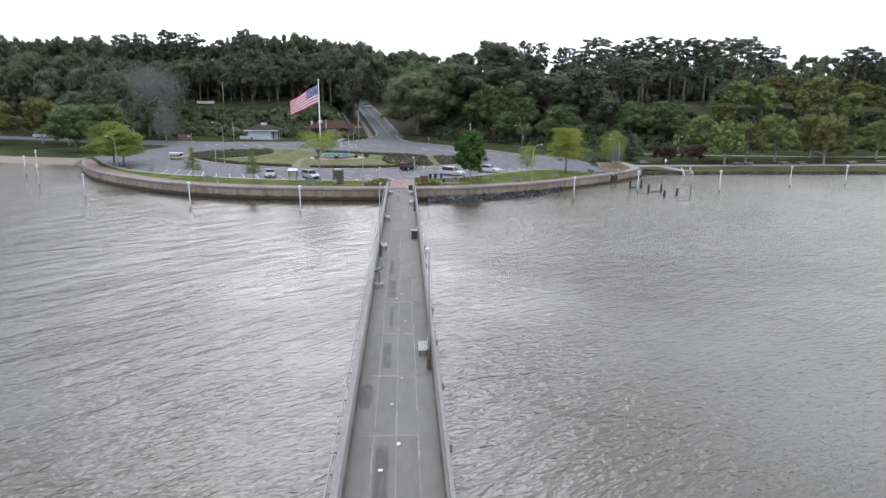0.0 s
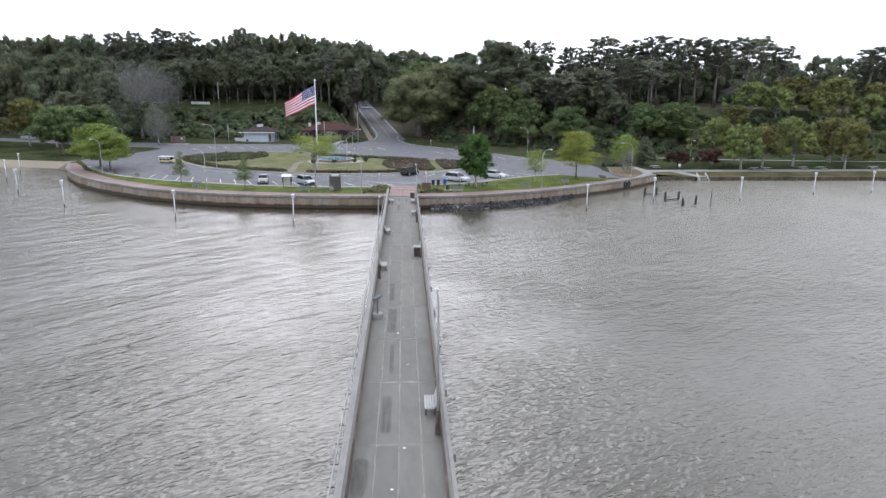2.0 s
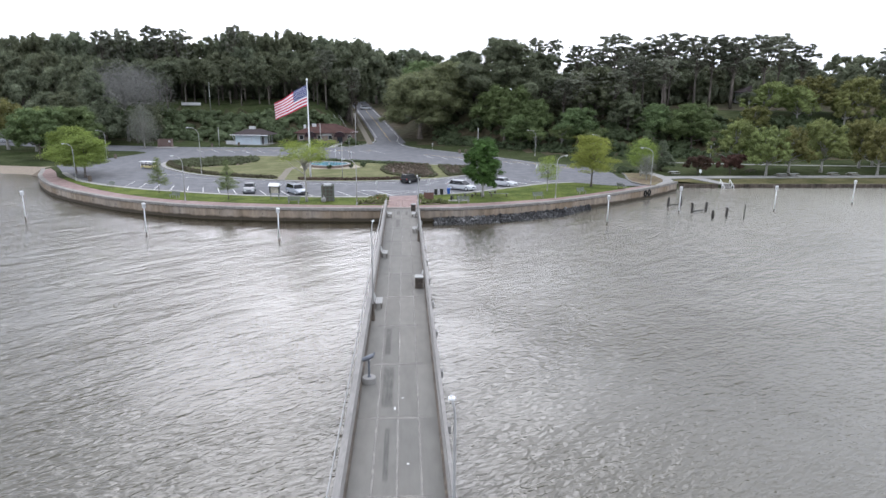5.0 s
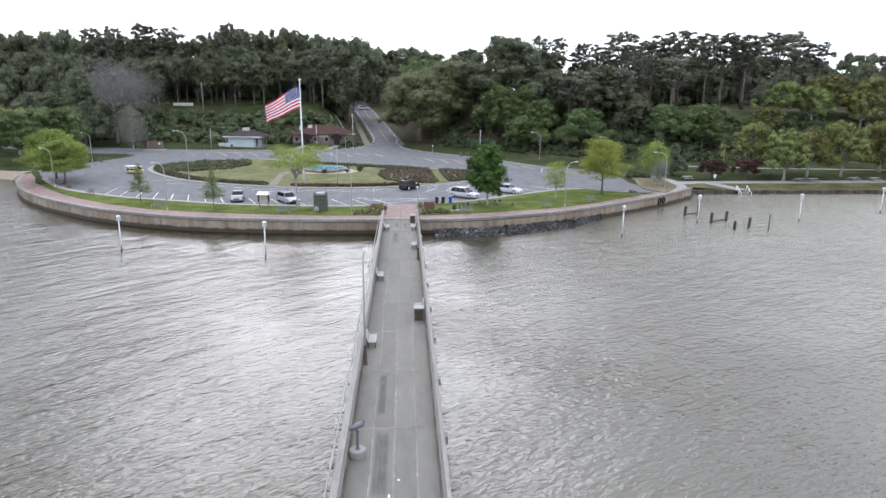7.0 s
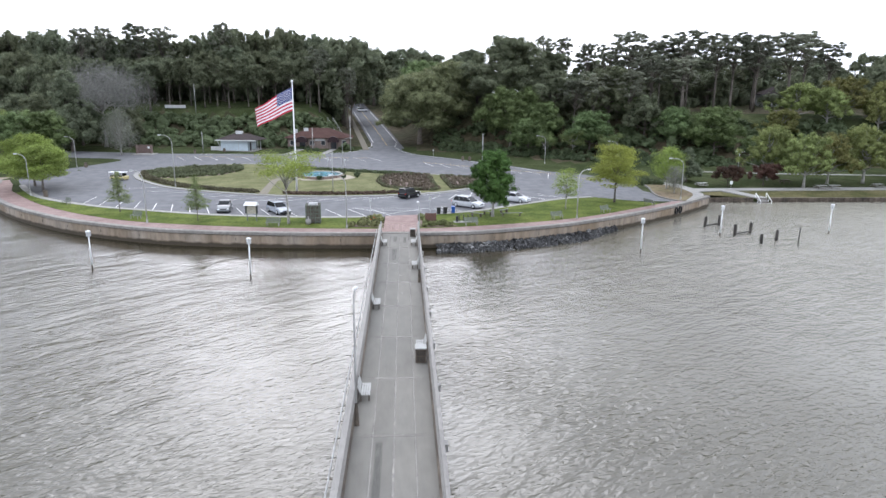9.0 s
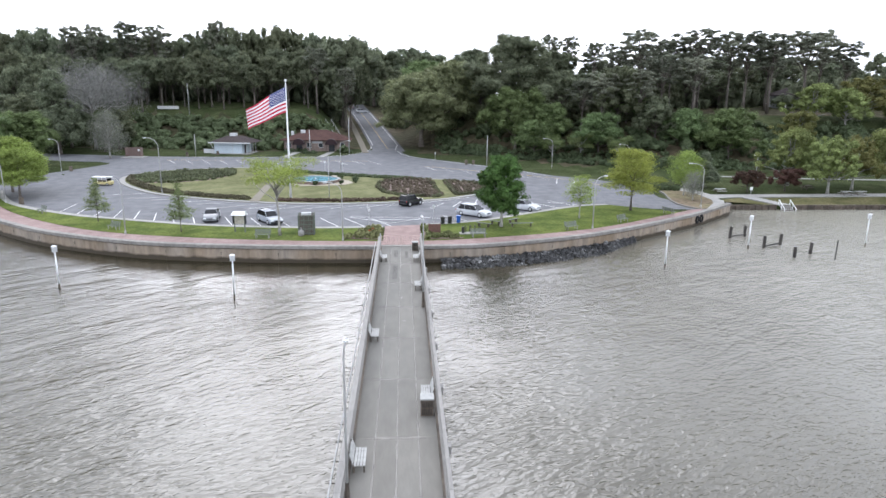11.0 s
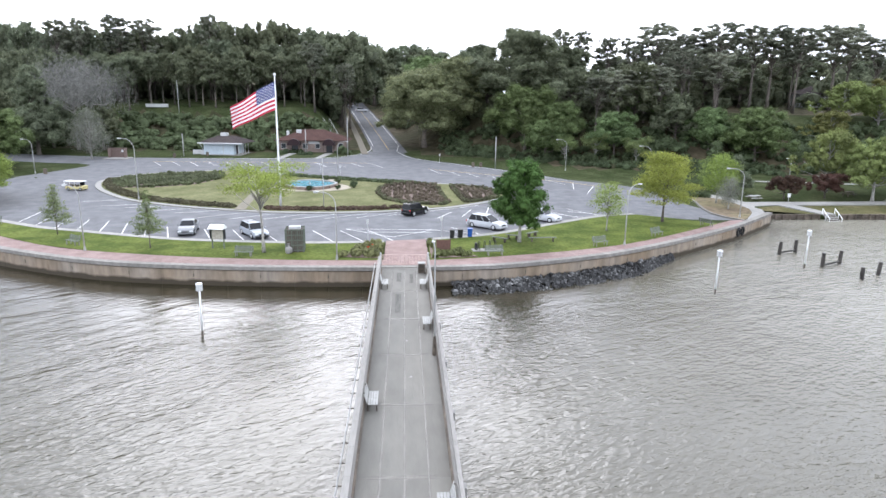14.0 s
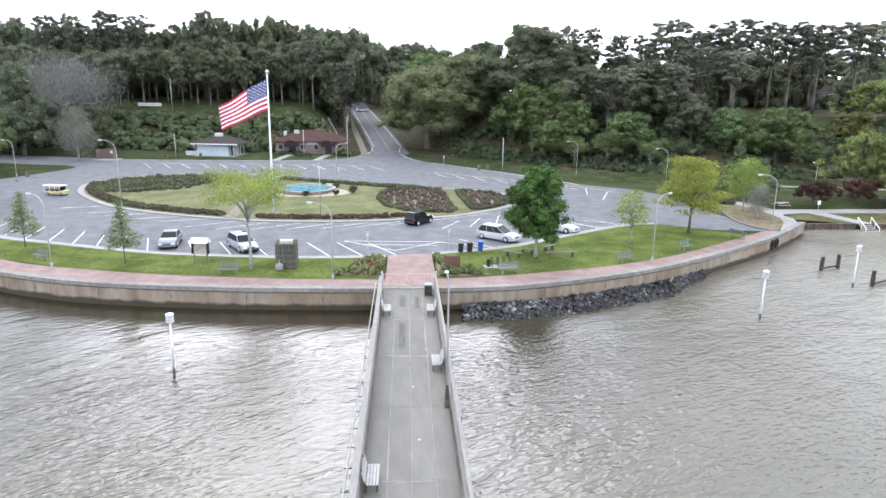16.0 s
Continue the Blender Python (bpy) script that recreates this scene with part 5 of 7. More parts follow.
# ---- street lamps, pier lamps, lamps in the water ----
def street_lamp_at(x, y, z, heading, h=6.3, arm=1.7):
    t = thing("street_lamp", pose(x, y, z, 0, 0, heading), "grey steel street lamp with a curved arm", "street lamp", "street lamps")
    pts = [(0, 0, 0), (0, 0, h * 0.5), (0, 0, h * 0.82)]
    for k in range(1, 8):
        a = math.pi / 2 * k / 7
        pts.append((arm * 0.75 * (1 - math.cos(a)), 0, h * 0.82 + h * 0.17 * math.sin(a)))
    pts.append((arm, 0, h * 0.992))
    part("pole", tubed(pts, [0.07, 0.058, 0.05] + [0.042] * 8, 8), M_lamp_pole, t, smooth=True)
    part("base_collar", lathe(bmesh.new(), [(0.12, 0), (0.12, 0.22), (0.09, 0.4), (0.075, 0.45)], 10), M_lamp_pole, t)
    bm = boxed((arm + 0.22, 0, h * 0.995), (0.56, 0.22, 0.11), bevel=0.035)
    head = part("lamp_head", bm, M_white_dull, t, "pale lamp head")
    part("lens", boxed((arm + 0.26, 0, h * 0.995 - 0.085), (0.4, 0.2, 0.05), bevel=0.02), M_white, head)
    return t


for sx, sy, sz, hd in ((-30.8, 6.0, LAWN_Z, 150), (-6.3, 2.3, LAWN_Z, 160), (22.9, 7.9, LAWN_Z, 35), (43.4, 23.4, LAWN_Z, 160), (-68.2, 66.7, None, 165), (-12.6, 66.3, None, 20), (45.8, 61.5, None, 150),
                       (-56.2, 27.5, LAWN_Z, 160), (33, 74, None, 160)):
    street_lamp_at(sx, sy, land(sx, sy) if sz is None else sz, hd)


street_lamp_at(-37.8, 36.8, LOT_Z + 0.18, 165, 8.6, 2.0)
t = thing("slender_pole", pose(-10.8, 29.6, LOT_Z + 0.18), "slender brownish pole in the island hedge", "pole")
part("pole", tubed([(0, 0, 0), (0, 0, 6.6)], [0.06, 0.045], 8), M_lamp_pole, t, smooth=True)


def pier_lamp_at(x, y, inward):
    t = thing("pier_lamp", pose(x, y, DECK_Z, 0, 0, 0 if inward > 0 else 180), "slim grey pier lamp with a flat square white head", "lamp", "pier lamps")
    part("base", lathe(bmesh.new(), [(0.13, 0), (0.13, 0.12), (0.09, 0.8), (0.07, 1.2)], 8), M_timber, t, "dark flared pole base")
    part("pole", tubed([(0, 0, 1.0), (0, 0, 4), (0, 0, 6.2), (0.02, 0, 6.6), (0.08, 0, 6.85)], [0.06, 0.048, 0.04, 0.036, 0.034], 8), M_lamp_pole, t, smooth=True)
    part("lamp_head", boxed((0.10, 0, 6.93), (0.19, 0.18, 0.07), bevel=0.015), M_white, t, "flat square white lamp head")
    part("sensor", lathe(bmesh.new(), [(0.03, 0), (0.03, 0.05), (0.02, 0.06)], 8, (0.12, 0, 6.97)), M_metal, t)
    return t


pier_lamp_at(-1.86, -44.4, 1)
pier_lamp_at(1.72, -69.8, -1)
pier_lamp_at(1.74, -20.4, -1)


def water_lamp():
    t = thing("marker_post", pose(0, 0, 0), "white post in the water with a white louvred box", "marker post", "marker posts in the water")
    part("post", tubed([(0, 0, 0.35), (0, 0, 3.4)], [0.075, 0.065], 8), M_white, t, smooth=True)
    part("post_foot", tubed([(0, 0, -1.5), (0, 0, 0.45)], 0.085, 8), M_timber, t, "dark wet foot of the post")
    box_ = part("louvre_box", boxed((0, 0, 3.62), (0.2, 0.2, 0.46)), M_white_dull, t, "white louvred box")
    for k in range(3):
        part("louvre", lathe(bmesh.new(), [(0.23, 0), (0.24, 0.04), (0.17, 0.12)], 10, (0, 0, 3.40 + 0.155 * k)), M_white_dull, box_)
    part("roof", lathe(bmesh.new(), [(0.24, 0), (0.24, 0.05), (0.1, 0.12)], 10, (0, 0, 3.86)), M_white, box_)
    return t


first = water_lamp()
spots = [(-14.3, -12.4), (-30.7, -8.85), (27.4, -3.3), (40.8, 5.0), (55.8, 5.8), (72.4, 12.0), (84.6, 14), (-50.1, 0.9), (-64.7, 15.0), (-75.5, 30.5), (-80, 43)]
first.matrix_basis = pose(*spots[0], 0, 0, 0.6)
for k, (lx, ly) in enumerate(spots[1:]):
    copy_thing(first, pose(lx, ly, 0, 0.3 * math.sin(k), 0.3 * math.cos(2 * k + 1), 40 * k))


# ---- benches ----
def bench_thing(slat, frame_mat, label, group, length=1.75):
    """Bench whose sitter would look along -y."""
    t = thing("bench", pose(0, 0, 0), label, "bench", group)
    for k in range(4):
        part("seat_slat", boxed((0, -0.20 + 0.125 * k, 0.44), (length, 0.105, 0.04), bevel=0.008), slat, t)
    for k in range(4):
        part("back_slat", boxed((0, 0.27 + 0.035 * k, 0.54 + 0.115 * k), (length, 0.03, 0.095), bevel=0.006, rx=-0.28), slat, t)
    for sx in (-1, 1):
        bm = bmesh.new()
        x = sx * (length / 2 - 0.22)
        box(bm, (x, -0.19, 0.21), (0.07, 0.07, 0.42), bevel=0.01)
        box(bm, (x, 0.24, 0.21), (0.07, 0.07, 0.42), bevel=0.01)
        box(bm, (x, 0.02, 0.40), (0.06, 0.52, 0.05))
        box(bm, (x, 0.335, 0.70), (0.05, 0.05, 0.58), rx=-0.28)
        part("end_frame", bm, frame_mat, t)
    return t


pier_bench = bench_thing(M_bench, M_timber, "weathered pale slatted bench against the pier railing", "benches on the pier", 1.45)
PIER_BENCHES = [(-1.58, -6.5, 90), (1.46, -6.5, -90), (1.44, -15.6, -90), (-1.58, -26.7, 90), (1.44, -35.3, -90), (-1.58, -41.4, 90), (1.44, -67.5, -90)]
for k, (bx, by, rz) in enumerate(PIER_BENCHES):
    if k == 0:
        pier_bench.matrix_basis = pose(bx, by, DECK_Z + 0.008, 0, 0, rz)
    else:
        copy_thing(pier_bench, pose(bx, by, DECK_Z + 0.008, 0, 0, rz))
park_bench = bench_thing(M_bench_dk, M_concrete_lt, "green-grey slatted park bench facing the water", "benches on the lawn", 1.8)
for k, (bx, by, rz) in enumerate([(-33.2, 8.6, -32), (-15.2, 3.7, -3), (8.7, 3.7, 8), (20.3, 7.7, 22), (28.1, 12.3, 35), (36.4, 17.9, 118), (-47, 19.5, -42)]):
    m = pose(bx, by, LAWN_Z, 0, 0, rz)
    if k == 0:
        park_bench.matrix_basis = m
    else:
        copy_thing(park_bench, m)


def trash_enclosure(x, y, z, s=1.0):
    t = thing("litter_bin", Matrix.LocRotScale((x, y, z), None, (s, s, s)), "slatted dark litter bin enclosure with a flat pale lid", "litter bin", "litter bins on the pier")
    part("liner", boxed((0, 0, 0.52), (0.62, 0.62, 0.98)), M_black, t, "dark bin inside the slats")
    for side in range(4):
        for k in range(7):
            o = -0.33 + 0.11 * k
            c = (o, -0.35, 0.54) if side == 0 else (o, 0.35, 0.54) if side == 1 else (-0.35, o, 0.54) if side == 2 else (0.35, o, 0.54)
            part("slat", boxed(c, (0.06, 0.03, 1.02) if side < 2 else (0.03, 0.06, 1.02)), M_timber, t)
    for h in (0.08, 0.55, 1.0):
        bm = bmesh.new()
        for sgn in (-1, 1):
            box(bm, (0, sgn * 0.375, h), (0.80, 0.025, 0.08))
            box(bm, (sgn * 0.375, 0, h), (0.025, 0.72, 0.08))
        part("band", bm, M_timber, t)
    part("lid", boxed((0, 0, 1.12), (0.84, 0.84, 0.10), bevel=0.02), M_bench, t, "flat pale lid")
    return t


trash_enclosure(1.44, -36.9, DECK_Z + 0.008, 0.82)
trash_enclosure(1.45, -2.3, DECK_Z + 0.008, 0.78)


def make_viewer():
    t = thing("coin_viewer", pose(-1.62, -54.1, DECK_Z + 0.008), "grey coin-operated viewer on a round concrete foot", "viewer")
    part("foot", lathe(bmesh.new(), [(0.36, 0), (0.37, 0.30), (0.34, 0.34)], 20), M_concrete_lt, t, "round concrete foot", smooth=False)
    part("stem", lathe(bmesh.new(), [(0.12, 0.33), (0.06, 0.42), (0.055, 1.2), (0.1, 1.28)], 12), M_viewer, t)
    bm = bmesh.new()
    tube(bm, [(-0.34, 0, 1.30), (-0.05, 0, 1.42), (0.24, 0, 1.56)], [0.10, 0.14, 0.11], 12)
    head = part("viewer_head", bm, M_viewer, t, "grey metal viewer head", smooth=True)
    part("eyepiece", tubed([(0.22, 0, 1.56), (0.30, 0, 1.62), (0.28, 0, 1.74)], [0.06, 0.05, 0.03], 8), M_viewer, head)
    return t


make_viewer()


# stains and patches on the deck
def stain_material(name, col, strength, floor=0.35):
    m = material(name, col, 0.85, var=0.25, scale=2.5, bump=0)
    n, l = m.node_tree.nodes, m.node_tree.links
    tc = n.new("ShaderNodeTexCoord")
    sep = n.new("ShaderNodeSeparateXYZ")
    l.new(tc.outputs["Generated"], sep.inputs[0])
    prod = None
    for ax, soft in (("X", 0.22), ("Y", 0.10)):
        a = n.new("ShaderNodeMath")
        a.operation = "PINGPONG"
        a.inputs[1].default_value = 0.5
        l.new(sep.outputs[ax], a.inputs[0])
        r = n.new("ShaderNodeMapRange")
        r.interpolation_type = "SMOOTHSTEP"
        r.inputs["From Max"].default_value = soft
        l.new(a.outputs[0], r.inputs["Value"])
        if prod is None:
            prod = r.outputs["Result"]
        else:
            k = n.new("ShaderNodeMath")
            k.operation = "MULTIPLY"
            l.new(prod, k.inputs[0])
            l.new(r.outputs["Result"], k.inputs[1])
            prod = k.outputs[0]
    nz = n.new("ShaderNodeTexNoise")
    nz.inputs["Scale"].default_value = 3.0
    mp = n.new("ShaderNodeMapping")
    mp.inputs["Scale"].default_value = (2.5, 0.35, 1)
    geo = n.new("ShaderNodeNewGeometry")
    l.new(geo.outputs["Position"], mp.inputs["Vector"])
    l.new(mp.outputs["Vector"], nz.inputs["Vector"])
    r = n.new("ShaderNodeMapRange")
    r.inputs["From Min"].default_value, r.inputs["From Max"].default_value = 0.25, 0.6
    r.inputs["To Min"].default_value, r.inputs["To Max"].default_value = strength * floor, strength
    l.new(nz.outputs["Fac"], r.inputs["Value"])
    k = n.new("ShaderNodeMath")
    k.operation = "MULTIPLY"
    l.new(prod, k.inputs[0])
    l.new(r.outputs["Result"], k.inputs[1])
    l.new(k.outputs[0], n["Principled BSDF"].inputs["Alpha"])
    return m


M_stain = stain_material("dark_tyre_stain", (0.060, 0.060, 0.058), 0.32)
M_seam = stain_material("pale_joint_seal", (0.34, 0.32, 0.29), 0.5, 0.3)
M_seam_wide = stain_material("pale_cross_joint", (0.33, 0.31, 0.28), 0.45, 0.3)


def flat_mark(name, poly, z, mat, label, category="stain", parent=None):
    bm = bmesh.new()
    bm.faces.new([bm.verts.new((x, y, z)) for x, y in poly])
    bm.normal_update()
    if bm.faces[:][0].normal.z < 0:
        bmesh.ops.reverse_faces(bm, faces=bm.faces[:])
    return tagged(part(name, bm, mat), label, category, kind="structure")


for cx, ya, yb, w in ((-0.60, -52.0, -57.2, 0.72), (-0.52, -58.8, -63.4, 0.28), (-0.66, -65.8, -69.8, 0.6), (-0.62, -77.5, -84.5, 0.72), (-0.72, -45.8, -50.6, 0.42), (-0.5, -8.2, -13.0, 0.55), (-0.5, -2.2, -5.2, 0.5), (-0.65, -89, -96, 0.7), (0.55, -2.6, -5.6, 0.4)):
    flat_mark("deck_stain", [(cx - w / 2, ya), (cx + w / 2, ya), (cx + w / 2, yb), (cx - w / 2, yb)], DECK_Z + 0.012, M_stain, "dark worn patch on the concrete deck")
for i in range(23):
    ya, yb = -1.42 - 6.29 * i, -1.42 - 6.29 * (i + 1)
    for jx in (-1.03, -0.03, 0.96):
        flat_mark("joint_seal", [(jx - 0.065, ya), (jx + 0.065, ya), (jx + 0.065, yb), (jx - 0.065, yb)], DECK_Z + 0.0095, M_seam, "pale worn joint seal along the deck", "joint")
    flat_mark("joint_seal", [(-1.7, yb - 0.16), (1.5, yb - 0.16), (1.5, yb + 0.16), (-1.7, yb + 0.16)], DECK_Z + 0.0108, M_seam_wide, "pale worn joint seal across the deck", "joint")
wet_spot = [(-1.62 + 0.42 * math.cos(a) * (1 + 0.15 * math.sin(3 * a)), -73.0 + 1.5 * math.sin(a)) for a in (2 * math.pi * k / 22 for k in range(22))]
flat_mark("wet_patch", wet_spot, DECK_Z + 0.012, M_stain, "dark wet patch on the deck")
for mx, my, w, d in ((0.08, -77.6, 0.16, 0.24), (0.1, -18.1, 0.10, 0.12), (0.32, -23.4, 0.12, 0.1), (-0.28, -73.9, 0.12, 0.1), (0.2, -70.9, 0.12, 0.12), (0.18, -56.0, 0.1, 0.1), (0.42, -62, 0.1, 0.1), (-0.65, -79.6, 0.18, 0.16), (-0.2, -57.1, 0.08, 0.3)):
    flat_mark("paint_fleck", [(mx - w / 2, my - d / 2), (mx + w / 2, my - d / 2), (mx + w / 2, my + d / 2), (mx - w / 2, my + d / 2)], DECK_Z + 0.013, M_line, "small white paint fleck on the deck", "mark")


def make_pier_gate():
    m = material("rusty_white_paint", (0.55, 0.42, 0.38), 0.7, var=0.2, scale=5, bump=0)
    for x0, x1 in ((-2.05, -0.04), (0.04, 2.0)):
        t = thing("pier_gate", pose(0, 0.1, DECK_Z), "low barred gate leaf across the pier entrance", "gate", "gate leaves at the pier")
        w = x1 - x0
        bm = bmesh.new()
        for h in (0.12, 1.0):
            tube(bm, [(x0, 0, h), (x1, 0, h)], 0.025, 6)
        for x in (x0, x1):
            tube(bm, [(x, 0, 0.02), (x, 0, 1.02)], 0.03, 6)
        part("gate_frame", bm, m, t)
        for k in range(1, 15):
            part("bar", tubed([(x0 + w * k / 15, 0, 0.12), (x0 + w * k / 15, 0, 1.0)], 0.012, 5), m, t)
    for sx in (-2.16, 2.12):
        p = thing("gate_post", pose(sx, 0.05, DECK_Z - 0.02), "white gate post at the pier entrance", "post", "gate posts")
        part("post", boxed((0, 0, 0.62), (0.14, 0.14, 1.25), bevel=0.015), M_white_dull, p)


make_pier_gate()


# ---- riprap ----
def make_riprap():
    t = thing("riprap", Matrix(), "bank of dark broken rocks at the foot of the seawall", "rocks")
    rnd = random.Random(8)
    shapes = []
    for k in range(9):
        bm = bmesh.new()
        for _ in range(11):
            d = Vector((rnd.gauss(0, 1), rnd.gauss(0, 1), rnd.gauss(0, 1))).normalized()
            bm.verts.new(d * rnd.uniform(0.38, 0.58))
        bmesh.ops.convex_hull(bm, input=bm.verts[:])
        bmesh.ops.recalc_face_normals(bm, faces=bm.faces[:])
        shapes.append(mesh_of(bm, "rock", M_rock))
    n = 0
    while n < 300:
        x = rnd.uniform(4.2, 28.0)
        out = rnd.random()
        reach = 2.2 * smooth01(28.5, 20, x) + 0.4
        sl = (shore(x + 0.1) - shore(x - 0.1)) / 0.2
        k = math.hypot(1, sl)
        px, py = x + sl / k * (0.25 + out * reach), shore(x) - (0.25 + out * reach) / k
        if px < 4.4:
            continue
        s = rnd.uniform(0.28, 0.54)
        o = new("rock", shapes[n % 9])
        o.parent = t
        o.matrix_basis = Matrix.LocRotScale((px, py, 0.72 * (1 - out) ** 0.9 - 0.10 + rnd.uniform(-0.05, 0.08)), Euler([rnd.uniform(0, 6.28) for _ in range(3)]), (s, s * rnd.uniform(0.7, 1.2), s * rnd.uniform(0.6, 0.95)))
        n += 1
    # small rubble that fills the gaps
    vs, fs = [], []
    for _ in range(1500):
        x = rnd.uniform(4.0, 28.4)
        out = rnd.random()
        reach = 2.2 * smooth01(28.5, 20, x) + 0.4
        sl = (shore(x + 0.1) - shore(x - 0.1)) / 0.2
        k = math.hypot(1, sl)
        c = Vector((x + sl / k * (0.2 + out * reach), shore(x) - (0.2 + out * reach) / k, 0.62 * (1 - out) ** 0.9 - 0.10 + rnd.uniform(-0.1, 0.05)))
        if c.x < 4.2:
            continue
        r = rnd.uniform(0.15, 0.28)
        a = len(vs)
        for q in ((1, 0, -0.3), (-0.4, 0.9, -0.3), (-0.5, -0.85, -0.3), (0.1, 0.1, 0.75), (0.6, 0.5, 0.35), (-0.6, 0.2, 0.4)):
            vs.append(tuple(c + Matrix.Rotation(x * 40, 3, "Z") @ Vector(q) * r * rnd.uniform(0.8, 1.25)))
        fs += [(a + i, a + j, a + m) for i, j, m in ((0, 4, 3), (0, 1, 4), (1, 5, 4), (4, 5, 3), (1, 2, 5), (2, 3, 5), (2, 0, 3), (0, 2, 1))]
    o = new("rubble", numpy_mesh("rubble", vs, fs, M_rock))
    o.parent = t
    tagged(o, kind="stuff")


make_riprap()


# ---- old piles ----
def pile_stump(x, y, h, r=0.19):
    t = thing("old_pile", pose(x, y, 0, 2 * math.sin(x * 5), 2 * math.cos(y * 3), 0), "dark weathered timber pile standing in the water", "pile", "old piles")
    part("post", tubed([(0, 0, -1.5), (0, 0, h * 0.6), (0.02, 0.01, h)], [r * 1.1, r, r * 0.9], 9), M_tar, t)


for px, py, h in ((41.5, 10.7, 1.45), (44.0, 11.8, 1.4), (42.9, 5.3, 1.5), (45.7, 6.7, 1.4), (43.9, 0.8, 1.2), (46.6, 2.2, 1.35)):
    pile_stump(px, py, h)
pile_stump(47.8, -0.4, 2.2, 0.07)
for a, b in (((41.5, 10.7), (44.0, 11.8)), ((42.9, 5.3), (45.7, 6.7))):
    t = thing("pile_brace", pose(0, 0, 0), "low dark timber beam joining two old piles", "beam", "pile braces")
    part("beam", tubed([(a[0], a[1], 0.22), (b[0], b[1], 0.24)], 0.10, 6), M_tar, t)
for tx, ty in ((40.55, 18.0), (41.5, 18.85)):
    t = thing("tyre_fender", pose(tx, ty, 0.95, 90, 0, 40), "black rubber tyre hung on the seawall as a fender", "tyre", "tyre fenders")
    bm = bmesh.new()
    ringv = []
    for i in range(16):
        a = 2 * math.pi * i / 16
        ringv.append([bm.verts.new(((0.36 + 0.12 * math.cos(b)) * math.cos(a), (0.36 + 0.12 * math.cos(b)) * math.sin(a) * 1.25, 0.12 * math.sin(b))) for b in (2 * math.pi * j / 8 for j in range(8))])
    for i in range(16):
        for j in range(8):
            bm.faces.new((ringv[i][j], ringv[(i + 1) % 16][j], ringv[(i + 1) % 16][(j + 1) % 8], ringv[i][(j + 1) % 8]))
    part("tyre", bm, M_rubber, t, smooth=True)

# ---- cars ----
M_glass = material("dark_car_glass", (0.012, 0.013, 0.015), 0.12, var=0.05, bump=0, spec=0.22)
M_lens = material("headlamp_lens", (0.7, 0.72, 0.74), 0.1, var=0.05, bump=0, spec=0.6)
M_tail = material("tail_lamp_red", (0.35, 0.02, 0.02), 0.2, var=0.05, bump=0, spec=0.6)


def paint(name, col, rough=0.25, spec=0.5):
    return material(name, col, rough, var=0.04, scale=2, bump=0, spec=spec)


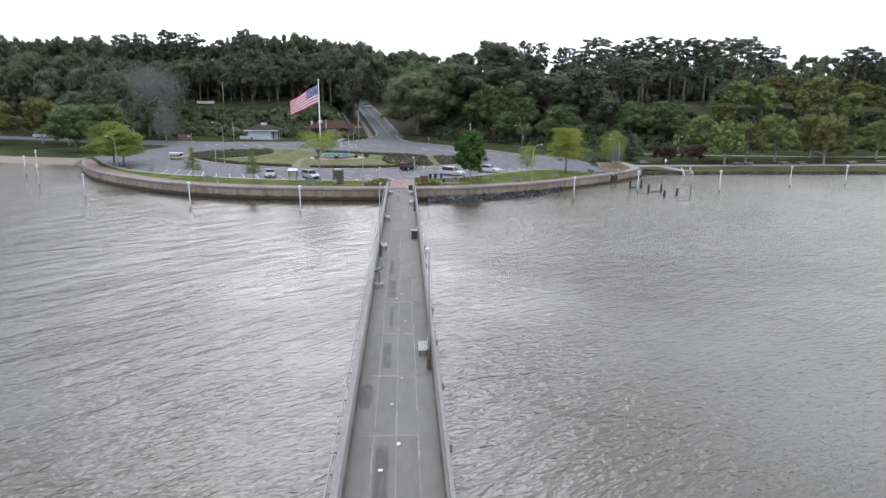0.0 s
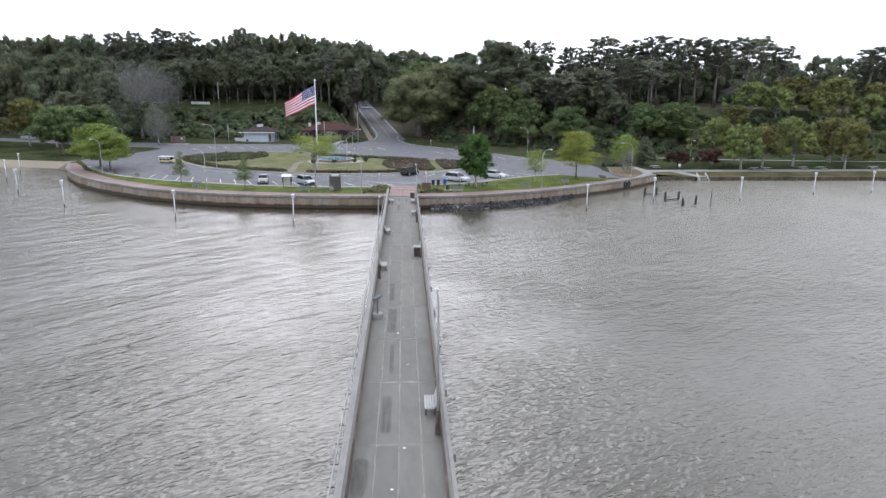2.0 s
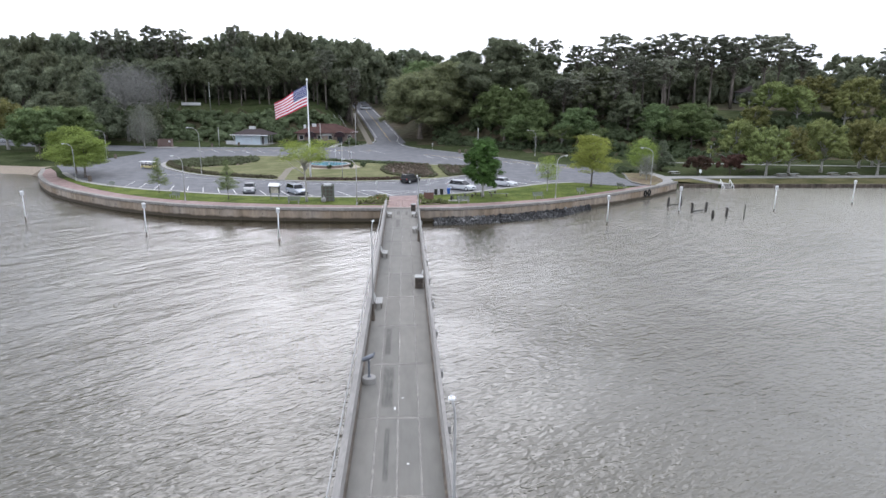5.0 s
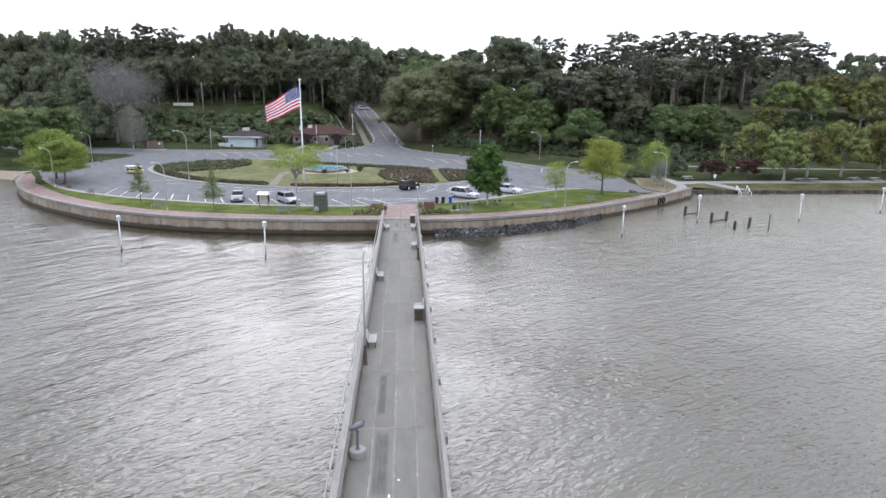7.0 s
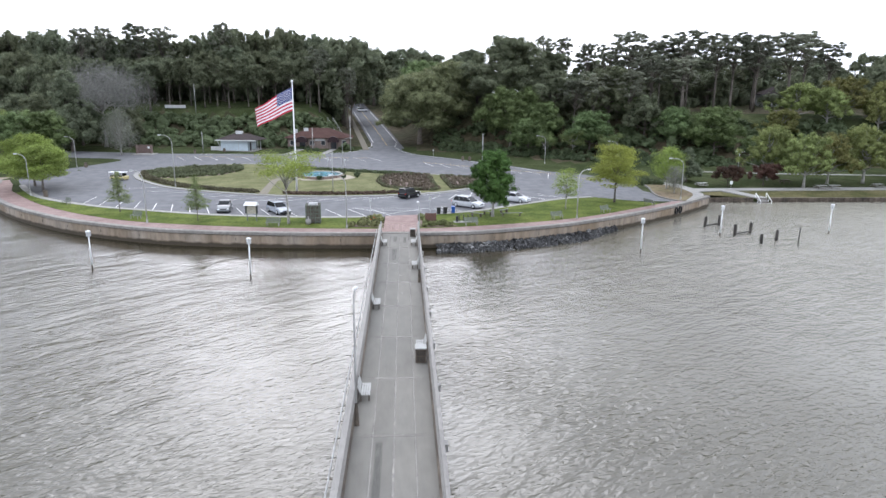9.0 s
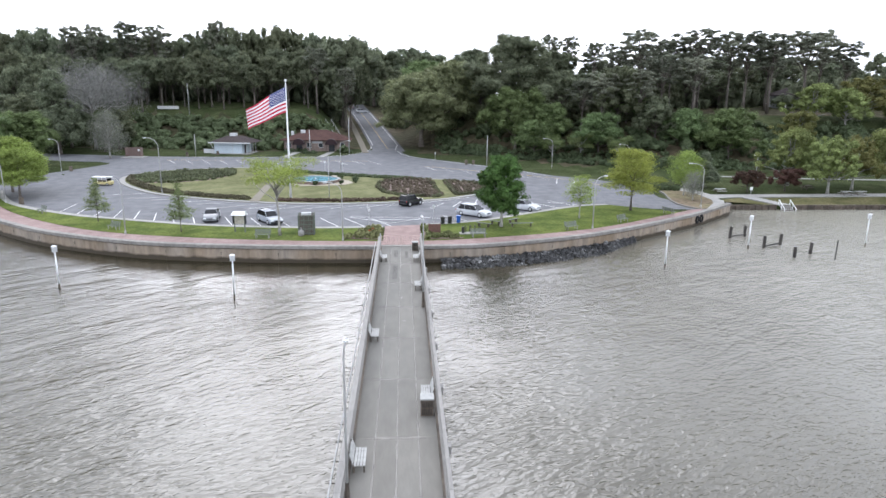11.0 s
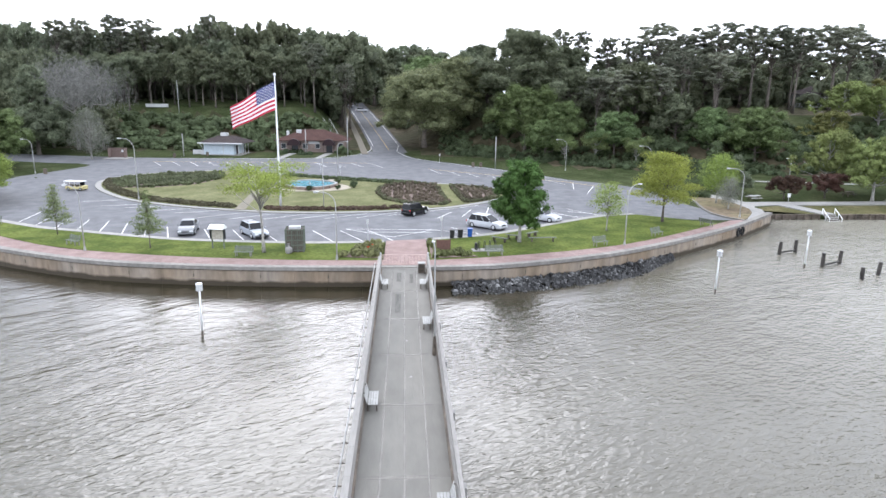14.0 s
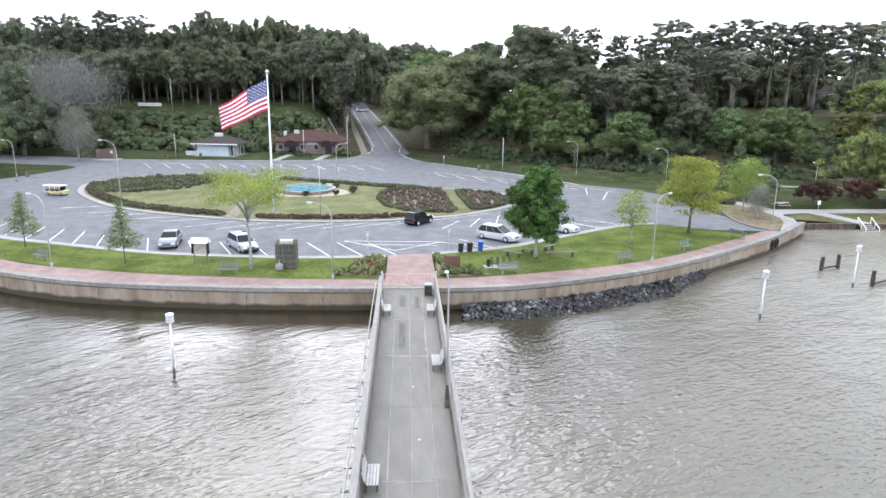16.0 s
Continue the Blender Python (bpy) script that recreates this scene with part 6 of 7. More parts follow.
def car(name, label, x, y, z, heading, L, W, H, belt, mat, nose, tail, rake_f, rake_r, hood, doors=2, rack=False):
    """A parked car, front towards local +x. nose and tail: where the glasshouse begins at the belt; hood: height at the bonnet's front."""
    t = thing(name, pose(x, y, z, 0, 0, heading), label, "car")
    hl, hw = L / 2, W / 2
    bm = bmesh.new()
    sec = [(-hl, 0.80, 0.34, belt * 0.86), (-hl + 0.12, 0.95, 0.22, belt * 0.98), (-hl + 0.55, 1.0, 0.18, belt), (tail, 1.0, 0.18, belt), (nose - 0.2, 1.0, 0.18, belt), (nose + 0.15, 0.99, 0.18, belt * 0.985),
           ((nose + hl) / 2, 0.97, 0.18, (belt + hood) / 2 + 0.03), (hl - 0.3, 0.93, 0.18, hood), (hl - 0.05, 0.82, 0.24, hood - 0.14), (hl, 0.70, 0.32, hood - 0.28)]
    rows = []
    for sx, w, z0, z1 in sec:
        w *= hw
        m = z0 + (z1 - z0) * 0.6
        rows.append([bm.verts.new(c) for c in ((sx, -w * 0.9, z0), (sx, -w, z0 + 0.14), (sx, -w, m), (sx, -w * 0.93, z1 - 0.03), (sx, -w * 0.82, z1), (sx, w * 0.82, z1), (sx, w * 0.93, z1 - 0.03), (sx, w, m), (sx, w, z0 + 0.14), (sx, w * 0.9, z0))])
    for a, b in zip(rows, rows[1:]):
        for k in range(10):
            bm.faces.new((a[k], a[(k + 1) % 10], b[(k + 1) % 10], b[k]))
    bm.faces.new(rows[0])
    bm.faces.new(rows[-1][::-1])
    bmesh.ops.recalc_face_normals(bm, faces=bm.faces[:])
    part("body", bm, mat, t, smooth=False)
    # glasshouse
    wb, wt = hw * 0.90, hw * 0.74
    fb, ft, rb, rt = nose, nose - rake_f, tail, tail + rake_r
    zb, zt = belt - 0.02, H
    bm = bmesh.new()
    lo = [bm.verts.new(c) for c in ((rb, -wb, zb), (fb, -wb, zb), (fb, wb, zb), (rb, wb, zb))]
    hi = [bm.verts.new(c) for c in ((rt, -wt, zt - 0.05), (ft, -wt, zt - 0.05), (ft, wt, zt - 0.05), (rt, wt, zt - 0.05))]
    top = [bm.verts.new(c) for c in ((rt + 0.12, -wt * 0.86, zt), (ft - 0.16, -wt * 0.86, zt), (ft - 0.16, wt * 0.86, zt), (rt + 0.12, wt * 0.86, zt))]
    for a, b in ((lo, hi), (hi, top)):
        for k in range(4):
            bm.faces.new((a[k], a[(k + 1) % 4], b[(k + 1) % 4], b[k]))
    bm.faces.new(top)
    part("cabin", bm, mat, t)

    def pane(nm, q, inset_by=0.08):
        q = [Vector(c) for c in q]
        mid = sum(q, Vector()) / 4
        nrm = (q[1] - q[0]).cross(q[3] - q[0]).normalized()
        if nrm.dot(mid - Vector((0, 0, mid.z))) < 0:
            nrm = -nrm
        p = [c.lerp(mid, inset_by) for c in q]
        bm = bmesh.new()
        a = [bm.verts.new(c + nrm * 0.012) for c in p]
        b = [bm.verts.new(c - nrm * 0.02) for c in p]
        bm.faces.new(a)
        for k in range(4):
            bm.faces.new((a[k], b[k], b[(k + 1) % 4], a[(k + 1) % 4]))
        bmesh.ops.recalc_face_normals(bm, faces=bm.faces[:])
        part(nm, bm, M_glass, t, "dark glass")
    L_, H_ = [v for v in ((rb, -wb, zb), (fb, -wb, zb), (fb, wb, zb), (rb, wb, zb))], [v for v in ((rt, -wt, zt - 0.05), (ft, -wt, zt - 0.05), (ft, wt, zt - 0.05), (rt, wt, zt - 0.05))]
    pane("windscreen", (L_[1], L_[2], H_[2], H_[1]))
    pane("rear_window", (L_[3], L_[0], H_[0], H_[3]), 0.10)
    for s0, s1 in ((0, 1), (3, 2)):
        for k in range(doors):
            u0, u1 = k / doors, (k + 1) / doors
            q = [Vector(L_[s0]).lerp(Vector(L_[s1]), u0), Vector(L_[s0]).lerp(Vector(L_[s1]), u1), Vector(H_[s0]).lerp(Vector(H_[s1]), u1), Vector(H_[s0]).lerp(Vector(H_[s1]), u0)]
            pane("side_window", q, 0.045)
    r = 0.33 if H < 1.7 else 0.37
    for wx in (-hl + 0.19 * L, hl - 0.19 * L):
        for s in (-1, 1):
            wy = s * (hw - 0.10)
            bm = bmesh.new()
            prof = [(-0.11, r - 0.05), (-0.08, r), (0.08, r), (0.11, r - 0.05)]
            ring_ = [[bm.verts.new((wx + q * math.cos(a), wy + o, r + q * math.sin(a))) for a in (2 * math.pi * k / 18 for k in range(18))] for o, q in prof]
            for a, b in zip(ring_, ring_[1:]):
                for k in range(18):
                    bm.faces.new((a[k], a[(k + 1) % 18], b[(k + 1) % 18], b[k]))
            bm.faces.new(ring_[0])
            bm.faces.new(ring_[-1][::-1])
            bmesh.ops.recalc_face_normals(bm, faces=bm.faces[:])
            wheel = part("wheel", bm, M_rubber, t, "black tyre")
            bm = bmesh.new()
            bmesh.ops.create_cone(bm, cap_ends=True, segments=14, radius1=r * 0.62, radius2=r * 0.55, depth=0.03, matrix=Matrix.Translation((wx, wy + s * 0.115, r)) @ Euler((radians(-90 * s), 0, 0)).to_matrix().to_4x4())
            part("rim", bm, M_metal, wheel, "grey metal wheel rim")
    for s in (-1, 1):
        part("headlight", boxed((hl - 0.10, s * hw * 0.66, hood - 0.17), (0.18, 0.34, 0.15), bevel=0.03), M_lens, t, "clear headlight")
        part("tail_light", boxed((-hl + 0.07, s * hw * 0.80, belt * 0.80), (0.12, 0.16, 0.26), bevel=0.02), M_tail, t, "red tail light")
        part("mirror", boxed((nose - 0.25, s * (hw * 0.92 + 0.12), belt + 0.06), (0.12, 0.2, 0.13), bevel=0.03), mat, t)
    part("grille", boxed((hl - 0.035, 0, hood - 0.22), (0.10, hw * 0.75, 0.14)), M_black, t, "dark grille")
    part("front_bumper", boxed((hl - 0.04, 0, 0.36), (0.22, W * 0.86, 0.2), bevel=0.05), M_black if rack else mat, t)
    part("rear_bumper", boxed((-hl + 0.04, 0, 0.42), (0.2, W * 0.88, 0.2), bevel=0.05), M_black if name == "suv" else mat, t)
    if rack:
        for s in (-1, 1):
            part("roof_rail", tubed([(rt + 0.2, s * wt * 0.8, zt), (rt + 0.3, s * wt * 0.8, zt + 0.07), (ft - 0.4, s * wt * 0.8, zt + 0.07), (ft - 0.3, s * wt * 0.8, zt)], 0.02, 6), M_black, t)
        part("crossbar", boxed((rt + 1.3, 0, zt + 0.1), (0.06, wt * 1.7, 0.03)), M_black, t)
        part("crossbar", boxed((rt + 0.5, 0, zt + 0.1), (0.06, wt * 1.7, 0.03)), M_black, t)
        part("bike_mount", tubed([(rt + 0.4, 0.2, zt + 0.12), (rt + 0.9, 0.25, zt + 0.3), (rt + 1.4, 0.2, zt + 0.13)], 0.03, 6), M_black, t)
    return t


silver, white_car, black_car = paint("silver_car_paint", (0.36, 0.37, 0.39)), paint("white_car_paint", (0.44, 0.455, 0.475)), paint("black_car_paint", (0.012, 0.012, 0.014), 0.12)
ZL = LOT_Z + 0.02
car("sedan", "grey sedan parked nose out to the lawn", -23.9, 15.0, ZL, -80, 4.6, 1.78, 1.40, 0.92, paint("grey_car_paint", (0.16, 0.17, 0.18), 0.3, 0.3), 0.85, -1.65, 0.75, 0.75, 0.72, 2)
car("station_wagon", "pale silver station wagon with roof bars", -16.3, 13.2, ZL, -57, 4.7, 1.80, 1.50, 0.90, paint("silver_blue_paint", (0.30, 0.325, 0.36)), 0.95, -2.2, 0.75, 0.35, 0.76, 3, True)
car("minivan", "white minivan parked beside the lawn", 9.6, 17.4, ZL, -40, 4.75, 1.80, 1.58, 0.90, white_car, 1.25, -2.05, 1.05, 0.35, 0.78, 3)
car("hatchback", "white car parked behind the dark tree", 17.2, 21.8, ZL, -40, 4.5, 1.78, 1.45, 0.93, white_car, 0.9, -1.8, 0.8, 0.6, 0.74, 2)
car("suv", "black sport utility vehicle by the island kerb", 1.35, 25.9, ZL, 50, 3.75, 1.62, 1.62, 0.95, black_car, 0.66, -1.8, 0.40, 0.13, 0.93, 2)
for rx_, ry_, hd, mt, lb in ((0.3, 204, 14, white_car, "white car turning across the climbing road"), (-2.6, 224, 95, silver, "silver car on the climbing road")):
    cx = road_x(ry_) + rx_
    car("suv" if mt is black_car else "sedan", lb, cx, ry_, land(cx, ry_) + 0.09, hd, 4.7, 1.85, 1.6, 1.0, mt, 0.9, -2.1, 0.6, 0.35, 0.85, 2)
car("pickup_truck", "white pickup truck on the shore road", -110, 103, land(-110, 103) + 0.03, 5, 5.4, 1.95, 1.75, 1.05, white_car, 1.0, -0.7, 0.6, 0.2, 0.95, 2)


def make_tram():
    t = thing("tour_tram", pose(-51.0, 46.4, ZL, 0, 0, -12) @ Matrix.Scale(0.68, 4), "open yellow tour tram with a white canopy roof", "tram")
    yel = material("cream_yellow_paint", (0.55, 0.48, 0.24), 0.5, var=0.08, bump=0)
    part("body", boxed((0, 0, 0.62), (4.6, 1.7, 0.62), bevel=0.12), yel, t)
    part("bonnet", boxed((2.0, 0, 0.98), (0.9, 1.5, 0.35), bevel=0.1), yel, t)
    part("roof", boxed((-0.25, 0, 2.12), (4.6, 1.85, 0.12), bevel=0.05), M_white, t, "white canopy roof")
    part("windscreen", boxed((1.55, 0, 1.55), (0.05, 1.5, 0.95), ry=-0.15), M_glass, t, "glass windscreen")
    for k in range(4):
        for s in (-1, 1):
            part("roof_post", tubed([(-2.3 + 1.25 * k, s * 0.8, 0.9), (-2.3 + 1.25 * k, s * 0.8, 2.1)], 0.035, 6), M_white, t)
    for k in range(3):
        part("seat", boxed((-1.9 + 1.2 * k, 0, 1.1), (0.45, 1.45, 0.5), bevel=0.08), M_timber, t)
    for wx in (-1.5, 1.5):
        for s in (-1, 1):
            bm = bmesh.new()
            bmesh.ops.create_cone(bm, cap_ends=True, segments=16, radius1=0.36, radius2=0.36, depth=0.22, matrix=Matrix.Translation((wx, s * 0.78, 0.36)) @ Euler((radians(90), 0, 0)).to_matrix().to_4x4())
            w = part("wheel", bm, M_rubber, t, "black tyre")
            bm = bmesh.new()
            bmesh.ops.create_cone(bm, cap_ends=True, segments=12, radius1=0.2, radius2=0.18, depth=0.04, matrix=Matrix.Translation((wx, s * 0.9, 0.36)) @ Euler((radians(90), 0, 0)).to_matrix().to_4x4())
            part("rim", bm, M_metal, w)
    return t


make_tram()


# ---- painted lines ----
def stripe(ax, ay, bx, by, w=0.11, mat=None, dz=0.030):
    d = math.hypot(bx - ax, by - ay)
    ox, oy = -(by - ay) / d * w / 2, (bx - ax) / d * w / 2
    n = max(1, int(d / 4)) if max(ay, by) > 58 else 1
    bm = bmesh.new()
    rows = []
    for i in range(n + 1):
        x, y = ax + (bx - ax) * i / n, ay + (by - ay) * i / n
        rows.append([bm.verts.new((x + s * ox, y + s * oy, land(x + s * ox, y + s * oy) + dz)) for s in (-1, 1)])
    for a, b in zip(rows, rows[1:]):
        f = bm.faces.new((a[0], b[0], b[1], a[1]))
    bm.normal_update()
    bmesh.ops.reverse_faces(bm, faces=[f for f in bm.faces if f.normal.z < 0])
    return bm


marks = thing("parking_marks", Matrix(), "white painted parking bay lines on the asphalt", "road marking", kind="structure")


def line(*a, **k):
    m = k.pop("mat", M_line)
    part("painted_line", stripe(*a, **k), m, marks)


# bays along the promenade kerb
for x in (-46.1, -43.1, -40.1, -37.1, -34.1, -31.2, -28.3, -25.4, -20.5, -16.8, -13.2):
    y0 = kerb_y(x) + 0.55
    g = (x + 47.5) / 34
    x += 0.75 * (1 - g)
    line(x, y0, x - 0.8 - 2.0 * g, y0 + 6.3 - 0.8 * g)
for k in range(3):
    x = -10.4 + 3.1 * k
    line(x + 3.0, kerb_y(x + 3) + 0.6, x, kerb_y(x) + 6.4)
for a in ((-6.7, 16.6, -1.3, 12.4), (-1.3, 12.4, 3.4, 16.2), (-6.7, 16.6, 3.0, 16.3), (-4.6, 15.0, 3.0, 14.6), (5.5, 17.5, 8.5, 13.8), (3.0, 16.3, 7.2, 14.4), (12.5, 28.2, 16.4, 22.4)):
    line(*a)
for a in ((4.0, 23.1, 6.2, 27.5), (7.3, 24.2, 9.0, 29.3), (10.6, 25.9, 11.6, 30.9), (20.1, 26.1, 23.2, 23.6), (22.0, 28.1, 26.2, 25.8), (30.0, 56.3, 28.2, 48.9), (32.6, 52.6, 29.2, 44.1)):
    line(*a)
for a in ((28.5, 59.1, 32.7, 53.4), (32.7, 53.4, 36.0, 47.5)):
    line(*a, mat=M_yellow, w=0.16)
for k in range(4):
    x = 16.5 + 3.0 * k
    line(x, kerb_y(x) + 0.7, x - 3.2, kerb_y(x) + 5.6)
# bays along the island
for k in range(14):
    x = -40 + 3.9 * k
    ys = [p[1] for p in isle if abs(p[0] - x) < 2.2 and p[1] < 45]
    if ys:
        y = sum(ys) / len(ys) - 0.3
        line(x, y, x - 5.0, y - (3.6 if x > -24 else 1.6))
# bays along the back of the loop
for k in range(13):
    x = -53.2 + 3.77 * k
    line(x, 84.3, x + 3.4, 78.6 - 0.1 * k)
for k in range(7):
    x, y = 5.1 + 3.5 * k, 74.6 - 2.3 * k
    line(x, y, x + 2.0, y - 6.3)
for a in ((4.9, 75.2, 18.2, 66.2), (18.2, 66.2, 30, 57.6), (-54, 85.0, -30, 84.9), (-30, 84.9, -8.0, 83.8)):
    line(*a, mat=M_yellow, w=0.16)
for edge in ([(-8.7, 114), (-8.4, 108), (-9.2, 104), (-11.2, 100), (-14.4, 96), (-19.8, 92.4), (-26, 91.5), (-36, 91.0), (-50, 90.8)], [(-1.6, 114), (-1.9, 106), (-0.2, 98.6), (2.0, 92.8), (8.6, 85.3), (14, 79.6), (20.4, 72.8), (30, 60.2)]):
    for (ax, ay), (bx, by) in zip(edge, edge[1:]):
        line(ax, ay, bx, by, w=0.15, dz=0.10 if min(ay, by) > 99 else 0.04)
for y in range(108, 200, 6):
    line(road_x(y), y, road_x(y + 6), y + 6, mat=M_yellow, w=0.12, dz=0.10)
for s in (-3.4, 3.4):
    for y in range(114, 200, 6):
        line(road_x(y) + s, y, road_x(y + 6) + s, y + 6, w=0.14, dz=0.10)


# ---- things on the lawns ----
def wheeled_bin(x, y, mat, label, turn=0):
    t = thing("wheeled_bin", pose(x, y, LOT_Z + 0.15, 0, 0, turn) @ Matrix.Scale(0.84, 4), label, "bin", "wheeled bins")
    bm = bmesh.new()
    lo = [bm.verts.new((sx * 0.24, sy * 0.27, 0.06)) for sx, sy in ((-1, -1), (1, -1), (1, 1), (-1, 1))]
    hi = [bm.verts.new((sx * 0.31, sy * 0.36, 1.02)) for sx, sy in ((-1, -1), (1, -1), (1, 1), (-1, 1))]
    bm.faces.new(lo[::-1])
    bm.faces.new(hi)
    for k in range(4):
        bm.faces.new((lo[k], lo[(k + 1) % 4], hi[(k + 1) % 4], hi[k]))
    part("bin_body", bm, mat, t)
    part("lid", boxed((0, -0.01, 1.06), (0.66, 0.78, 0.08), bevel=0.03), mat, t)
    part("handle", tubed([(-0.25, 0.4, 1.0), (0.25, 0.4, 1.0)], 0.02, 6), mat, t)
    for s in (-1, 1):
        bm = bmesh.new()
        bmesh.ops.create_cone(bm, cap_ends=True, segments=12, radius1=0.12, radius2=0.12, depth=0.06, matrix=Matrix.Translation((s * 0.26, 0.27, 0.12)) @ Euler((0, radians(90), 0)).to_matrix().to_4x4())
        part("wheel", bm, M_rubber, t)


wheeled_bin(5.1, 11.35, M_black, "black wheeled litter bin beside the kerb")
wheeled_bin(6.0, 11.6, M_black, "black wheeled litter bin beside the kerb", 4)
wheeled_bin(7.1, 12.0, M_blue_bin, "blue wheeled recycling bin beside the kerb", -3)


def make_rack():
    t = thing("bike_rack", pose(8.2, 5.9, LAWN_Z, 0, 0, 6), "black metal bike rack on a concrete pad", "bike rack")
    part("pad", boxed((0, 0, 0.02), (3.0, 1.1, 0.08)), M_concrete_lt, t, "pale concrete pad")
    for k in range(4):
        x = -0.8 + 0.55 * k
        part("hoop", tubed([(x, -0.3, 0.05), (x, -0.3, 0.75), (x, -0.15, 0.92), (x, 0.15, 0.92), (x, 0.3, 0.75), (x, 0.3, 0.05)], 0.035, 6), M_black, t)
    part("bag", boxed((-1.1, 0, 0.42), (0.3, 0.4, 0.75), bevel=0.08), M_black, t)


make_rack()


def plank_seat(x, y, turn, ln):
    t = thing("backless_bench", pose(x, y, LAWN_Z, 0, 0, turn), "weathered backless wooden bench under the tree", "bench", "benches under the tree")
    for k in (-1, 1):
        part("plank", boxed((0, k * 0.11, 0.44), (ln, 0.2, 0.05), bevel=0.01), M_bench_dk, t)
        part("leg", boxed((k * (ln / 2 - 0.35), 0, 0.2), (0.1, 0.34, 0.42)), M_timber, t)


for a in ((10.0, 9.6, -38, 2.0), (11.6, 10.8, -30, 1.6), (14.6, 9.6, 4, 3.0), (14.0, 12.2, 40, 1.8)):
    plank_seat(*a)


def make_kiosk():
    t = thing("notice_kiosk", pose(-18.4, 6.9, LAWN_Z, 0, 0, -8) @ Matrix.Diagonal((0.82, 0.9, 1, 1)), "notice board kiosk with a white pitched roof", "kiosk")
    for s in (-1, 1):
        part("post", boxed((s * 0.72, 0, 1.05), (0.12, 0.12, 2.1)), M_bench_dk, t)
        part("side_panel", boxed((s * 0.86, 0, 1.45), (0.06, 0.5, 0.95), bevel=0.01), M_black, t, "dark side panel")
    part("board", boxed((0, 0, 1.42), (1.36, 0.16, 0.95), bevel=0.02), material("notice_board", (0.34, 0.32, 0.27), 0.7, var=0.25, scale=5, bump=0), t, "pale brown notice board")
    bm = bmesh.new()
    v = [bm.verts.new(c) for c in ((-0.98, -0.62, 2.02), (0.98, -0.62, 2.02), (0.98, 0.62, 2.02), (-0.98, 0.62, 2.02), (-0.9, 0.08, 2.42), (0.9, 0.08, 2.42))]
    for f in ((0, 1, 5, 4), (2, 3, 4, 5), (0, 4, 3), (1, 2, 5), (3, 2, 1, 0)):
        bm.faces.new([v[i] for i in f])
    part("roof", bm, M_white, t, "white pitched roof")


make_kiosk()


def make_enclosure():
    t = thing("utility_enclosure", pose(-10.7, 6.0, LAWN_Z, 0, 0, 5), "grey-green lattice screen round utility boxes", "enclosure")
    part("core", boxed((0, 0, 1.08), (1.56, 1.56, 2.16)), M_timber, t, "dark inside of the screen")
    for side in range(4):
        m4 = Matrix.Rotation(math.pi / 2 * side, 4, "Z")
        for k in range(4):
            bm = boxed((-0.84 + 0.56 * k, -0.86, 1.15), (0.10, 0.09, 2.3))
            bmesh.ops.transform(bm, matrix=m4, verts=bm.verts)
            part("post", bm, M_bench_dk, t)
        for k in range(5):
            bm = boxed((0, -0.84, 0.2 + 0.5 * k), (1.7, 0.05, 0.09))
            bmesh.ops.transform(bm, matrix=m4, verts=bm.verts)
            part("rail", bm, M_bench_dk, t)
        for k in range(8):
            bm = boxed((-0.72 + 0.2 * k, -0.80, 1.15), (0.05, 0.02, 2.1))
            bmesh.ops.transform(bm, matrix=m4, verts=bm.verts)
            part("slat", bm, M_bench_dk, t)
    part("roof_box", boxed((0.0, 0.1, 2.28), (1.1, 0.7, 0.28), bevel=0.03), M_white_dull, t, "pale box on top")
    t2 = thing("white_urn", pose(-11.15, 4.75, LAWN_Z) @ Matrix.Scale(0.8, 4), "squat pale urn beside the lattice screen", "urn")
    part("urn_body", lathe(bmesh.new(), [(0.28, 0), (0.42, 0.15), (0.44, 0.6), (0.34, 0.75), (0.12, 0.82), (0.10, 1.15), (0.16, 1.2)], 16), M_concrete_lt, t2, smooth=True)


make_enclosure()


def small_sign(x, y, z, turn, h, w, ph, mat, label, name="sign"):
    t = thing(name, pose(x, y, z, 0, 0, turn), label, "sign")
    part("post", tubed([(0, 0, 0), (0, 0, h)], 0.03, 6), M_metal, t)
    part("panel", boxed((0, -0.04, h - ph / 2), (w, 0.02, ph), bevel=0.004), mat, t)


small_sign(-3.9, 10.6, LAWN_Z, 0, 2.2, 0.3, 0.45, M_metal, "small grey sign on a post by the kerb")
small_sign(4.0, 12.3, LAWN_Z, 0, 2.2, 0.3, 0.45, M_metal, "small grey sign on a post by the kerb")
for sx, sy in ((-23.0, 70), (-16, 68), (-12, 64.5), (7.7, 85)):
    small_sign(sx, sy, land(sx, sy), 10, 2.0, 0.3, 0.4, M_metal, "small grey sign on a thin post")
small_sign(59.8, 39.6, land(59.8, 39.6), 0, 1.3, 0.5, 0.6, M_white, "small white sign box by the footpath")


def make_brown_sign():
    t = thing("park_sign", pose(3.75, 4.2, LAWN_Z, 0, 0, 0), "brown wooden park sign between two posts", "sign")
    br = material("brown_sign_wood", (0.12, 0.065, 0.05), 0.8, var=0.2, scale=6, bump=0.2)
    part("panel", boxed((0, 0, 0.95), (1.15, 0.08, 0.95), bevel=0.01), br, t)
    for s in (-1, 1):
        part("post", boxed((s * 0.62, 0, 0.75), (0.13, 0.13, 1.5), bevel=0.01), br, t)


make_brown_sign()
bed_l = [(-6.2, 3.2), (-2.3, 2.6), (-2.2, 6.0), (-2.25, 9.0), (-3.4, 9.2), (-4.5, 6.4)]
bed_r = [(2.5, 2.7), (7.0, 3.1), (6.1, 4.3), (4.4, 5.4), (3.5, 8.2), (2.5, 9.6)]
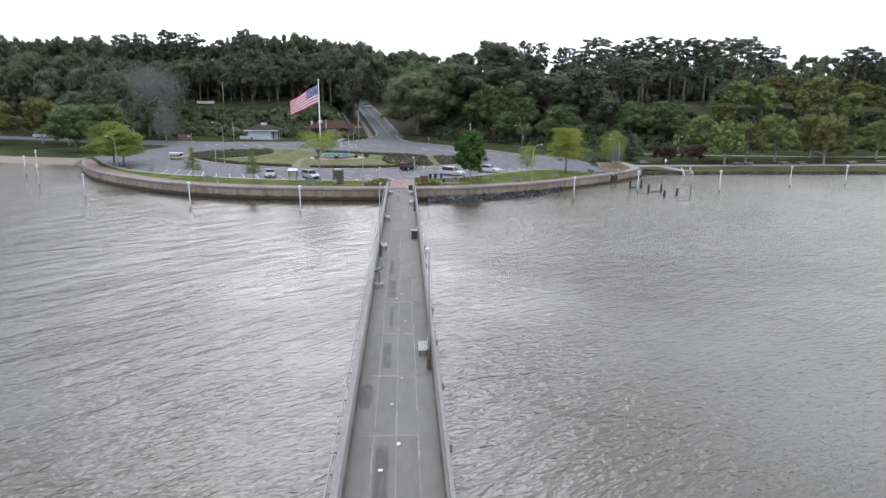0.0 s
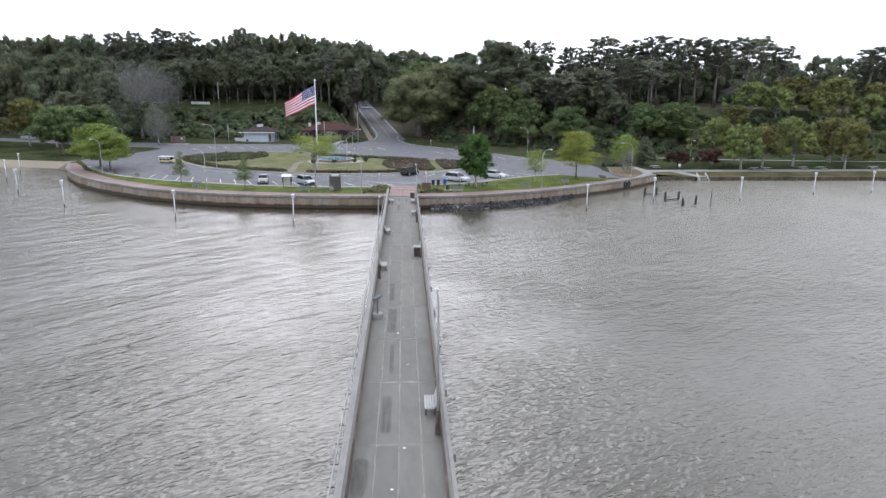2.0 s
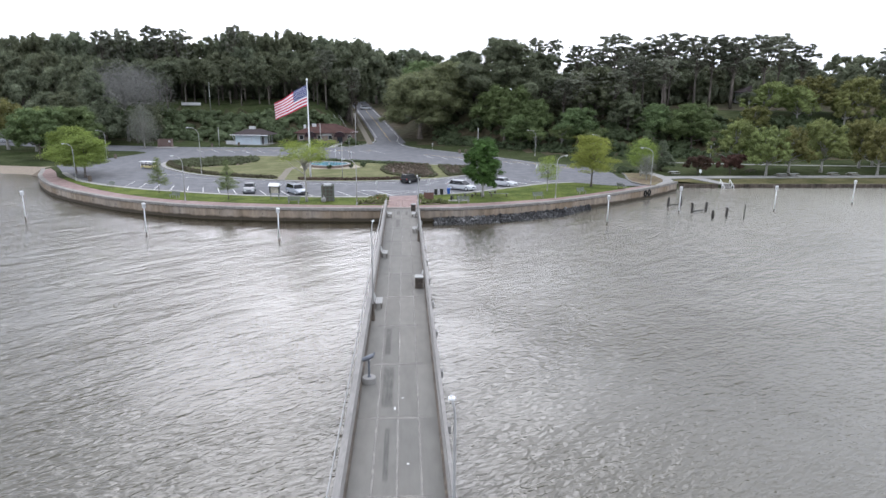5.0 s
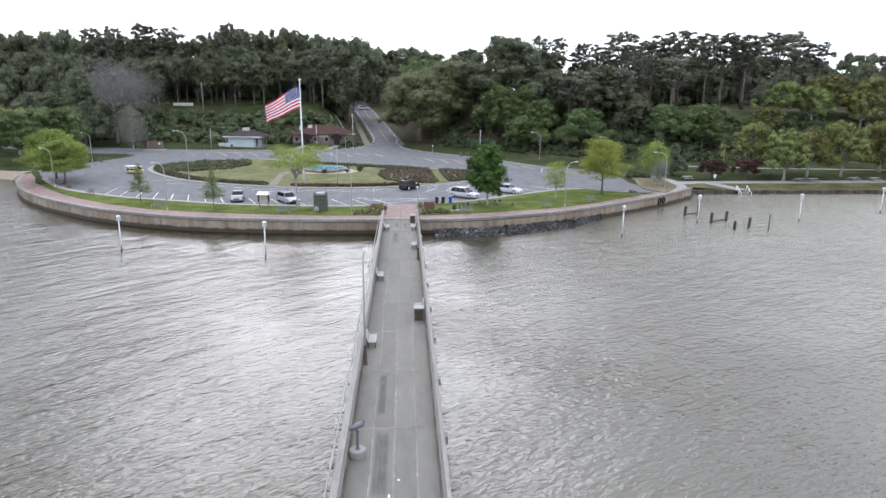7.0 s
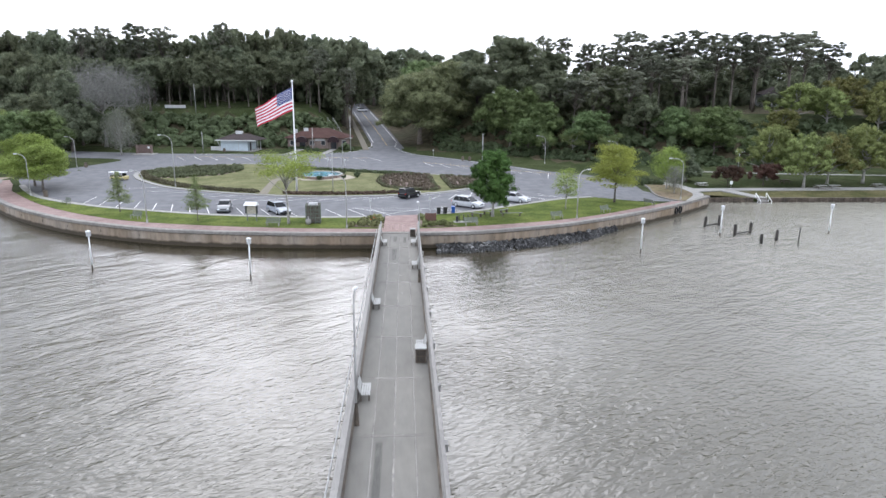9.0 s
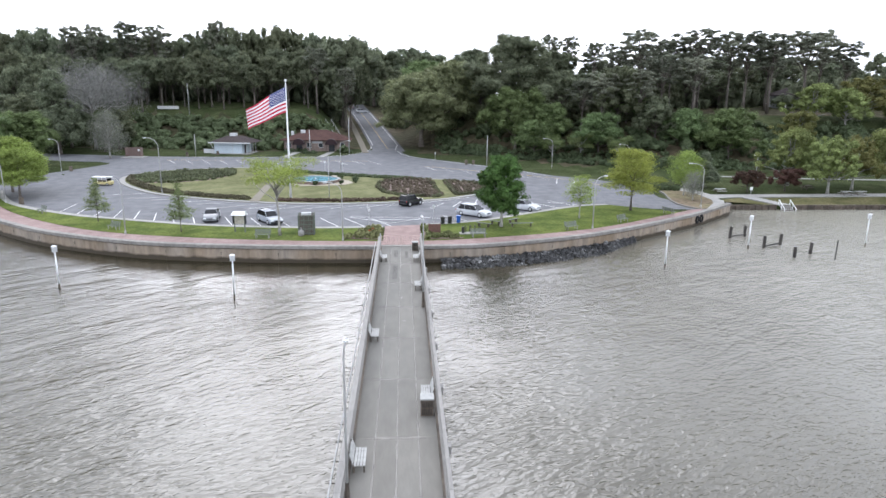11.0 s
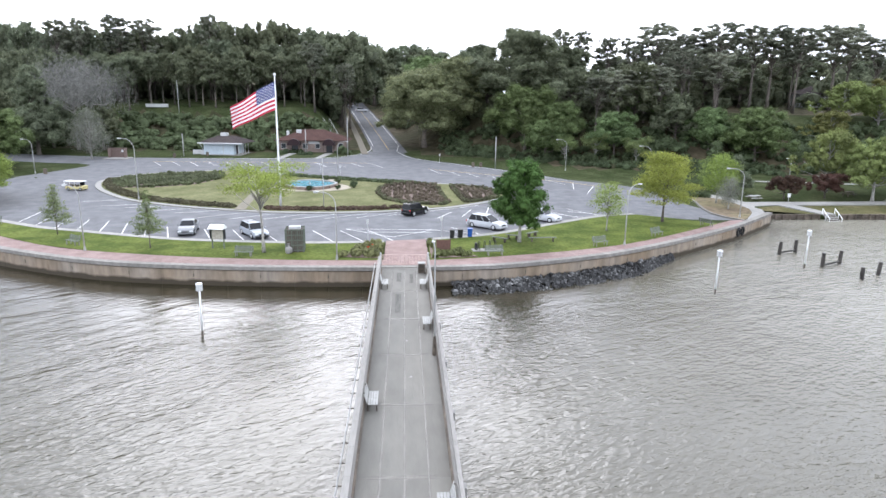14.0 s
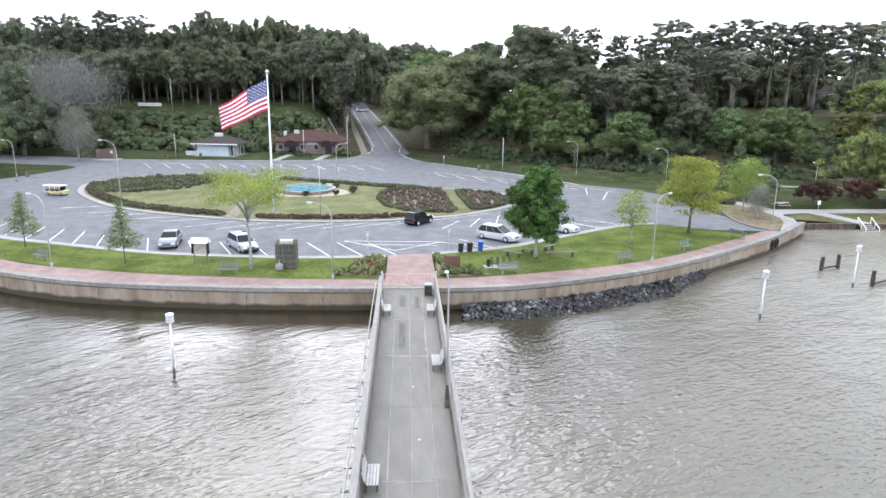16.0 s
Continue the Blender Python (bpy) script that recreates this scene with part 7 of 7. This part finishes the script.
M_bedleaf = leafy("mixed_bed_leaves", (0.25, 0.215, 0.12), (0.115, 0.145, 0.055), obj=0.1, island=0.45)
plant_bed("flower_bushes", bed_l, 0.6, 0.25, 0.50, M_bedleaf, M_mulch, "mixed green and straw-coloured bushes beside the path", 21, per=120, size=0.11)
plant_bed("flower_bushes", bed_r, 0.6, 0.25, 0.50, M_bedleaf, M_mulch, "mixed green and straw-coloured bushes beside the path", 22, per=120, size=0.11)
M_redflower = leafy("red_flowers", (0.45, 0.05, 0.03), (0.4, 0.09, 0.03), obj=0.05)
bushes("red_flowers", [(-3.2, 6.2, LAWN_Z + 0.35, 0.25), (-3.6, 5.6, LAWN_Z + 0.3, 0.2)], 500, 0.05, M_redflower, "cluster of red flowers in the bed", "flowers", 71)


# ---- buildings at the back ----
def hip_roof(bm, w, d, z0, z1, ridge, over):
    a = [bm.verts.new(c) for c in ((-w / 2 - over, -d / 2 - over, z0), (w / 2 + over, -d / 2 - over, z0), (w / 2 + over, d / 2 + over, z0), (-w / 2 - over, d / 2 + over, z0))]
    e = [bm.verts.new((c.co.x, c.co.y, z0 + 0.14)) for c in a]
    r = [bm.verts.new((-ridge / 2, 0, z1)), bm.verts.new((ridge / 2, 0, z1))]
    bm.faces.new(a[::-1])
    for k in range(4):
        bm.faces.new((a[k], a[(k + 1) % 4], e[(k + 1) % 4], e[k]))
    bm.faces.new((e[0], e[1], r[1], r[0]))
    bm.faces.new((e[2], e[3], r[0], r[1]))
    bm.faces.new((e[1], e[2], r[1]))
    bm.faces.new((e[3], e[0], r[0]))
    return bm


M_shingle = material("grey_brown_shingles", (0.058, 0.048, 0.047), 0.95, spec=0.08, var=0.2, scale=5, bump=0.4)
M_shingle_b = material("brown_shingles", (0.078, 0.046, 0.04), 0.95, spec=0.08, var=0.2, scale=5, bump=0.4)
M_blockwall = material("pale_blue_wall", (0.46, 0.53, 0.58), 0.8, var=0.08, scale=3, bump=0.15)
M_brickwall = material("dull_red_brick_wall", (0.20, 0.155, 0.135), 0.9, var=0.2, scale=7, bump=0.3)
M_window = material("dark_window_glass", (0.03, 0.035, 0.04), 0.08, var=0.05, bump=0, spec=0.6)


def window_part(parent, x, y, z, w, h, turn=0.0, name="window"):
    m4 = Matrix.Translation((x, y, z)) @ Matrix.Rotation(turn, 4, "Z")
    bm = boxed((0, 0, 0), (w, 0.08, h))
    bmesh.ops.transform(bm, matrix=m4, verts=bm.verts)
    wd = part(name, bm, M_window, parent, "dark glazed opening")
    bm = bmesh.new()
    for s in (-1, 1):
        box(bm, (s * w / 2, -0.02, 0), (0.08, 0.12, h + 0.08))
        box(bm, (0, -0.02, s * h / 2), (w + 0.08, 0.12, 0.08))
    bmesh.ops.transform(bm, matrix=m4, verts=bm.verts)
    part("frame", bm, M_white_dull, wd)


def make_restroom():
    x, y = -43.0, 101.0
    z = land(x, y) - 0.05
    t = thing("restroom_building", pose(x + 0.8, y, z, 0, 0, -8) @ Matrix.Diagonal((0.88, 1, 1, 1)), "small pale blue park building with a grey hip roof", "building")
    part("wall", boxed((-0.9, 0, 1.35), (8.2, 6.2, 2.7)), M_blockwall, t)
    part("roof", hip_roof(bmesh.new(), 10.4, 6.6, 2.68, 4.3, 4.5, 0.9), M_shingle, t, "grey-brown shingle hip roof")
    part("fascia", boxed((0, -4.22, 2.76), (12.2, 0.06, 0.22)), M_white, t, "white fascia board")
    part("roof_vent", boxed((-0.6, 0.2, 4.55), (1.9, 1.0, 0.8), bevel=0.03), M_white_dull, t, "pale box vent on the ridge")
    for k in range(4):
        part("porch_post", boxed((4.6, -3.2 + 2.0 * k, 1.35), (0.14, 0.14, 2.7)), M_white_dull, t)
    part("wall_joint", boxed((0.4, -3.12, 1.35), (0.12, 0.06, 2.6)), M_white_dull, t, "pale upright joint cover")
    part("wing_wall", boxed((-6.6, -2.6, 0.55), (3.4, 0.3, 1.0), bevel=0.02), M_white_dull, t, "low pale wing wall")
    part("eave_brace", tubed([(-5.0, -3.1, 0.8), (-5.6, -3.9, 2.6)], 0.09, 6), M_white_dull, t)
    part("door", boxed((3.22, -1.2, 1.05), (0.08, 0.95, 2.1)), M_shingle, t)
    part("plinth", boxed((0, -0.2, 0.0), (10.8, 7.4, 0.24)), M_concrete_lt, t)


make_restroom()


def make_garden_house():
    x, y = -22.6, 108.0
    z = land(-22, 104) - 0.1
    t = thing("clubhouse", pose(x, y, z, 0, 0, 2), "low brick building with a brown hip roof and two arched awnings", "building")
    part("wall", boxed((0, 0, 1.5), (16.4, 7.6, 3.0)), M_brickwall, t)
    part("roof", hip_roof(bmesh.new(), 16.4, 7.6, 2.95, 5.5, 5.0, 0.9), M_shingle_b, t, "brown shingle hip roof")
    aw = material("maroon_canvas", (0.022, 0.010, 0.012), 0.8, var=0.1, bump=0)
    for ax in (-4.3, 4.0):
        bm = bmesh.new()
        n = 10
        fr, bk = [], []
        for k in range(n + 1):
            a = math.pi * k / n
            fr.append(bm.verts.new((ax + 1.5 * math.cos(a), -6.2, 2.0 + 1.5 * math.sin(a))))
            bk.append(bm.verts.new((ax + 1.5 * math.cos(a), -3.75, 2.0 + 1.5 * math.sin(a))))
        for k in range(n):
            bm.faces.new((fr[k], fr[k + 1], bk[k + 1], bk[k]))
        bm.faces.new(fr)
        part("awning", bm, aw, t, "dark maroon arched awning")
        part("door", boxed((ax, -3.8, 1.05), (1.5, 0.08, 2.1)), M_window, t)
        for s in (-1, 1):
            part("awning_post", tubed([(ax + s * 1.2, -6.15, 0.05), (ax + s * 1.2, -6.15, 2.05)], 0.05, 6), M_timber, t)
    for wx in (-7.0, -1.8, 1.2, 6.8):
        window_part(t, wx, -3.8, 1.7, 1.1, 1.2)
    part("signboard", boxed((0.3, -3.88, 2.5), (2.6, 0.08, 0.6), bevel=0.02), M_white_dull, t, "pale signboard on the wall")
    part("roof_unit", boxed((-3.5, -1.2, 4.9), (1.2, 0.8, 1.2), bevel=0.03), M_white_dull, t, "pale roof unit")
    part("roof_unit", boxed((-6.2, -1.2, 4.5), (0.7, 0.5, 1.4), bevel=0.03), M_white_dull, t, "pale roof unit")


make_garden_house()
for px, py in (((-28.3, 99.4)), ((-19.6, 100.2))):
    overlay("entry_path", [(px - 1.0, py - 8.2), (px + 0.6, py - 8.2), (px + 2.2, py + 3.2), (px + 0.4, py + 3.2)], 0.03, M_concrete_lt, "pale concrete path to a door", "pavement", skirt=0.05)
hedge("hedge", [(-30, 103), (-25, 103)], 1.2, 1.1, M_shrub, "clipped green hedge by the brick building", seed=31, lift=0)
hedge("hedge", [(-25.2, 99.9), (-22.2, 99.9)], 1.6, 0.8, M_shrub, "clipped green hedge by the brick building", seed=32, lift=0)
hedge("hedge", [(-16.6, 101.0), (-13.8, 101.2)], 1.6, 1.9, M_shrub, "tall clipped green hedge by the brick building", seed=33, lift=0)


def utility_pole(x, y, h, label, r=0.12, arms=False):
    t = thing("utility_pole", pose(x, y, land(x, y) - 0.05), label, "pole")
    part("pole", tubed([(0, 0, 0), (0, 0, h)], [r, r * 0.7], 8), M_lamp_pole, t, smooth=True)
    if arms:
        part("crossarm", boxed((0, 0, h - 0.5), (1.2, 0.08, 0.08)), M_lamp_pole, t)


utility_pole(-60.5, 124, 8.8, "thin pale pole on the upper lawn")
utility_pole(-50.5, 95, 5.2, "short white pole beside the park building")
utility_pole(-13.4, 98, 9.0, "pale pole beside the brick building")
utility_pole(-23.5, 100, 6.0, "pale pole in front of the brick building")
utility_pole(18.9, 77, 6.6, "pale post at the edge of the drive")
t = thing("upper_wall", pose(-68, 129, land(-68, 129)), "long low pale bench wall on the upper lawn", "wall")
part("wall_block", boxed((0, 0, 0.4), (6.0, 0.5, 0.9), bevel=0.03), M_white_dull, t)
M_shelter = material("brown_shelter_panel", (0.17, 0.125, 0.11), 0.85, var=0.15, scale=4, bump=0.2)
t = thing("bus_shelter", pose(-63.5, 91, land(-63.5, 91)), "small brown roadside shelter with a pale floor", "shelter")
part("back_panel", boxed((0, 0.8, 1.1), (3.4, 0.1, 2.2)), M_shelter, t)
part("side_panel", boxed((-1.7, 0, 1.1), (0.1, 1.6, 2.2)), M_shelter, t)
part("side_panel", boxed((1.7, 0, 1.1), (0.1, 1.6, 2.2)), M_shelter, t)
part("floor_slab", boxed((0.4, -1.0, 0.05), (5.0, 4.0, 0.14)), M_concrete_lt, t)
part("notice", boxed((0.8, 0.72, 1.5), (0.5, 0.04, 0.5)), M_white, t)
for bx, by in ((-51.6, 92), (-66, 66), (14.4, 78.5), (16, 78.2), (-53.4, 26.4), (-45.2, 95)):
    t = thing("litter_barrel", pose(bx, by, land(bx, by) + (0.12 if by < 40 else 0.02)), "dark litter barrel standing on the grass", "litter bin", "litter barrels")
    part("barrel", lathe(bmesh.new(), [(0.3, 0), (0.32, 0.1), (0.32, 0.9), (0.28, 0.98), (0.1, 1.05)], 14), M_timber, t)


def make_stair_rail():
    t = thing("stair_rail", pose(0, 0, 0), "pale handrails of a stair down the wooded bank", "railing")
    for s in (0, 1.6):
        a, b = Vector((-17.2 + s, 112.5, land(-17.2, 112.5) + 1.0)), Vector((-22.5 + s, 127, land(-22.5, 127) + 1.0))
        part("handrail", tubed([a, b], 0.06, 6), M_bench, t)
        for k in range(7):
            p = a.lerp(b, k / 6)
            part("post", tubed([(p.x, p.y, p.z - 1.1), p], 0.05, 6), M_bench, t)


make_stair_rail()
kerb_strip("road_walk", [(road_x(y) - 6.4, y) for y in range(101, 190, 3)], 1.6, 0.16, M_worn_path, "pale footpath beside the climbing road")
shore_road = [(-66.5, 81), (-67, 93), (-82, 96), (-100, 101), (-125, 108), (-180, 112), (-400, 116), (-400, 109), (-180, 104), (-125, 100), (-100, 92), (-84, 85), (-74, 82)]
overlay("shore_road", shore_road, 0.025, M_asphalt, "grey asphalt shore road behind the beach", "road")


# houses on the bluff among the trunks
def house(x, y, turn, w, d, h, wall, label):
    z = land(x, y) - 0.1
    t = thing("house", pose(x, y, z, 0, 0, turn), label, "house")
    part("wall", boxed((0, 0, h / 2), (w, d, h)), wall, t)
    part("roof", hip_roof(bmesh.new(), w, d, h - 0.02, h + 2.2, w * 0.45, 0.6), M_shingle, t, "grey shingle roof")
    for k in range(4):
        window_part(t, -w * 0.36 + w * 0.24 * k, -d / 2, h * 0.5, w * 0.1, h * 0.42)
    part("porch_roof", boxed((0, -d / 2 - 1.2, h * 0.86), (w * 0.8, 2.4, 0.16)), M_shingle, t)
    for k in range(4):
        part("porch_post", boxed((-w * 0.36 + w * 0.24 * k, -d / 2 - 2.2, h * 0.43), (0.16, 0.16, h * 0.86)), M_white, t)


house(112, 114.5, -10, 14, 7, 3.4, M_white_dull, "white house with a porch among the pine trunks")
house(66, 134, -8, 14, 9, 3.8, M_white_dull, "pale house with a grey roof among the trees")
house(-126, 158, 18, 13, 9, 4.2, M_mulch, "dark house with white porch posts among trees")


# ---- east shore: timber bulkhead, steps, picnic tables ----
def make_bulkhead():
    t = thing("bulkhead", Matrix(), "dark timber bulkhead of posts and boards along the shore", "retaining wall", kind="structure")
    post = mesh_of(tubed([(0, 0, -1.5), (0, 0, 0.80)], [0.15, 0.13], 8), "post", M_timber)
    board = mesh_of(boxed((0, 0, 0), (1.06, 0.09, 0.27), bevel=0.01), "board", M_timber)
    for k in range(100):
        x = 50.6 + 1.08 * k
        if 59.4 < x < 62.4:
            continue
        o = new("post", post)
        o.parent, o.location = t, (x, 30.85, 0.02 * math.sin(k * 3.1))
        if x < 58.6 or x > 61.6:
            for j in range(3):
                b = new("board", board)
                b.parent, b.location = t, (x + 0.54, 31.05, 0.02 + 0.29 * j)
    part("cap_beam", boxed((54.8, 31.1, 0.72), (8.8, 0.3, 0.1)), M_timber, t)
    part("cap_beam", boxed((111, 31.1, 0.72), (97.4, 0.3, 0.1)), M_timber, t)


make_bulkhead()
overlay("sand_strip", [(50, 28.3), (62, 28.6), (70, 30.4), (70, 31.2), (50, 31.2)], 0.0, M_sand, "narrow strip of wet sand below the bulkhead", "sand")
bpy.data.objects["sand_strip"].location.z = 0.06 - LOT_Z


def make_beach_steps():
    t = thing("beach_steps", pose(60.9, 31.3, -0.36) @ Matrix.Scale(0.74, 4), "wooden beach steps with white handrails", "steps")
    for k in range(6):
        part("tread", boxed((0, -0.15 - 0.42 * k, 1.5 - 0.26 * k), (2.3, 0.42, 0.08), bevel=0.01), M_bench, t)
        part("riser", boxed((0, -0.34 - 0.42 * k, 1.38 - 0.26 * k), (2.2, 0.04, 0.2)), M_timber, t)
    for s in (-1, 1):
        part("stringer", tubed([(s * 1.15, 0.1, 1.55), (s * 1.15, -2.6, -0.1)], 0.09, 4), M_bench, t)
        part("handrail", boxed((s * 1.25, -1.1, 1.75), (0.10, 3.1, 0.13), rx=0.56), M_white, t, "white handrail")
        for k in range(3):
            part("rail_post", boxed((s * 1.25, 0.15 - 1.2 * k, 1.55 - 0.75 * k), (0.1, 0.1, 1.9)), M_white, t)


make_beach_steps()
M_shore_grass = material("dry_shore_grass", (0.082, 0.084, 0.036), 0.95, var=0.3, scale=2.5, bump=0.5, bscale=18, big=0.3, tint=(0.110, 0.098, 0.052), spec=0.03)
overlay("shore_lawn", [(50.8, 31.4), (59.6, 31.4), (56.3, 36.6), (53.0, 35.9), (51.6, 33.6)], 0.03, M_shore_grass, "dry olive grass between the bulkhead and the footpath", "lawn", skirt=0.05)
overlay("shore_lawn", [(62.3, 31.4), (160, 31.4), (160, 39.2), (120, 38.3), (59.5, 36.7)], 0.03, M_shore_grass, "dry olive grass between the bulkhead and the footpath", "lawn", skirt=0.05)
overlay("step_path", [(59.9, 31.3), (62, 31.3), (59.2, 36.95), (56.6, 36.9)], LAWN_Z - LOT_Z + 0.006, M_concrete_lt, "pale concrete path to the beach steps", "pavement", skirt=0.2)


def picnic_table(x, y, turn, mat=M_bench):
    z = land(x, y)
    t = thing("picnic_table", pose(x, y, z, 0, 0, turn), "weathered wooden picnic table with two seats", "table", "picnic tables")
    for k in range(4):
        part("top_plank", boxed((0, -0.3 + 0.2 * k, 0.75), (1.9, 0.18, 0.05), bevel=0.01), mat, t)
    for s in (-1, 1):
        part("seat_plank", boxed((0, s * 0.75, 0.45), (1.9, 0.26, 0.05), bevel=0.01), mat, t)
        bm = bmesh.new()
        box(bm, (s * 0.7, -0.32, 0.37), (0.08, 0.08, 0.82), rx=-0.45)
        box(bm, (s * 0.7, 0.32, 0.37), (0.08, 0.08, 0.82), rx=0.45)
        box(bm, (s * 0.7, 0, 0.42), (0.06, 1.6, 0.08))
        part("trestle", bm, M_timber, t)


for a in ((54.8, 40.6, 4), (76.0, 38.4, 5), (78.6, 38.5, -4), (87.6, 39.6, 3), (91.6, 39.4, 8), (104, 40, -6), (112, 41, 5)):
    picnic_table(*a)
picnic_table(72.3, 43.6, 20, M_timber)


def twin_lamp(x, y):
    t = thing("twin_street_lamp", pose(x, y, land(x, y), 0, 0, 10), "tall pole with two pale lamp heads", "street lamp")
    part("pole", tubed([(0, 0, 0), (0, 0, 4.7)], [0.10, 0.07], 8), M_lamp_pole, t, smooth=True)
    for s in (-1, 1):
        part("arm", tubed([(0, 0, 4.55), (s * 0.55, 0, 4.75)], 0.035, 6), M_lamp_pole, t)
        part("lamp_head", boxed((s * 0.8, 0, 4.78), (0.5, 0.26, 0.12), bevel=0.04), M_white, t, "white lamp head")


twin_lamp(69, 55)
overlay("park_path", [(60, 60.5), (80, 56), (110, 52.5), (160, 55), (160, 56.4), (110, 54), (80, 57.6), (60, 62.2)], 0.04, M_concrete_lt, "pale footpath through the park", "pavement", skirt=0.05)
